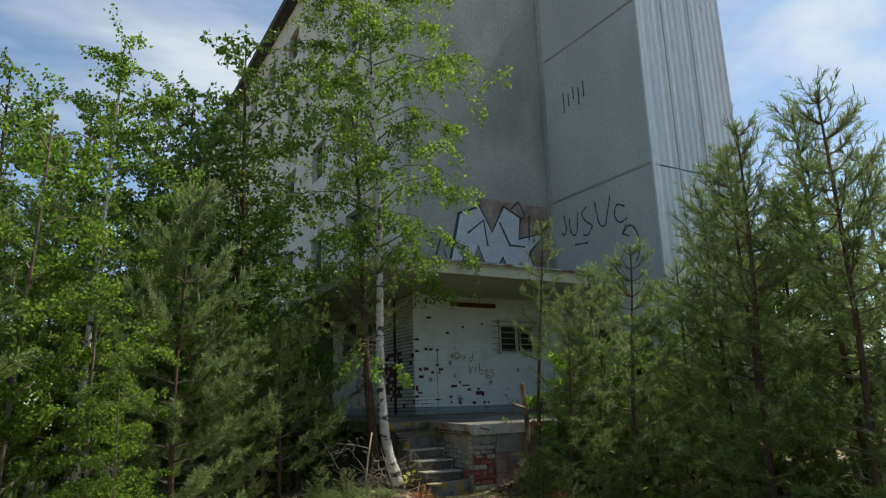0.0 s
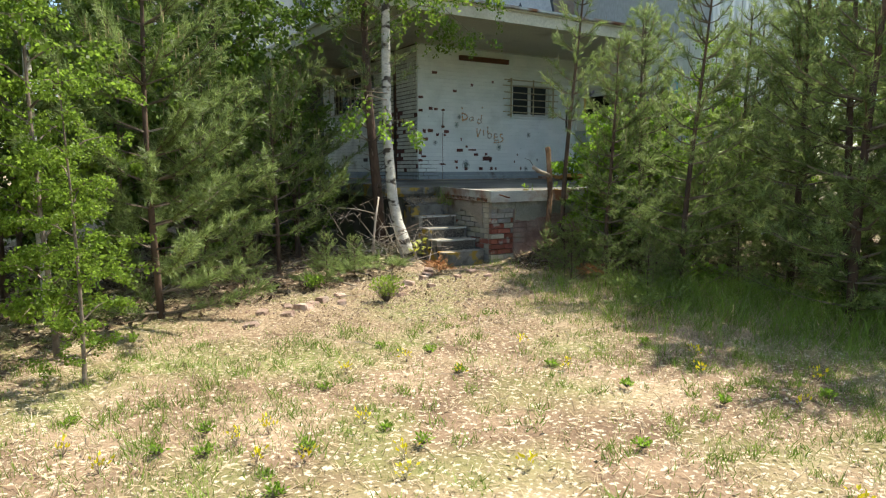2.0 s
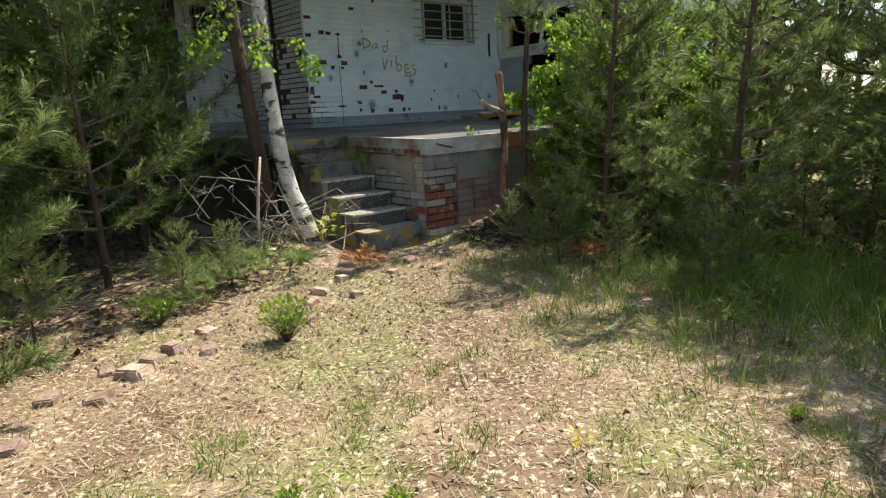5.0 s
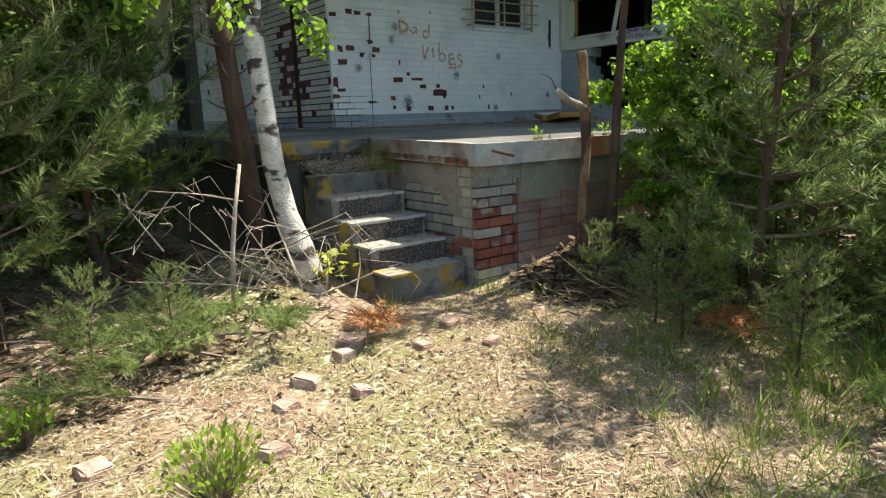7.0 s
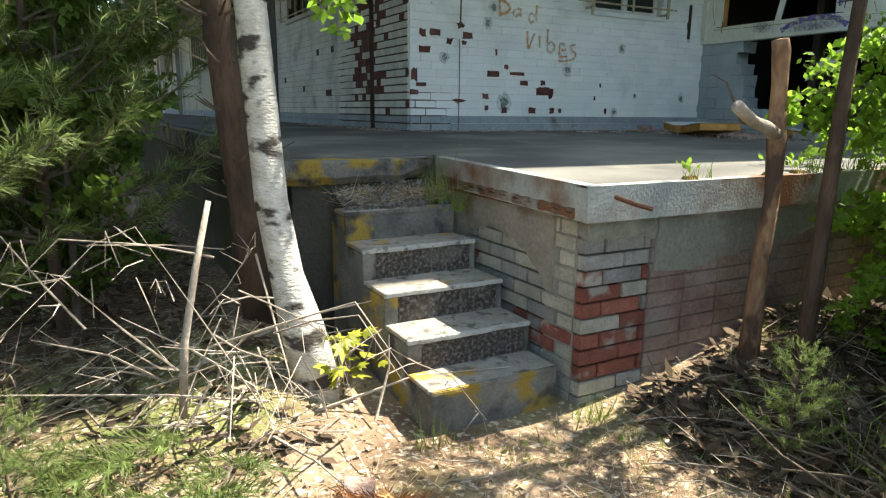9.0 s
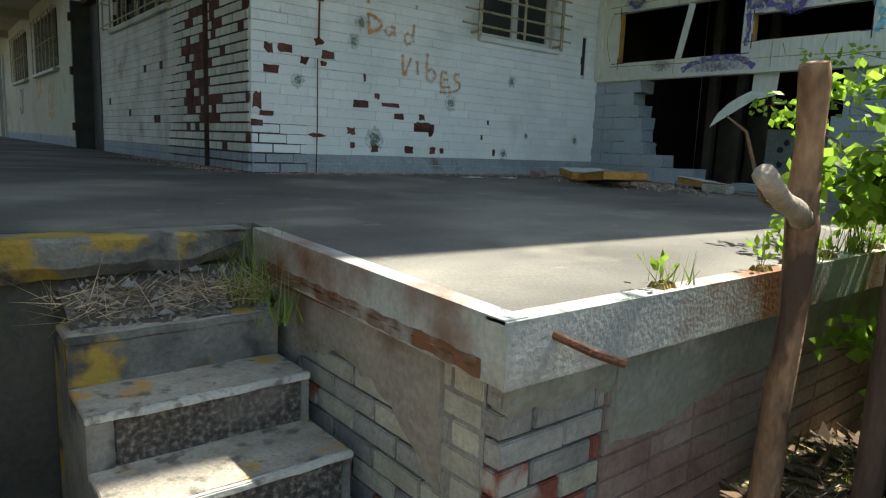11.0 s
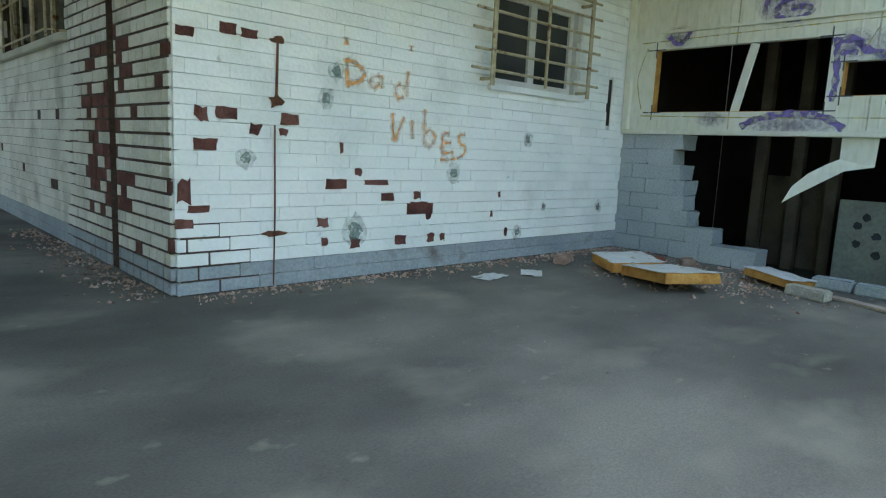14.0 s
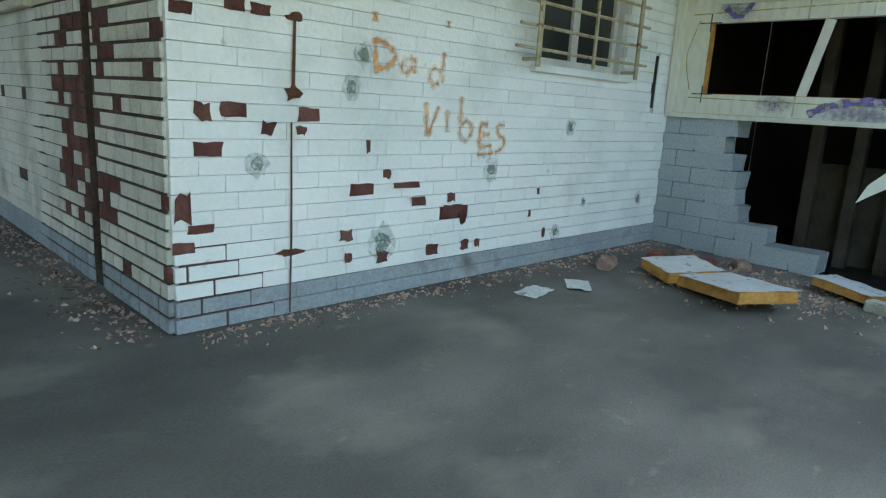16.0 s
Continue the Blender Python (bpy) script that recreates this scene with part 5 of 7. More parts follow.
# ---- dark room behind the hole ----
def room():
    r = tagged(new("wall_room"), "dark room behind the broken wall, shade put into its near-black colour", "room", kind="structure")
    # room surfaces carry the interior's shade as a near-black colour
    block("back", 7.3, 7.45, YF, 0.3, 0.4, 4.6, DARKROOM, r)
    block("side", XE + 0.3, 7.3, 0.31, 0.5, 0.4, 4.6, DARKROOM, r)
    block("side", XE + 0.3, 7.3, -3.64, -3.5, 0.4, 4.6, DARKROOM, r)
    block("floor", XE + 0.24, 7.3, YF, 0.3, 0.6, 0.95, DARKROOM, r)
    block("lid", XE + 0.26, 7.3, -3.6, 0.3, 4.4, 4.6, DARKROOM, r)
    for y, lab in ((-1.98, "spotted"), (-2.46, "plain")):
        b = thing("board", "grey-green wall board with dark stains leaning in the dark room", "board", group="boards in the dark room")
        block("sheet", 5.2, 5.23, y - 0.22, y + 0.22, 0.952, 1.68, BOARD, b, "", 0.004)
        rng = random.Random(int(-y * 100))
        for k in range(5):
            blob_patch("stain", lambda u, z, o: (5.198 - o, u, z), y + rng.uniform(-0.12, 0.12), 1.22 + 0.08 * k, 0.07, 0.07, BLACKSPRAY, b, k, 0.002)
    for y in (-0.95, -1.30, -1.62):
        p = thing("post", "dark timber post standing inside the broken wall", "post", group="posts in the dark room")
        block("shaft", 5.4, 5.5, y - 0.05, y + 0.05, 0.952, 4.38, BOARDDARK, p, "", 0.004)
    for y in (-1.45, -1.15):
        b = thing("panel_sheet", "grey-green sheet in the dark room, dimmed by its dark colour", "board")
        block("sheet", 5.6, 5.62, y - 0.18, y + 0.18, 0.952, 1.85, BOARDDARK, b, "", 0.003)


# brown kept dark so the room's dimness is already in the colour
BOARDDARK = material("shade_dimmed_brown", [(0.07, 0.06, 0.05), (0.12, 0.105, 0.085)], 5, 0.85, bump=0.2)
room()


# ---- debris on the dock ----
def insulation_panel(name, label, at, sx, sy, rz, rx=0, ry=0, th=0.075):
    p = thing(name, label, "panel")
    bm = bmesh.new()
    box(bm, -sx / 2, sx / 2, -sy / 2, sy / 2, 0.0, th, 0.006)
    for v in bm.verts:
        v.co += Vector((noise.noise(v.co * 9) * 0.02, noise.noise(v.co * 7 + Vector((3, 1, 0))) * 0.02, 0))
    part("foam_core", bm, FOAM, p, "crumbly orange foam core")
    bm = bmesh.new()
    n = 8
    g = [[bm.verts.new((-sx / 2 - 0.01 + (sx + 0.02) * i / n, -sy / 2 - 0.01 + (sy + 0.02) * j / n, th + 0.004 + 0.006 * noise.noise(Vector((i, j, 2)) * 0.7))) for j in range(n + 1)] for i in range(n + 1)]
    for i in range(n):
        for j in range(n):
            bm.faces.new((g[i][j], g[i + 1][j], g[i + 1][j + 1], g[i][j + 1]))
    r = bmesh.ops.extrude_face_region(bm, geom=list(bm.faces))
    bmesh.ops.translate(bm, verts=[v for v in r["geom"] if isinstance(v, bmesh.types.BMVert)], vec=(0, 0, 0.003))
    part("face_sheet", bm, PAPER, p, "dirty white metal face sheet")
    p.matrix_basis = pose(*at, rx, ry, rz)
    return p


def loose_brick(at, rz, mat, label, sx=0.24, sy=0.115, sz=0.07, rx=0):
    b = thing("loose_brick", label, "brick", group="loose bricks")
    bm = bmesh.new()
    box(bm, -sx / 2, sx / 2, -sy / 2, sy / 2, 0, sz, 0.012)
    rng = random.Random(int(abs(at[0] * 913 + at[1] * 377)))
    for v in bm.verts:
        v.co += Vector((rng.uniform(-1, 1), rng.uniform(-1, 1), 0)) * 0.006
    part("body", bm, mat, b)
    b.matrix_basis = pose(*at, rx, 0, rz)


def debris():
    fz = floor_z
    insulation_panel("foam_panel", "broken insulation panel of orange foam lying on the dock floor", (3.12, -1.28, fz(-1.28) + 0.045), 0.44, 0.62, -30, -5, 0)
    insulation_panel("foam_panel", "orange foam panel fragment propped on rubble", (3.28, -0.84, fz(-0.84) + 0.04), 0.46, 0.30, -24, 6, 0)
    insulation_panel("foam_panel", "small torn foam panel beside the hole", (3.98, -1.75, fz(-1.7) + 0.03), 0.30, 0.40, -15, 5, 4, 0.06)
    loose_brick((3.08, -0.36, fz(-0.4)), 20, ROCK, "pale loose brick lying near the white wall")
    for k, (x, y, r) in enumerate(((3.72, -0.42, 10), (3.95, -0.55, 60), (3.85, -0.75, -20), (4.1, -0.95, 35), (3.5, -0.6, 80))):
        loose_brick((x, y, fz(y)), r, ROCK if k % 2 else REDFRONT, "broken brick in the rubble below the hole", 0.2, 0.11, 0.06)
    for y in (-2.05, -2.35, -2.62):
        loose_brick((4.28, y, fz(y)), 90, GREYBLOCK, "grey block remnant along the foot of the hole", 0.28, 0.12, 0.09)
    loose_brick((3.72, -2.05, fz(-2.05)), 75, BLOCKCORE, "pale concrete block fragment on the floor", 0.3, 0.12, 0.08)
    pl = thing("splintered_plank", "splintered wooden plank on the floor by the hole", "plank")
    block("board", -0.22, 0.22, -0.05, 0.05, 0, 0.02, DEADWOOD, pl, "", 0.003)
    pl.matrix_basis = pose(3.85, -2.35, fz(-2.35), 0, 0, 70)
    for x, y, r in ((2.07, -0.47, 10), (2.46, -0.53, 40)):
        s = thing("paper_sheet", "crumpled dirty white sheet on the dock floor", "sheet")
        bm = bmesh.new()
        n = 6
        g = [[bm.verts.new((-0.13 + 0.26 * i / n, -0.08 + 0.16 * j / n, 0.004 + 0.02 * abs(noise.noise(Vector((i * 0.6 + x, j * 0.6, 5)))))) for j in range(n + 1)] for i in range(n + 1)]
        for i in range(n):
            for j in range(n):
                bm.faces.new((g[i][j], g[i + 1][j], g[i + 1][j + 1], g[i][j + 1]))
        part("sheet", bm, PAPER, s)
        s.matrix_basis = pose(x, y, fz(y), 0, 0, r)
    # crumbs along the walls
    rng = random.Random(12)
    so = Soup()
    for _ in range(2400):
        q = rng.random()
        if q < 0.3:
            x, y = rng.uniform(0.05, 4.3), -abs(rng.gauss(0, 0.10)) - 0.04
        elif q < 0.5:
            x, y = -abs(rng.gauss(0, 0.12)) - 0.04, rng.uniform(0.0, 3.2)
        elif q < 0.9:
            x, y = rng.gauss(3.75, 0.38), rng.gauss(-1.2, 0.5)
        elif q < 0.93:
            x, y = rng.uniform(0.2, 4.2), rng.uniform(-2.6, -0.2)
        else:
            continue
        if x > 4.36 or y > -0.03 and x > -0.03:
            continue
        r = rng.uniform(0.004, 0.018) * (1.5 if 0.5 < q < 0.9 and rng.random() < 0.2 else 1) * (0.35 if q > 0.9 else 1)
        z = fz(y)
        p = [Vector((x, y, z)) + Vector((rng.uniform(-1, 1) * r * 1.4, rng.uniform(-1, 1) * r * 1.4, 0)) for _ in range(3)] + [Vector((x, y, z + r))]
        so.add(p, ((0, 1, 3), (1, 2, 3), (2, 0, 3)))
    tagged(so.make("crumbs", ROCK), "brick crumbs and dust scattered on the dock floor", "rubble", kind="stuff")
    so = Soup()
    for _ in range(240):
        x, y = -abs(rng.gauss(0, 0.2)) - 0.03, rng.gauss(0.9, 0.5)
        if y < 0.02:
            continue
        p = Vector((x, y, fz(y) + rng.uniform(0.002, 0.02)))
        so.leaf(p, rand_dir(rng) * Vector((1, 1, 0.15)), Vector((0, 0, 1)).cross(rand_dir(rng)), rng.uniform(0.03, 0.08), 0.015)
    tagged(so.make("dead_leaves", TWIG), "dark dead leaves gathered at the wall recess", "leaves", kind="stuff")


debris()
# ---- plants ----
def pine(name, seed, h, spread, label, base=0.12, trunk=0.035, dead=0.0, density=1.0, group="young pines", lean=None):
    """A young pine: trunk, whorls of limbs, shoots set with needles, pale candles."""
    rng = random.Random(seed)
    t = thing(name, label, "tree", group)
    tr, wood, green, cand = Soup(), Soup(), Soup(), Soup()
    lean = Vector((rng.uniform(-0.04, 0.04), rng.uniform(-0.04, 0.04), 0)) if lean is None else Vector((*lean, 0))
    axis = lambda z: lean * z + Vector((0.03 * math.sin(z * 1.3 + seed), 0.03 * math.cos(z * 1.1 + seed), z))
    n = 10
    tr.tube([axis(h * i / n - (0.15 if i == 0 else 0)) for i in range(n + 1)], [trunk * (1 - 0.88 * i / n) + 0.004 for i in range(n + 1)], 7)
    z = h * base
    while z < h * 0.97:
        f = z / h
        reach = spread * (1.05 - f) ** 0.75 * min(1.0, 0.45 + 2.2 * (f - base + 0.1))
        for k in range(rng.randint(4, 6)):
            a = rng.uniform(0, 6.28)
            L = max(0.12, reach * rng.uniform(0.6, 1.1)) * (0.4 if f < dead else 1)
            out = Vector((math.cos(a), math.sin(a), 0))
            rise = 0.15 + 0.75 * f
            pts = [axis(z) + out * L * s + Vector((0, 0, L * (rise * s * s + 0.08 * s - 0.06 * (1 - f)))) for s in (0, 0.35, 0.7, 1.0)]
            wood.tube(pts, [0.010 * (1 - f * 0.5) + 0.003, 0.008, 0.005, 0.003], 4)
            if f < dead:
                continue
            shoots = max(5, int(L * 25 * density))
            for m in range(shoots):
                s = rng.uniform(0.25, 1.0) if m else 1.0
                i = min(2, int(s * 3))
                p = pts[i].lerp(pts[i + 1], s * 3 - i) if s < 1 else pts[3]
                d = (out * rng.uniform(0.3, 1.0) + rand_dir(rng) * 0.55 + Vector((0, 0, 0.35 + 0.4 * f))).normalized()
                sl = rng.uniform(0.07, 0.17)
                sd = d.orthogonal().normalized()
                wood.blade(p, d, sd, sl, 0.002)
                for q in range(17):
                    u = q / 17
                    b = rng.uniform(0, 6.28)
                    nd = (d * 0.75 + (sd * math.cos(b) + d.cross(sd) * math.sin(b)) * 0.75).normalized()
                    green.blade(p + d * sl * u, nd, nd.cross(d).normalized(), rng.uniform(0.05, 0.085), 0.0034)
                if f > 0.45 and rng.random() < 0.10:
                    cand.tube([p + d * sl, p + d * sl + Vector((0, 0, rng.uniform(0.05, 0.11)))], [0.005, 0.003], 4)
        z += rng.uniform(0.14, 0.22) * (1 if h < 3 else 1.1)
    for k in range(4):
        p = axis(h * 0.97)
        d = Vector((rng.uniform(-0.25, 0.25), rng.uniform(-0.25, 0.25), 1)).normalized()
        cand.tube([p, p + d * rng.uniform(0.1, 0.22)], [0.007, 0.003], 4)
        for q in range(40):
            b = rng.uniform(0, 6.28)
            nd = (d * 0.6 + Vector((math.cos(b), math.sin(b), 0))).normalized()
            green.blade(p + d * 0.2 * q / 40 - d * 0.1, nd, nd.cross(d).normalized(), 0.07, 0.0034)
    tr.make("trunk", PINEBARK, t, smooth=True)
    wood.make("limb_frame", TWIG, t)
    if green.v:
        green.make("foliage", NEEDLE, t)
    if cand.v:
        tagged(cand.make("candle_growth", CANDLE, t, "pale upright shoots"), kind="stuff")
    return t


def broadleaf(name, seed, h, spread, label, bark, leafmat, leaf=0.045, count=5000, trunk=0.05, base=0.2, droop=0.3, group="birches", lean=(0, 0), category="tree", foot=(0.0, 0.0)):
    """A birch or leafy sapling: tapered trunk, rising limbs, drooping twigs, single leaves."""
    rng = random.Random(seed)
    t = thing(name, label, category, group)
    tr, wood, green = Soup(), Soup(), Soup()
    ax = lambda z: Vector((foot[0] * math.exp(-max(z, -0.1) / 0.7) + lean[0] * z + 0.05 * math.sin(z * 0.8 + seed), foot[1] * math.exp(-max(z, -0.1) / 0.7) + lean[1] * z + 0.05 * math.cos(z * 0.7 + seed), z))
    n = 14
    zs = [-0.25, 0.15, 0.4, 0.75] + [h * i / n for i in range(2 if h > 8 else 3, n + 1)]
    zs = sorted(set(z for z in zs if z < h * 1.001))
    tr.tube([ax(z) for z in zs], [trunk * max(0.0, 1 - 0.9 * max(z, 0) / h) ** 0.9 * (1.3 if z < 0.2 else 1) + 0.004 for z in zs], 9)
    limbs = []
    nl = max(8, int(h * 5))
    for k in range(nl):
        f = base + (0.98 - base) * (k + rng.random()) / nl
        a = k * 2.4 + rng.uniform(-0.5, 0.5)
        L = spread * (0.35 + 0.65 * math.sin(math.pi * min(1, (f - base) / (1 - base) * 0.85 + 0.15))) * rng.uniform(0.6, 1.1)
        out = Vector((math.cos(a), math.sin(a), 0))
        pts = [ax(h * f) + out * L * s + Vector((0, 0, L * (0.9 * s - (0.5 + droop) * s * s))) for s in (0, 0.3, 0.6, 1.0)]
        wood.tube(pts, [0.016 * (1 - f * 0.6) * (trunk / 0.05) ** 0.5 + 0.003, 0.010, 0.006, 0.002], 4)
        limbs.append((pts, L))
    total = sum(l for _, l in limbs)
    for pts, L in limbs:
        tw = max(3, int(L * 9))
        per = max(2, int(count * L / total / tw))
        for k in range(tw):
            s = rng.uniform(0.2, 1.0)
            i = min(2, int(s * 3))
            p = pts[i].lerp(pts[i + 1], min(1, s * 3 - i))
            d = (rand_dir(rng) * Vector((1, 1, 0.5)) + Vector((0, 0, 0.25 - droop * 2.0))).normalized()
            tl = rng.uniform(0.2, 0.5) * (0.5 + spread * 0.4)
            wood.blade(p, d, d.orthogonal().normalized(), tl, 0.003)
            for q in range(per):
                pp = p + d * tl * rng.uniform(0.1, 1.0) + rand_dir(rng) * 0.06 + Vector((0, 0, -droop * 0.1 * rng.random()))
                ld = (rand_dir(rng) + Vector((0, 0, -0.6 * droop - 0.2))).normalized()
                sd = ld.cross(rand_dir(rng)).normalized()
                l = leaf * rng.uniform(0.7, 1.25)
                green.leaf(pp, ld, sd, l, l * 0.36)
    tr.make("trunk", bark, t, smooth=True)
    wood.make("limb_frame", TWIG, t)
    green.make("crown", leafmat, t)
    return t


def at(x, y, rz=0, s=1.0, dz=0.0):
    return Matrix.Translation((x, y, ground_h(x, y) - 0.02 + dz)) @ Matrix.Rotation(radians(rz), 4, "Z") @ Matrix.Scale(s, 4)


def place(ob, x, y, rz=0, s=1.0):
    ob.matrix_basis = at(x, y, rz, s)
    return ob


def plant_trees():
    # the tall birch by the stairs and the dark pine behind it
    place(broadleaf("birch_tree", 11, 11.5, 2.5, "tall white-barked birch with hanging leaves beside the stairs", BIRCHBARK, BIRCHLEAF, 0.056, 44000, 0.078, 0.28, 0.45, lean=(-0.02, 0.0), foot=(0.177, -0.274)), -2.321, -3.275, 0)
    place(pine("pine_tree", 21, 6.8, 1.05, "dark red-barked pine with bare lower limbs beside the dock", 0.10, 0.085, 0.30, 0.8, "tall pines", (-0.05, 0.02)), -2.33, -2.92, 0)
    # young pines round the clearing, built once and copied
    p1 = place(pine("pine_tree", 31, 3.5, 1.05, "bushy young pine at the edge of the clearing", 0.10, 0.035, 0.0, 1.15), 0.62, -5.45, 0)
    p2 = place(pine("pine_tree", 32, 4.3, 1.2, "bushy young pine at the edge of the clearing", 0.05, 0.04, 0.0, 1.3), 0.6, -7.75, 0)
    p3 = place(pine("pine_tree", 33, 2.6, 1.5, "low young pine with spreading limbs", 0.22, 0.03, 0.0, 1.4), -4.1, -3.35, 0)
    p4 = place(pine("pine_tree", 34, 4.3, 1.5, "large bushy pine at the edge of the clearing", 0.03, 0.034, 0.0, 2.4), -5.85, -5.2, 0)
    p5 = place(pine("pine_tree", 35, 4.4, 0.8, "slender young pine standing by the dock corner", 0.44, 0.038, lean=(0.09, 0.0)), -0.17, -4.64, 0)
    # copies at (-0.5, -7.1), (-0.65, -6.05), (-0.35, -8.9), (-0.05, -9.8) are added to shade the ground
    for src, x, y, rz, s in ((p1, 2.3, -5.9, 80, 1.05), (p1, -0.05, -6.05, 190, 1.0), (p1, -0.5, -7.1, 70, 1.0), (p1, -0.65, -6.05, 30, 0.85), (p3, -1.05, -5.85, 210, 0.3), (p2, -0.35, -8.9, 140, 1.1), (p2, -0.05, -9.8, 20, 1.1), (p2, 1.25, -8.25, 120, 1.0), (p2, 2.1, -7.0, 200, 1.1), (p2, 3.0, -8.9, 300, 1.15), (p1, 1.3, -6.5, 20, 1.0), (p2, 3.4, -6.2, 45, 1.05),
                             (p3, 0.15, -6.85, 60, 0.65), (p1, 1.9, -9.5, 33, 1.05), (p2, 4.2, -10.2, 77, 1.1), (p2, 2.6, -10.8, 150, 1.05), (p1, 5.0, -7.6, 222, 1.2),
                             (p4, -7.2, -3.6, 90, 1.05), (p3, -5.0, -3.4, 130, 1.0), (p4, -8.3, -6.6, 200, 1.0), (p1, -4.9, -1.8, 250, 1.1), (p3, -3.3, -1.8, 300, 1.2), (p4, -9.8, -5.0, 10, 1.2), (p2, 4.8, -8.9, 250, 1.1), (p2, 0.75, -9.3, 310, 1.15), (p2, 1.3, -10.4, 80, 1.2), (p2, 0.3, -8.5, 200, 1.1), (p1, -0.2, -11.0, 10, 1.1), (p4, 1.0, -12.2, 100, 1.0)):
        copy_thing(src, at(x, y, rz, s))
    b1 = place(broadleaf("birch_tree", 41, 6.5, 1.5, "leafy young birch behind the pines", BIRCHBARK, BIRCHLEAF, 0.052, 17000, 0.05, 0.08, 0.25), -6.75, -4.4, 0)
    b2 = place(broadleaf("birch_tree", 42, 4.6, 1.1, "bright green birch sapling at the edge of the clearing", TWIG, BIRCHLEAF, 0.048, 10000, 0.028, 0.06, 0.2), -7.4, -6.2, 0)
    b3 = place(broadleaf("leafy_tree", 43, 7.5, 2.0, "dense dark leafy tree beside the long dock", PINEBARK, DARKLEAF, 0.09, 9000, 0.08, 0.10, 0.1, "leafy trees"), -5.2, -0.8, 0)
    b4 = place(broadleaf("sapling", 44, 2.3, 0.75, "bright green leafy sapling against the dock", TWIG, BUSHLEAF, 0.065, 3000, 0.018, 0.1, 0.1, "saplings"), 0.85, -4.7, 0)
    b5 = place(broadleaf("leafy_bush", 45, 3.4, 1.35, "dense dark green leafy bush in the shade", TWIG, DARKLEAF, 0.085, 5500, 0.03, 0.03, 0.1, "bushes"), -3.7, -0.9, 0)
    for src, x, y, rz, s in ((b1, -8.0, -3.3, 200, 0.72), (b2, -6.75, -6.3, 100, 0.72), (b2, -6.6, -7.2, 220, 0.45), (b1, -9.0, -3.6, 50, 0.65), (b1, -10.5, -7.0, 150, 1.1), (b3, -7.0, 0.5, 90, 1.0), (b3, -4.3, -1.0, 40, 1.15), (b3, -3.5, 0.3, 140, 0.85), (b3, -5.9, -1.7, 260, 0.9), (b5, -3.2, -1.7, 75, 0.75), (b3, -4.3, 2.0, 180, 0.9), (b3, -8.6, 3.0, 20, 1.2), (b3, -4.2, 5.5, 240, 0.95),
                             (b3, -5.2, 9.5, 310, 1.0), (b1, -3.9, 13, 30, 1.0), (b3, -4.6, 18, 90, 1.0), (b3, -3.8, 24, 190, 1.0), (b1, -4.5, 31, 10, 1.0), (b3, -3.9, 38, 70, 1.0), (b3, -2.2, 49, 110, 1.1), (b3, -0.6, 52, 10, 1.0), (b3, -5, 46, 200, 1.2),
                             (b1, 5.6, -6.0, 80, 0.9), (b1, 6.6, -8.4, 160, 0.95), (b2, 4.3, -7.2, 10, 1.1), (b1, 7.5, -11, 260, 1.0), (b2, 3.2, -7.6, 300, 1.0), (b1, 9.5, -7.5, 340, 1.1), (b1, 6.0, -13.5, 120, 1.1), (b1, 9.0, -15, 90, 1.2),
                             (b4, 1.55, -4.75, 90, 1.0), (b4, 0.35, -4.85, 200, 0.85), (b4, 0.55, -5.2, 60, 0.9), (b4, 1.2, -5.1, 310, 1.1), (b4, 2.1, -4.9, 250, 1.1), (b4, 2.9, -4.8, 20, 1.1), (b4, 3.7, -4.9, 130, 1.15), (b4, 0.05, -5.0, 100, 0.55), (b4, 1.95, -8.1, 40, 0.7), (b2, 1.6, -5.9, 10, 0.75),
                             (b5, -4.9, -2.3, 40, 0.9), (b5, -5.9, -2.9, 130, 1.0), (b5, -7.0, -2.0, 200, 1.1), (b5, -3.6, 1.2, 300, 1.0), (b5, -3.5, 3.4, 10, 1.0), (b5, -5.2, 1.4, 80, 1.2), (b5, -8.4, -1.6, 160, 1.2), (b5, -9.4, -4.9, 250, 1.1), (b5, -10.2, -8.2, 330, 1.1),
                             (b5, -3.3, 8.3, 140, 1.3), (b5, -3.2, 12.4, 40, 1.4), (b5, -3.2, 17.5, 250, 1.5), (b5, -3.1, 23.5, 95, 1.5), (b5, -3.1, 29, 10, 1.6), (b5, -3.0, 35, 200, 1.6), (b5, -3.0, 41, 290, 1.7), (b5, -1.2, 48, 60, 1.7), (b5, -2.6, 47.5, 150, 1.7), (b3, -1.8, 50.5, 220, 1.2),
                             (b5, -3.6, 6.5, 20, 1.0), (b5, -3.6, 10, 70, 1.0), (b5, -3.5, 15, 120, 1.0), (b5, -3.5, 21, 170, 1.0), (b5, 5.2, -6.8, 260, 1.0), (b5, 5.6, -9.6, 310, 1.0), (b5, 4.0, -11.5, 5, 1.0), (b5, 2.9, -9.8, 55, 0.7)):
        copy_thing(src, at(x, y, rz, s))
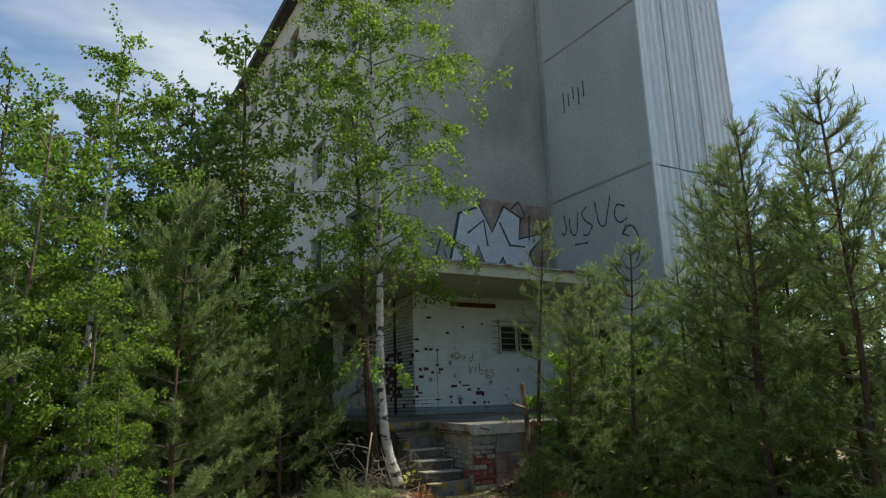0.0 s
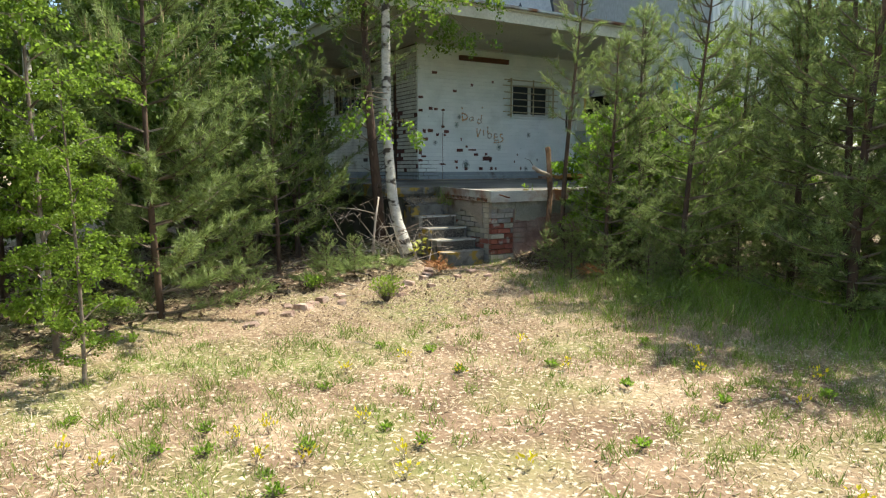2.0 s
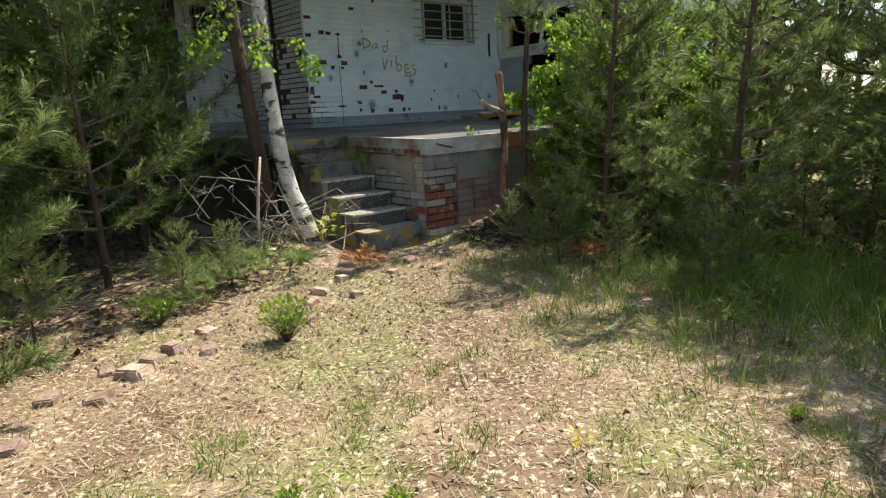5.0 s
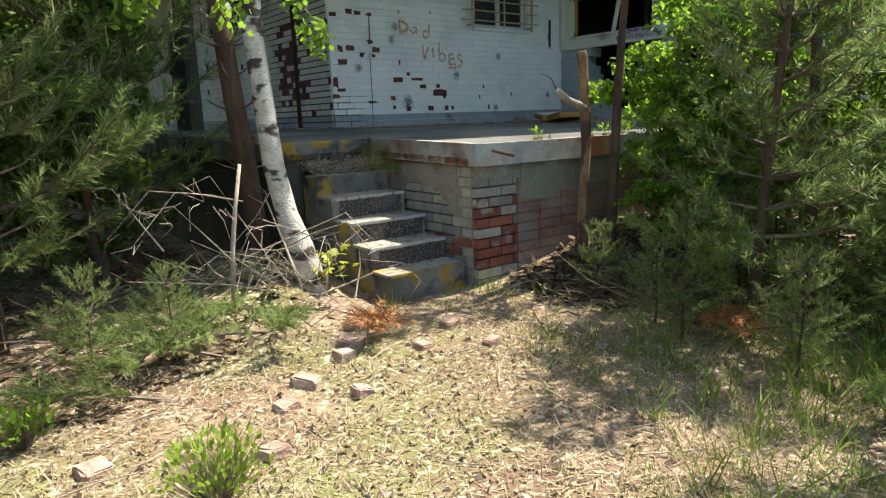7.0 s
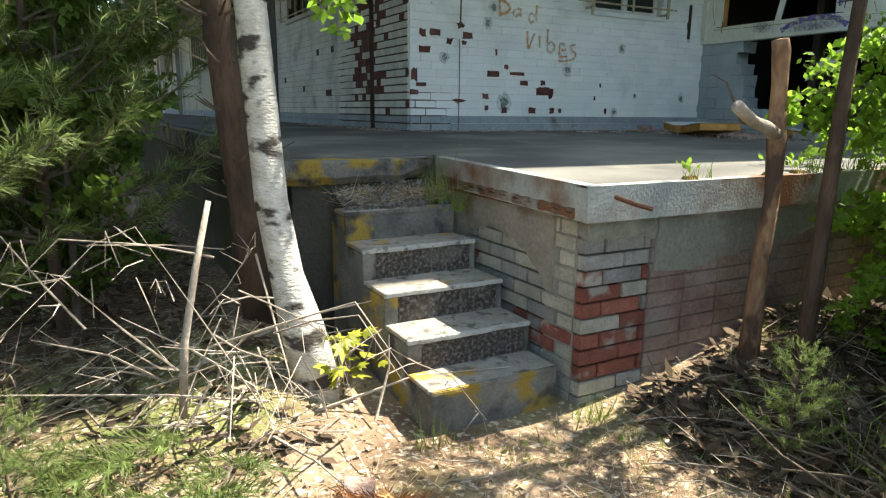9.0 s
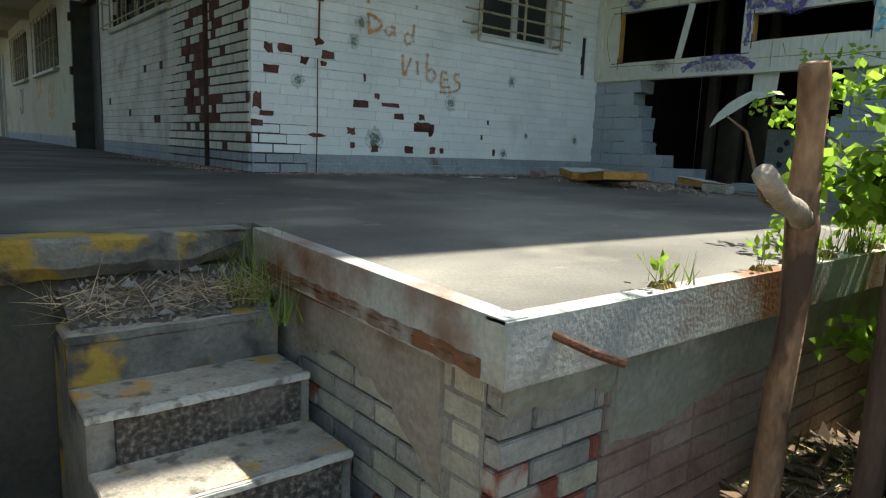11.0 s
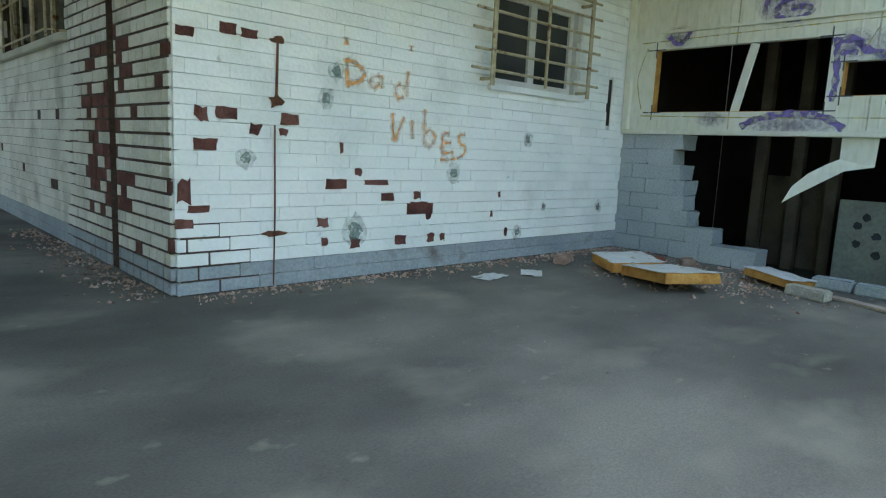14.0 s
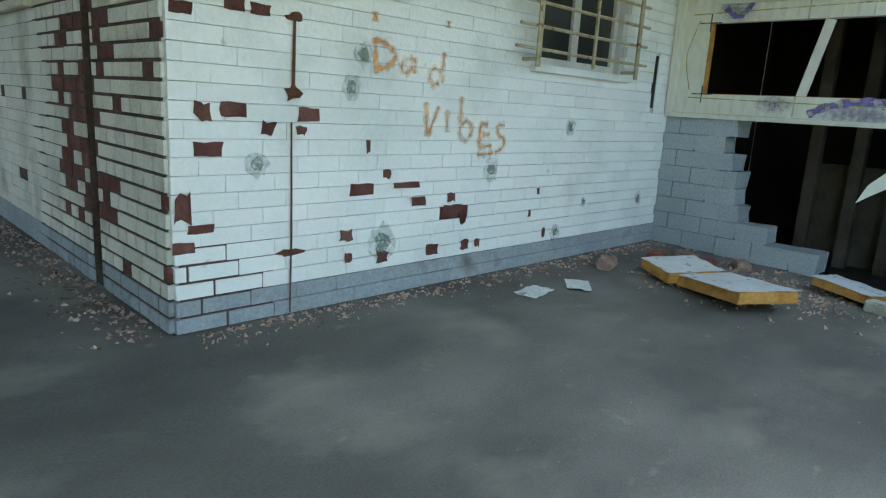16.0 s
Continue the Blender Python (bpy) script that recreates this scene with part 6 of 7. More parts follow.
    # low growth under the pines on the bank
    for src, x, y, rz, s in ((p3, -0.2, -5.7, 10, 0.30), (p3, 0.0, -6.2, 100, 0.34), (p3, -0.45, -6.7, 200, 0.30), (p3, 0.7, -5.5, 280, 0.36), (p3, 0.1, -7.4, 330, 0.36), (p3, -0.75, -7.3, 60, 0.28), (p3, 0.5, -4.95, 150, 0.3), (p3, 1.2, -7.2, 240, 0.4), (p3, -3.35, -4.25, 20, 0.22), (p3, -3.75, -4.3, 120, 0.25),
                             (p3, -4.8, -4.4, 220, 0.3), (p3, -0.95, -5.6, 15, 0.22), (p3, -1.1, -6.5, 95, 0.24), (p3, -0.75, -5.0, 165, 0.2), (p3, -1.3, -7.3, 245, 0.25), (b4, -0.15, -5.4, 30, 0.35), (b4, 0.9, -6.1, 130, 0.5), (b4, 2.3, -4.55, 60, 0.8), (b4, 3.1, -4.6, 160, 0.85), (b4, 3.8, -4.5, 260, 0.8)):
        copy_thing(src, at(x, y, rz, s))
    # wood around and behind, so that the clearing is closed
    rng = random.Random(77)
    for _ in range(46):
        a, r = rng.uniform(0, 6.28), rng.uniform(13, 38)
        x, y = -5 + r * math.cos(a), -9 + r * math.sin(a)
        if x > -2.6 and y > -5.0:
            continue
        if -9.5 < x < -2 and y < -8 and y > -24:
            continue
        copy_thing(rng.choice((b1, b3, b5, b1)), at(x, y, rng.uniform(0, 360), rng.uniform(1.0, 1.6)))


DARKLEAF = material("deep_green_leaf", [(0.085, 0.145, 0.024), (0.14, 0.21, 0.036)], 2, 0.5, bump=0, island=0.35, translucent=0.35)
plant_trees()


def stump():
    s = thing("broken_stump", "peeled broken trunk with a snapped side limb at the dock front", "tree stump")
    so = Soup()
    x, y = -0.17, -4.42
    so.tube([(x - 0.07, y, -0.1), (x - 0.06, y, 0.3), (x - 0.035, y + 0.01, 0.6), (x - 0.02, y, 0.9), (x - 0.035, y, 1.17), (x - 0.03, y + 0.01, 1.22), (x - 0.06, y, 1.42), (x - 0.075, y, 1.57), (x - 0.09, y, 1.615)], [0.062, 0.047, 0.040, 0.037, 0.046, 0.043, 0.036, 0.042, 0.038], 10)
    so.make("trunk", PEELED, s, "orange-brown peeling bark", True)
    so = Soup()
    so.tube([(x - 0.03, y, 1.18), (x - 0.14, y - 0.02, 1.225), (x - 0.25, y - 0.03, 1.25), (x - 0.39, y - 0.04, 1.32)], [0.036, 0.030, 0.027, 0.029], 9)
    so.make("limb", DEADWOOD, s, "snapped pale limb", True)
    so = Soup()
    so.tube([(x - 0.1, y, 1.2), (x - 0.3, y, 1.25), (x - 0.42, y, 1.42), (x - 0.52, y, 1.45)], [0.008, 0.006, 0.004, 0.002], 5)
    so.make("twig", TWIG, s)


PEELED = material("peeling_pine_bark", [(0.16, 0.085, 0.05), (0.36, 0.22, 0.13)], 10, 0.9, bump=0.8, fine=40, stretch=(1, 1, 0.5), stain=(0.09, 0.055, 0.04), stain_scale=8, stain_at=(0.52, 0.6))
stump()


def brush():
    """Dead branches leaning at the birch, cut pine boughs, twigs on the ground."""
    rng = random.Random(9)
    b = thing("dead_branches", "pile of bleached dead branches leaning by the birch", "branches")
    so = Soup()
    for k in range(22):
        x, y = -2.66 + rng.gauss(0, 0.30), -3.50 + rng.gauss(0, 0.22)
        up = rng.uniform(0, 0.7)
        p = Vector((x + 0.22 * up, y + 0.25 * up, ground_h(x, y) - 0.01 + up))
        d = Vector((rng.uniform(-1.0, 0.5), rng.uniform(-0.9, 0.1), rng.uniform(-0.55, 0.6) if up > 0.2 else rng.uniform(0.1, 0.8))).normalized()
        L = rng.uniform(0.35, 1.15)
        sag = rand_dir(rng) * 0.10
        pts = [p, p + d * L * 0.35 + sag * 0.7, p + d * L * 0.7 + sag, p + d * L + sag * 0.4 + Vector((0, 0, -0.28 * L))]
        r = rng.uniform(0.003, 0.0065)
        so.tube(pts, [r, r * 0.8, r * 0.55, 0.0012], 5)
        for q in range(5):
            s0 = pts[1].lerp(pts[3], rng.random())
            m = s0 + (d + rand_dir(rng) * 1.2).normalized() * rng.uniform(0.06, 0.16)
            so.tube([s0, m, m + (rand_dir(rng) + Vector((0, 0, -0.3))) * rng.uniform(0.05, 0.14)], [0.003, 0.002, 0.0008], 3)
    so.make("twig_tangle", DEADWOOD, b)
    so = Soup()
    so.tube([(-2.80, -3.66, 0.02), (-2.77, -3.62, 0.32), (-2.70, -3.56, 0.62), (-2.62, -3.50, 0.90)], [0.018, 0.017, 0.015, 0.012], 7)
    so.make("branch", DEADWOOD, b, "thick bleached branch", True)
    # boughs lying on the ground
    for k, (x, y, a, L, col) in enumerate(((-2.62, -3.75, 215, 0.8, NEEDLE), (-2.95, -3.85, 190, 0.9, NEEDLE), (-3.2, -3.95, 230, 0.8, NEEDLE), (-2.75, -4.1, 200, 0.9, NEEDLE), (-3.1, -4.35, 150, 0.8, NEEDLE), (-2.6, -3.9, 250, 0.7, NEEDLE), (-0.9, -7.6, 190, 1.1, NEEDLE), (-0.6, -7.2, 160, 0.9, NEEDLE), (-2.15, -4.45, 230, 0.4, DEADNEEDLE), (-0.7, -5.7, 240, 0.6, DEADNEEDLE), (-0.3, -6.9, 220, 1.0, NEEDLE), (-3.5, -4.6, 170, 0.7, NEEDLE))):
        t = thing("cut_bough", "cut pine bough lying on the ground" if col is NEEDLE else "dried orange-brown pine bough on the ground", "branch", "cut boughs")
        w, g = Soup(), Soup()
        out = Vector((math.cos(radians(a)), math.sin(radians(a)), 0))
        sd0 = Vector((-out.y, out.x, 0))
        w.tube([Vector((0, 0, 0.02)), out * L * 0.5 + Vector((0, 0, 0.14)), out * L + Vector((0, 0, 0.10))], [0.012, 0.008, 0.003], 5)
        for m in range(34):
            s = rng.uniform(0.15, 1)
            p = out * L * s + Vector((0, 0, 0.02 + 0.14 * math.sin(2.2 * s)))
            d = (out * 0.6 + sd0 * rng.uniform(-1, 1) + Vector((0, 0, rng.uniform(0.0, 0.6)))).normalized()
            sl = rng.uniform(0.1, 0.28) * (1.2 - s * 0.5)
            w.blade(p, d, d.orthogonal().normalized(), sl, 0.003)
            e = d.orthogonal().normalized()
            for q in range(34):
                bb = rng.uniform(0, 6.28)
                nd = (d * 0.7 + (e * math.cos(bb) + d.cross(e) * math.sin(bb)) * 0.7).normalized()
                g.blade(p + d * sl * q / 34, nd, nd.cross(d).normalized(), rng.uniform(0.045, 0.07), 0.003)
        w.make("wood", TWIG, t)
        g.make("foliage", col, t)
        t.matrix_basis = at(x, y)
    # twigs
    so = Soup()
    for k in range(560):
        if k % 3 == 0:
            x, y = rng.gauss(-0.3, 0.7), rng.gauss(-4.9, 0.4)
        elif k % 3 == 1:
            x, y = rng.uniform(-4.6, 1.5), rng.uniform(-8.5, -4.4)
        else:
            x, y = rng.gauss(-2.9, 0.9), rng.gauss(-3.2, 0.6)
        if x > XC - 0.05 and y > YF - 0.05 or -1.95 < x < XC and y > -4.15:
            continue
        a, L = rng.uniform(0, 6.28), rng.uniform(0.08, 0.38)
        p = Vector((x, y, ground_h(x, y) + 0.008))
        e = p + Vector((math.cos(a), math.sin(a), 0)) * L
        e.z = ground_h(e.x, e.y) + rng.uniform(0.01, 0.08)
        so.tube([p, p.lerp(e, 0.5) + rand_dir(rng) * 0.02, e], [0.0035, 0.0028, 0.001], 4)
    tagged(so.make("fallen_twigs", DEADWOOD), "pale fallen twigs scattered over the ground", "twigs", kind="stuff")


DEADNEEDLE = material("dead_orange_needles", [(0.30, 0.13, 0.05), (0.42, 0.21, 0.09)], 3, 0.8, bump=0, island=0.3)
brush()


def clear_of_dock(x, y):
    return not (x > XC - 0.04 and y > YF - 0.03) and not (-1.92 < x < XC and y > -4.10) and not (x > XW and y > YS)


def path_mask(x, y):
    """1 on the trodden strip towards the stairs, 0 off it."""
    cx = -2.0 - 0.42 * (-4.3 - y) - 0.025 * (-4.3 - y) ** 2 if y < -4.3 else -1.6
    return math.exp(-((x - cx) / (0.55 + 0.12 * max(0, -4.3 - y))) ** 2)


def ground_cover():
    rng = random.Random(4)
    # litter
    so = Soup()
    for _ in range(40000):
        x, y = rng.uniform(-9, 3), rng.uniform(-13.5, -2.6)
        if rng.random() < 0.55:
            x, y = rng.gauss(-2.9, 1.4), rng.gauss(-6.0, 1.3)
        if not clear_of_dock(x, y):
            continue
        d = Vector((rng.uniform(-1, 1), rng.uniform(-1, 1), rng.uniform(-0.1, 0.5))).normalized()
        l = rng.uniform(0.007, 0.026) if rng.random() < 0.9 else rng.uniform(0.026, 0.05)
        if x > -0.9 and y > -6.8 and rng.random() < 0.75:
            continue
        so.leaf(Vector((x, y, ground_h(x, y) + 0.004)), d, d.cross(Vector((rng.uniform(-0.3, 0.3), rng.uniform(-0.3, 0.3), 1))).normalized(), l, l * rng.uniform(0.12, 0.28))
    tagged(so.make("leaf_litter", LITTER), "dry brown leaf litter over the sandy ground", "leaf litter", kind="stuff")
    # dark needle and leaf mould under the trees
    so = Soup()
    for k in range(26000):
        if k % 2:
            x, y = rng.uniform(-1.1, 4.5), rng.uniform(-11, -4.23)
            if k % 6 == 1:
                x, y = rng.uniform(-1.0, 1.6), rng.uniform(-5.6, -4.22)
            if x < -0.35 - 0.6 * (y > -5.3) + 0.5 * noise.noise(Vector((y * 1.1, 2, 0))) - 0.12 * (y + 7) * (y < -7) * -1:
                continue
        else:
            x, y = rng.uniform(-9, -2.3), rng.uniform(-6.5, 3)
            if y < -4.15 - 0.42 * (x + 2.6) * -1 + 0.4 * noise.noise(Vector((x * 1.2, 5, 0))) - 0.0:
                continue
        if not clear_of_dock(x, y):
            continue
        d = Vector((rng.uniform(-1, 1), rng.uniform(-1, 1), rng.uniform(-0.1, 0.3))).normalized()
        l = rng.uniform(0.05, 0.13)
        so.leaf(Vector((x, y, ground_h(x, y) + 0.006)), d, d.cross(Vector((rng.uniform(-0.3, 0.3), rng.uniform(-0.3, 0.3), 1))).normalized(), l, l * rng.uniform(0.12, 0.3))
    tagged(so.make("leaf_mould", MOULD), "dark brown needle and leaf mould under the trees", "leaf litter", kind="stuff")
    # straw lying flat over the clearing
    so = Soup()
    for k in range(85000):
        x, y = rng.uniform(-8.5, 0.6), rng.uniform(-13.3, -4.2)
        if k % 3 == 0:
            x, y = rng.gauss(-3.0, 1.5), rng.gauss(-6.6, 1.4)
        if not clear_of_dock(x, y) or rng.random() < 0.6 * path_mask(x, y):
            continue
        d = Vector((rng.uniform(-1, 1), rng.uniform(-1, 1), rng.uniform(-0.05, 0.3))).normalized()
        so.blade(Vector((x, y, ground_h(x, y) + 0.003)), d, d.cross(Vector((rng.uniform(-0.4, 0.4), rng.uniform(-0.4, 0.4), 1))).normalized(), rng.uniform(0.03, 0.12), rng.uniform(0.0015, 0.004))
    tagged(so.make("straw", DRYGRASS), "pale flattened straw over the clearing", "straw", kind="stuff")
    # grass: green tufts and dry straw
    for nm, mat, n, lab, hh in (("green_grass", GRASS, 15000, "sparse fresh green grass tufts in the clearing", 0.09), ("dry_grass", DRYGRASS, 6500, "pale dry grass stalks in the clearing", 0.10)):
        so = Soup()
        for _ in range(n):
            x, y = rng.uniform(-9, 2.5), rng.uniform(-13.3, -4.2)
            if not clear_of_dock(x, y):
                continue
            pm = path_mask(x, y)
            right = max(0.0, min(1.0, (x + 3.4 - 0.30 * (y + 12) * -1) / 2.5))
            lush = noise.noise(Vector((x * 0.9, y * 0.9, 11)))
            if rng.random() < 0.75 * pm or (y > -6.5 and x < -2.0 and rng.random() < 0.7):
                continue
            if nm == "green_grass" and lush < 0.02 and rng.random() < 0.65:
                continue
            tall = hh * (0.55 + 1.5 * max(0, math.exp(-((x + 0.9) / 1.1) ** 2 - ((y + 8.0) / 1.8) ** 2)) * 1.6 + 0.5 * max(0, lush))
            p = Vector((x, y, ground_h(x, y) - 0.005))
            for q in range(rng.randint(5, 11)):
                flat = 0.9 if nm == "dry_grass" else 0.45
                d = Vector((rng.gauss(0, flat), rng.gauss(0, flat), 0.9)).normalized()
                b = p + Vector((rng.gauss(0, 0.03), rng.gauss(0, 0.03), 0))
                so.blade(b, d, d.cross(rand_dir(rng)).normalized(), tall * rng.uniform(0.5, 1.4), rng.uniform(0.0015, 0.003))
        tagged(so.make(nm, mat), lab, "grass", kind="stuff")
    # distinct low tufts scattered over the clearing
    so = Soup()
    for _ in range(520):
        x, y = rng.uniform(-7.5, -1.0), rng.uniform(-11.5, -6.6)
        if rng.random() < 0.5 * path_mask(x, y):
            continue
        r, hh = rng.uniform(0.03, 0.10), rng.uniform(0.04, 0.11)
        for q in range(int(30 * r / 0.06)):
            d = Vector((rng.gauss(0, 0.5), rng.gauss(0, 0.5), 0.9)).normalized()
            bx, by = x + rng.gauss(0, r * 0.6), y + rng.gauss(0, r * 0.6)
            so.blade(Vector((bx, by, ground_h(bx, by) - 0.005)), d, d.cross(rand_dir(rng)).normalized(), hh * rng.uniform(0.5, 1.3), rng.uniform(0.002, 0.0045))
    tagged(so.make("grass_tufts", GRASS), "small bright green grass tufts over the clearing", "grass", kind="stuff")
    # tall grass on the right bank
    so = Soup()
    for _ in range(720):
        x, y = rng.gauss(-0.6, 0.65), rng.gauss(-8.0, 1.1)
        p = Vector((x, y, ground_h(x, y) - 0.01))
        for q in range(9):
            d = Vector((rng.gauss(0, 0.35), rng.gauss(0, 0.35), 1)).normalized()
            sd = d.cross(rand_dir(rng)).normalized()
            L, b = rng.uniform(0.16, 0.42), p + Vector((rng.gauss(0, 0.04), rng.gauss(0, 0.04), 0))
            m = b + d * L * 0.6
            e = m + (d + Vector((d.x * 2, d.y * 2, -0.5))).normalized() * L * 0.4
            w = rng.uniform(0.002, 0.0035)
            so.add((b - sd * w, b + sd * w, m + sd * w * 0.8, m - sd * w * 0.8, e), ((0, 1, 2, 3), (3, 2, 4)))
    tagged(so.make("tall_grass", GRASS), "tall fresh grass along the bank", "grass", kind="stuff")
    # grass by the dock edge and stairs
    so = Soup()
    for cx, cy, cz, n, L0 in ((XC - 0.05, -2.92, 0.74, 60, 0.34), (XC - 0.06, -3.15, 0.72, 30, 0.2), (0.55, YF + 0.03, 0.97, 40, 0.13), (1.0, YF + 0.04, 0.97, 70, 0.2), (-0.4, YF + 0.05, 0.97, 20, 0.1), (-1.9, -4.15, -0.13, 40, 0.15), (-1.1, -4.3, -0.1, 30, 0.15)):
        for _ in range(n):
            p = Vector((cx + rng.gauss(0, 0.05), cy + rng.gauss(0, 0.03), cz))
            d = Vector((rng.gauss(0, 0.3), rng.gauss(0, 0.3) - 0.1, 1)).normalized()
            so.blade(p, d, d.cross(rand_dir(rng)).normalized(), L0 * rng.uniform(0.4, 1.3), 0.003)
    tagged(so.make("edge_grass", GRASS), "grass tufts growing from the dock joints", "grass", kind="stuff")


MOULD = material("dark_leaf_mould", [(0.055, 0.036, 0.022), (0.12, 0.08, 0.05)], 5, 0.9, bump=0, island=0.5)
ground_cover()


def lobed_leaf(soup, p, d, side, size):
    """A five-lobed maple leaf, slightly cupped."""
    up = d.cross(side)
    rim = ((0, 0), (-0.30, 0.05), (-0.55, 0.28), (-0.28, 0.34), (-0.42, 0.72), (-0.15, 0.58), (0, 1.0), (0.15, 0.58), (0.42, 0.72), (0.28, 0.34), (0.55, 0.28), (0.30, 0.05))
    vs = [p + side * a * size + d * b * size + up * size * 0.18 * (abs(a) + 0.3 * b) for a, b in rim] + [p + d * size * 0.36]
    soup.add(vs, [(i, (i + 1) % 12, 12) for i in range(12)])


def herb(name, label, x, y, z, n, L, w, mat, seed, upright=0.9, category="plant"):
    """A low plant: a rosette or bunch of broad leaves on short stems."""
    rng = random.Random(seed)
    t = thing(name, label, category, "herbs")
    g, s = Soup(), Soup()
    for k in range(n):
        d = Vector((rng.gauss(0, 0.6), rng.gauss(0, 0.6), upright)).normalized()
        b = d * L * rng.uniform(0.35, 1.0)
        s.blade(Vector((0, 0, 0)), d, d.orthogonal().normalized(), L, 0.002)
        ld = (d + rand_dir(rng) * 0.5).normalized()
        l = w * rng.uniform(1.6, 2.6)
        if name == "maple_seedling":
            ld = Vector((d.x * 1.6 + rng.gauss(0, 0.3), d.y * 1.6 + rng.gauss(0, 0.3), rng.uniform(-0.5, 0.25))).normalized()
            lobed_leaf(g, b, ld, ld.cross(Vector((rng.gauss(0, 0.3), rng.gauss(0, 0.3), 1))).normalized(), w * rng.uniform(1.2, 2.2))
        else:
            g.leaf(b, ld, ld.cross(rand_dir(rng)).normalized(), l, w * 0.5)
    s.make("stem", TWIG, t)
    g.make("leaves", mat, t)
    t.location = (x, y, z)


def small_plants():
    herb("conifer_seedling", "bright green conifer seedling on the trodden ground", -3.62, -5.72, ground_h(-3.62, -5.72), 520, 0.29, 0.017, LIME, 1, 1.35)
    herb("conifer_seedling", "small green seedling at the edge of the boughs", -4.1, -4.75, ground_h(-4.1, -4.75), 200, 0.2, 0.02, BUSHLEAF, 2, 1.3)
    herb("maple_seedling", "yellow-green maple seedling beside the stairs", -2.08, -3.62, ground_h(-2.08, -3.62), 26, 0.36, 0.05, YELLOWLEAF, 3, 1.9)
    herb("maple_seedling", "bright green maple seedling in the grass", -0.35, -7.35, ground_h(-0.35, -7.35), 34, 0.4, 0.055, BUSHLEAF, 4, 1.5)
    herb("maple_seedling", "bright green leafy seedling under the pines", 0.2, -6.1, ground_h(0.2, -6.1), 24, 0.3, 0.055, BUSHLEAF, 5, 1.5)
    for k, (x, y) in enumerate(((-0.45, YF + 0.05), (0.15, YF + 0.04), (0.4, YF + 0.05), (0.75, YF + 0.05), (1.3, YF + 0.05))):
        herb("dock_weed", "light green weed growing from the dock edge joint", x, y, floor_z(y) - 0.005, 14, 0.11, 0.022, BUSHLEAF, 10 + k, 1.4)
        so = Soup()
        for q in range(14):
            so.tube([(x + 0.03 * math.cos(q), y + 0.02 * math.sin(q * 2), floor_z(y)), (x + 0.03 * math.cos(q), y + 0.02 * math.sin(q * 2), floor_z(y) + 0.02)], [0.016, 0.004], 5)
        tagged(so.make("moss_cushion", MOSS), "brown moss cushion on the dock edge", "moss", "moss cushions")
    rng = random.Random(6)
    for k in range(30):
        x, y = ((-6.0 + rng.gauss(0, 0.5), -9.2 + rng.gauss(0, 0.5)) if k < 10 else (rng.uniform(-6.5, -2.0), rng.uniform(-11, -7.5)))
        herb("yellow_flower", "low yellow-flowering herb in the grass", x, y, ground_h(x, y), 16, 0.10, 0.014, FLOWER, 30 + k, 1.6, "flower")
        herb("clover_patch", "green leafy herb in the grass", x + rng.gauss(0, 0.4), y + rng.gauss(0, 0.4), ground_h(x, y), 90, 0.06, 0.011, BUSHLEAF, 60 + k, 0.8)
    # branch hanging over the dock edge from the sapling
    def brush_tangle(x, y, seed):
        q = random.Random(seed)
        b = thing("brush_tangle", "dark tangle of dead twigs under the pines", "branches", "twig tangles")
        so = Soup()
        for _ in range(45):
            p = Vector((q.gauss(0, 0.3), q.gauss(0, 0.25), q.uniform(0, 0.12)))
            a, L = q.uniform(0, 6.28), q.uniform(0.2, 0.7)
            e = p + Vector((math.cos(a) * L, math.sin(a) * L, q.uniform(-0.05, 0.3)))
            so.tube([p, p.lerp(e, 0.5) + rand_dir(q) * 0.05, e], [0.006, 0.004, 0.0015], 4)
        tagged(so.make("tangle", TWIG, b), kind="stuff")
        b.matrix_basis = at(x, y)
    for k, (x, y) in enumerate(((-0.5, -5.2), (0.1, -5.1), (-0.1, -5.9), (0.5, -6.4), (-0.4, -6.3), (0.0, -7.0), (0.8, -5.6), (-3.5, -3.0), (-4.6, -3.9), (0.6, -7.3))):
        brush_tangle(x, y, k)
    for k, (x, y) in enumerate(((-2.35, -3.5), (-2.6, -3.35), (-2.45, -3.75))):
        q = random.Random(80 + k)
        b = thing("dead_bough", "bleached bare twigs piled against the birch foot", "branches", "dead boughs")
        so = Soup()
        for _ in range(9):
            p = Vector((q.gauss(0, 0.22), q.gauss(0, 0.15), 0.0))
            e = p + Vector((q.gauss(-0.1, 0.4), q.gauss(-0.1, 0.3), q.uniform(0.05, 0.4)))
            so.tube([p, p.lerp(e, 0.5) + rand_dir(q) * 0.06, e], [0.008, 0.005, 0.002], 4)
        tagged(so.make("brushwood", DEADWOOD, b), kind="stuff")
        b.matrix_basis = at(x, y)
    t = thing("overhanging_twig", "leafy birch twig reaching over the dock edge", "branch")
    w, g = Soup(), Soup()
    for pts in (((2.6, -4.5, 1.1), (2.4, -4.0, 1.55), (2.1, -3.55, 1.72), (1.8, -3.22, 1.66)), ((2.6, -4.5, 1.1), (2.5, -3.9, 1.3), (2.2, -3.4, 1.42)), ((2.6, -4.5, 1.2), (2.7, -4.0, 1.9), (2.6, -3.5, 2.05), (2.4, -3.25, 2.0)), ((2.9, -4.5, 0.9), (2.8, -3.9, 1.15), (2.6, -3.5, 1.2)), ((1.3, -4.4, 0.9), (1.1, -4.0, 1.45), (0.95, -3.75, 1.6))):
        pts = [Vector(p) for p in pts]
        w.tube(pts, [0.006, 0.004, 0.003, 0.001][:len(pts)], 5)
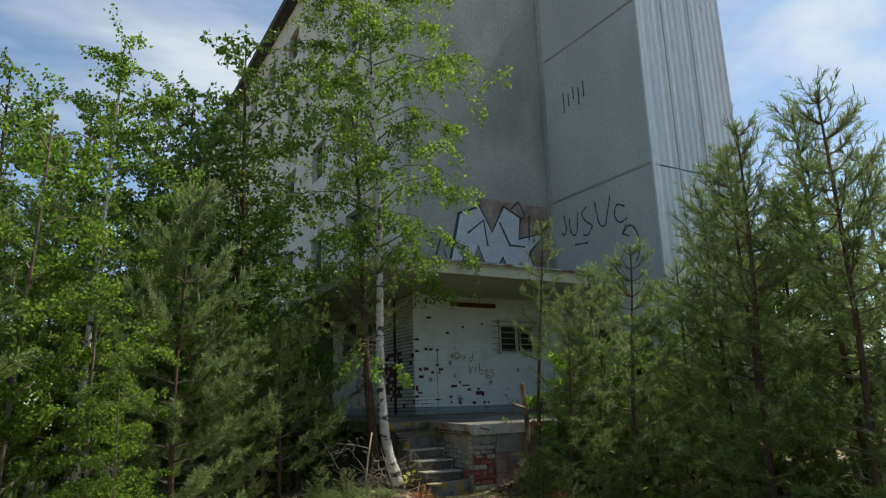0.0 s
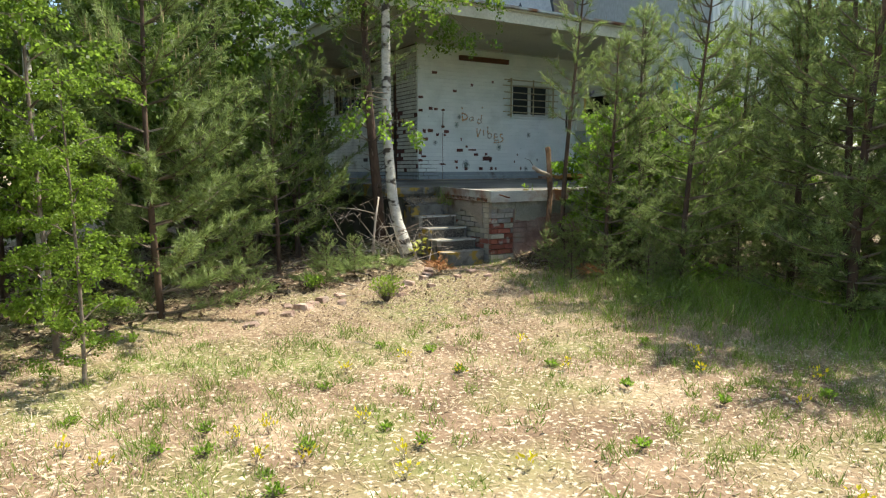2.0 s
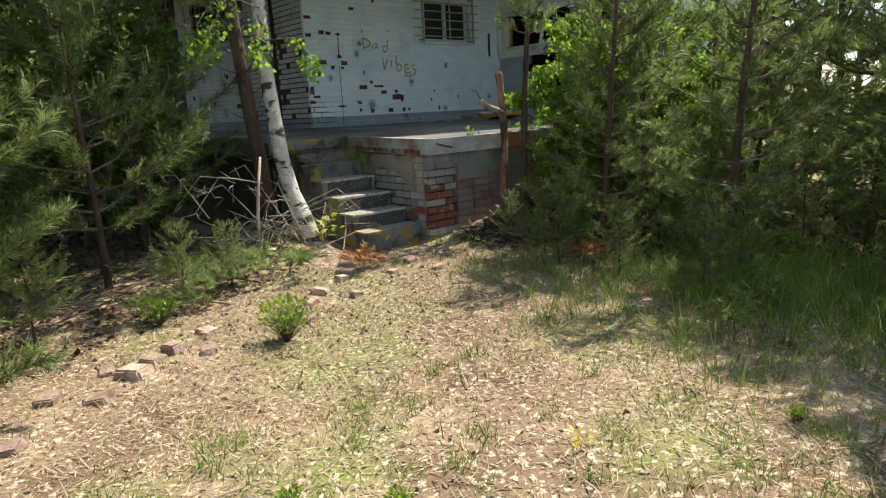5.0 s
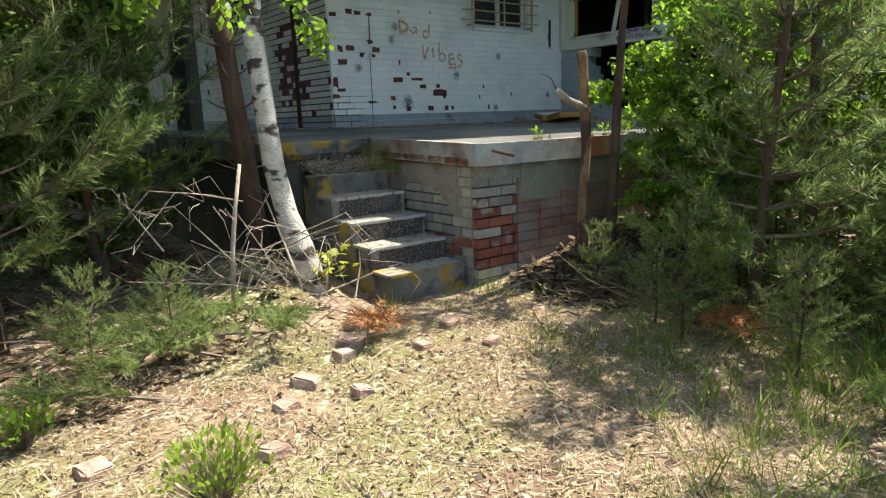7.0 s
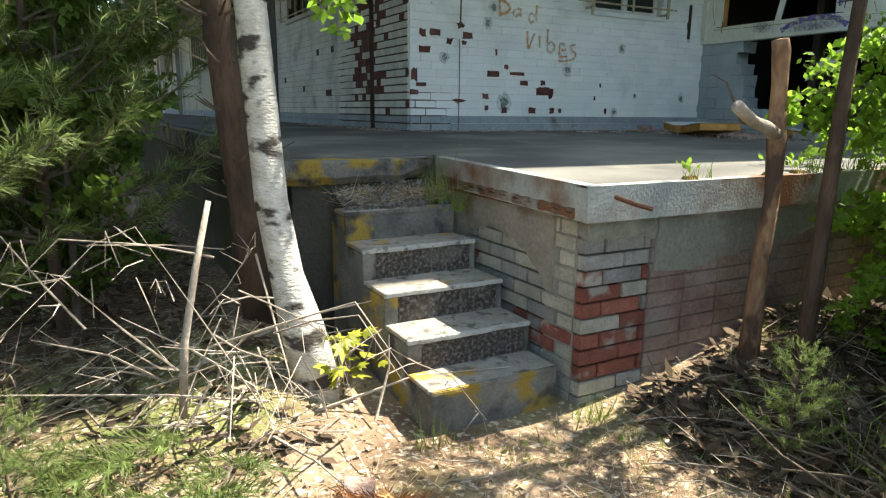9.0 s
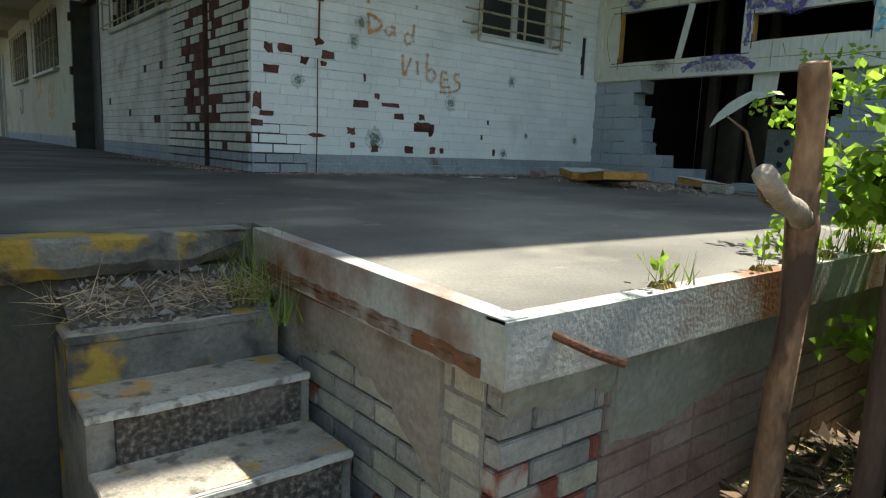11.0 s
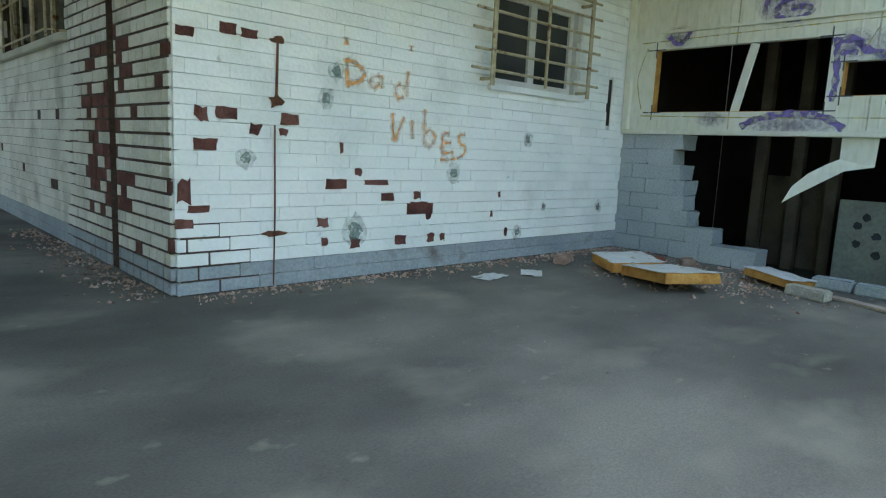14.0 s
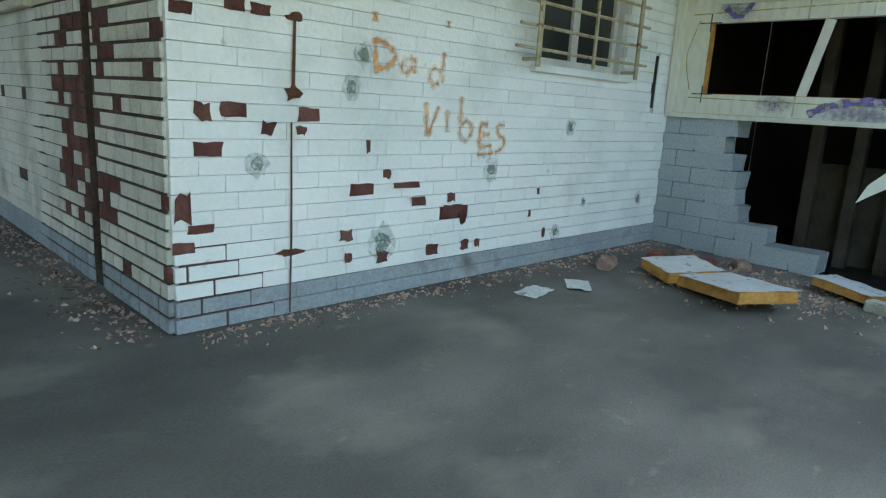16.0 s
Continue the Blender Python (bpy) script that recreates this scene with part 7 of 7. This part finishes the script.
        for _ in range(110):
            i = rng.randrange(len(pts) - 1)
            p = pts[i].lerp(pts[i + 1], rng.random()) + rand_dir(rng) * 0.07
            d = (rand_dir(rng) + Vector((0, 0, -0.3))).normalized()
            g.leaf(p, d, d.cross(rand_dir(rng)).normalized(), rng.uniform(0.035, 0.065), 0.017)
    w.make("twig", TWIG, t)
    g.make("leaves", BUSHLEAF, t)
    t = thing("hanging_birch_twig", "leafy drooping birch twigs beside the birch trunk", "branch")
    w, g = Soup(), Soup()
    for pts in (((-2.36, -3.30, 2.15), (-2.6, -3.7, 2.15), (-2.75, -4.0, 1.95), (-2.85, -4.2, 1.75)), ((-2.36, -3.30, 2.3), (-2.9, -3.8, 2.3), (-3.2, -4.1, 2.0), (-3.35, -4.3, 1.8)), ((-2.36, -3.30, 2.0), (-2.2, -3.6, 2.0), (-2.15, -3.75, 1.85), (-2.12, -3.8, 1.7)), ((-2.36, -3.30, 2.4), (-2.8, -3.4, 2.4), (-3.1, -3.6, 2.1), (-3.25, -3.7, 1.8))):
        pts = [Vector(p) for p in pts]
        w.tube(pts, [0.008, 0.006, 0.004, 0.0015], 5)
        for _ in range(95):
            i = rng.choice((1, 2, 2))
            p = pts[i].lerp(pts[i + 1], rng.random()) + rand_dir(rng) * 0.09 + Vector((0, 0, -0.05))
            d = (rand_dir(rng) + Vector((0, 0, -0.6))).normalized()
            g.leaf(p, d, d.cross(rand_dir(rng)).normalized(), rng.uniform(0.04, 0.07), 0.019)
    w.make("twig", TWIG, t)
    g.make("leaves", BUSHLEAF, t)
    # stones and brick pieces on the bank
    def stone(x, y, r, seed, mat, label):
        q = random.Random(seed)
        s = thing("stone", label, "stone", "stones on the ground")
        bm = bmesh.new()
        box(bm, -r * q.uniform(0.8, 1.3), r * q.uniform(0.8, 1.2), -r * 0.8, r * q.uniform(0.6, 0.9), -r * 0.45, r * q.uniform(0.35, 0.6), r * 0.12)
        for v in bm.verts:
            v.co += Vector((q.uniform(-1, 1), q.uniform(-1, 1), q.uniform(-1, 1))) * r * 0.05 + Vector((v.co.z * q.uniform(-0.05, 0.05), 0, 0))
            v.co.x *= 1 - 0.25 * (v.co.z > 0) * q.random()
        part("body", bm, mat, s)
        s.matrix_basis = pose(x, y, ground_h(x, y) + r * 0.2, q.uniform(-10, 10), q.uniform(-10, 10), q.uniform(0, 360))
    for k, (x, y, r) in enumerate(((-4.5, -5.55, 0.09), (-4.35, -5.4, 0.07), (-4.6, -5.35, 0.06), (-4.2, -5.3, 0.07), (-4.75, -5.8, 0.08), (-4.95, -5.6, 0.06), (-4.05, -5.5, 0.06), (-3.1, -5.1, 0.06), (-2.9, -4.9, 0.07), (-2.6, -4.75, 0.06), (-2.45, -4.6, 0.08), (-2.75, -5.2, 0.05), (-2.2, -4.95, 0.05), (-1.85, -4.75, 0.06), (-2.3, -4.35, 0.07), (-3.3, -5.45, 0.06), (-1.9, -5.2, 0.05), (-5.2, -6.1, 0.06), (-3.9, -5.1, 0.07))):
        stone(x, y, r, k, ROCK, "angular pinkish rubble stone on the bank")
    so = Soup()
    for _ in range(1500):
        x, y = rng.gauss(-3.4, 1.0), rng.gauss(-5.3, 0.8)
        if not clear_of_dock(x, y):
            continue
        r = rng.uniform(0.006, 0.022)
        p = [Vector((x, y, ground_h(x, y))) + Vector((rng.uniform(-1, 1) * r * 1.4, rng.uniform(-1, 1) * r * 1.4, -0.002)) for _ in range(3)] + [Vector((x, y, ground_h(x, y) + r * 1.2))]
        so.add(p, ((0, 1, 3), (1, 2, 3), (2, 0, 3)))
    tagged(so.make("gravel", ROCK), "small stones and brick chips on the bank", "gravel", kind="stuff")


LIME = material("lime_green_needles", [(0.20, 0.30, 0.04), (0.30, 0.40, 0.06)], 3, 0.5, bump=0, island=0.3, translucent=0.4)
MOSS = material("brown_moss", [(0.16, 0.11, 0.03), (0.26, 0.19, 0.06)], 20, 0.95, bump=0.5)
small_plants()
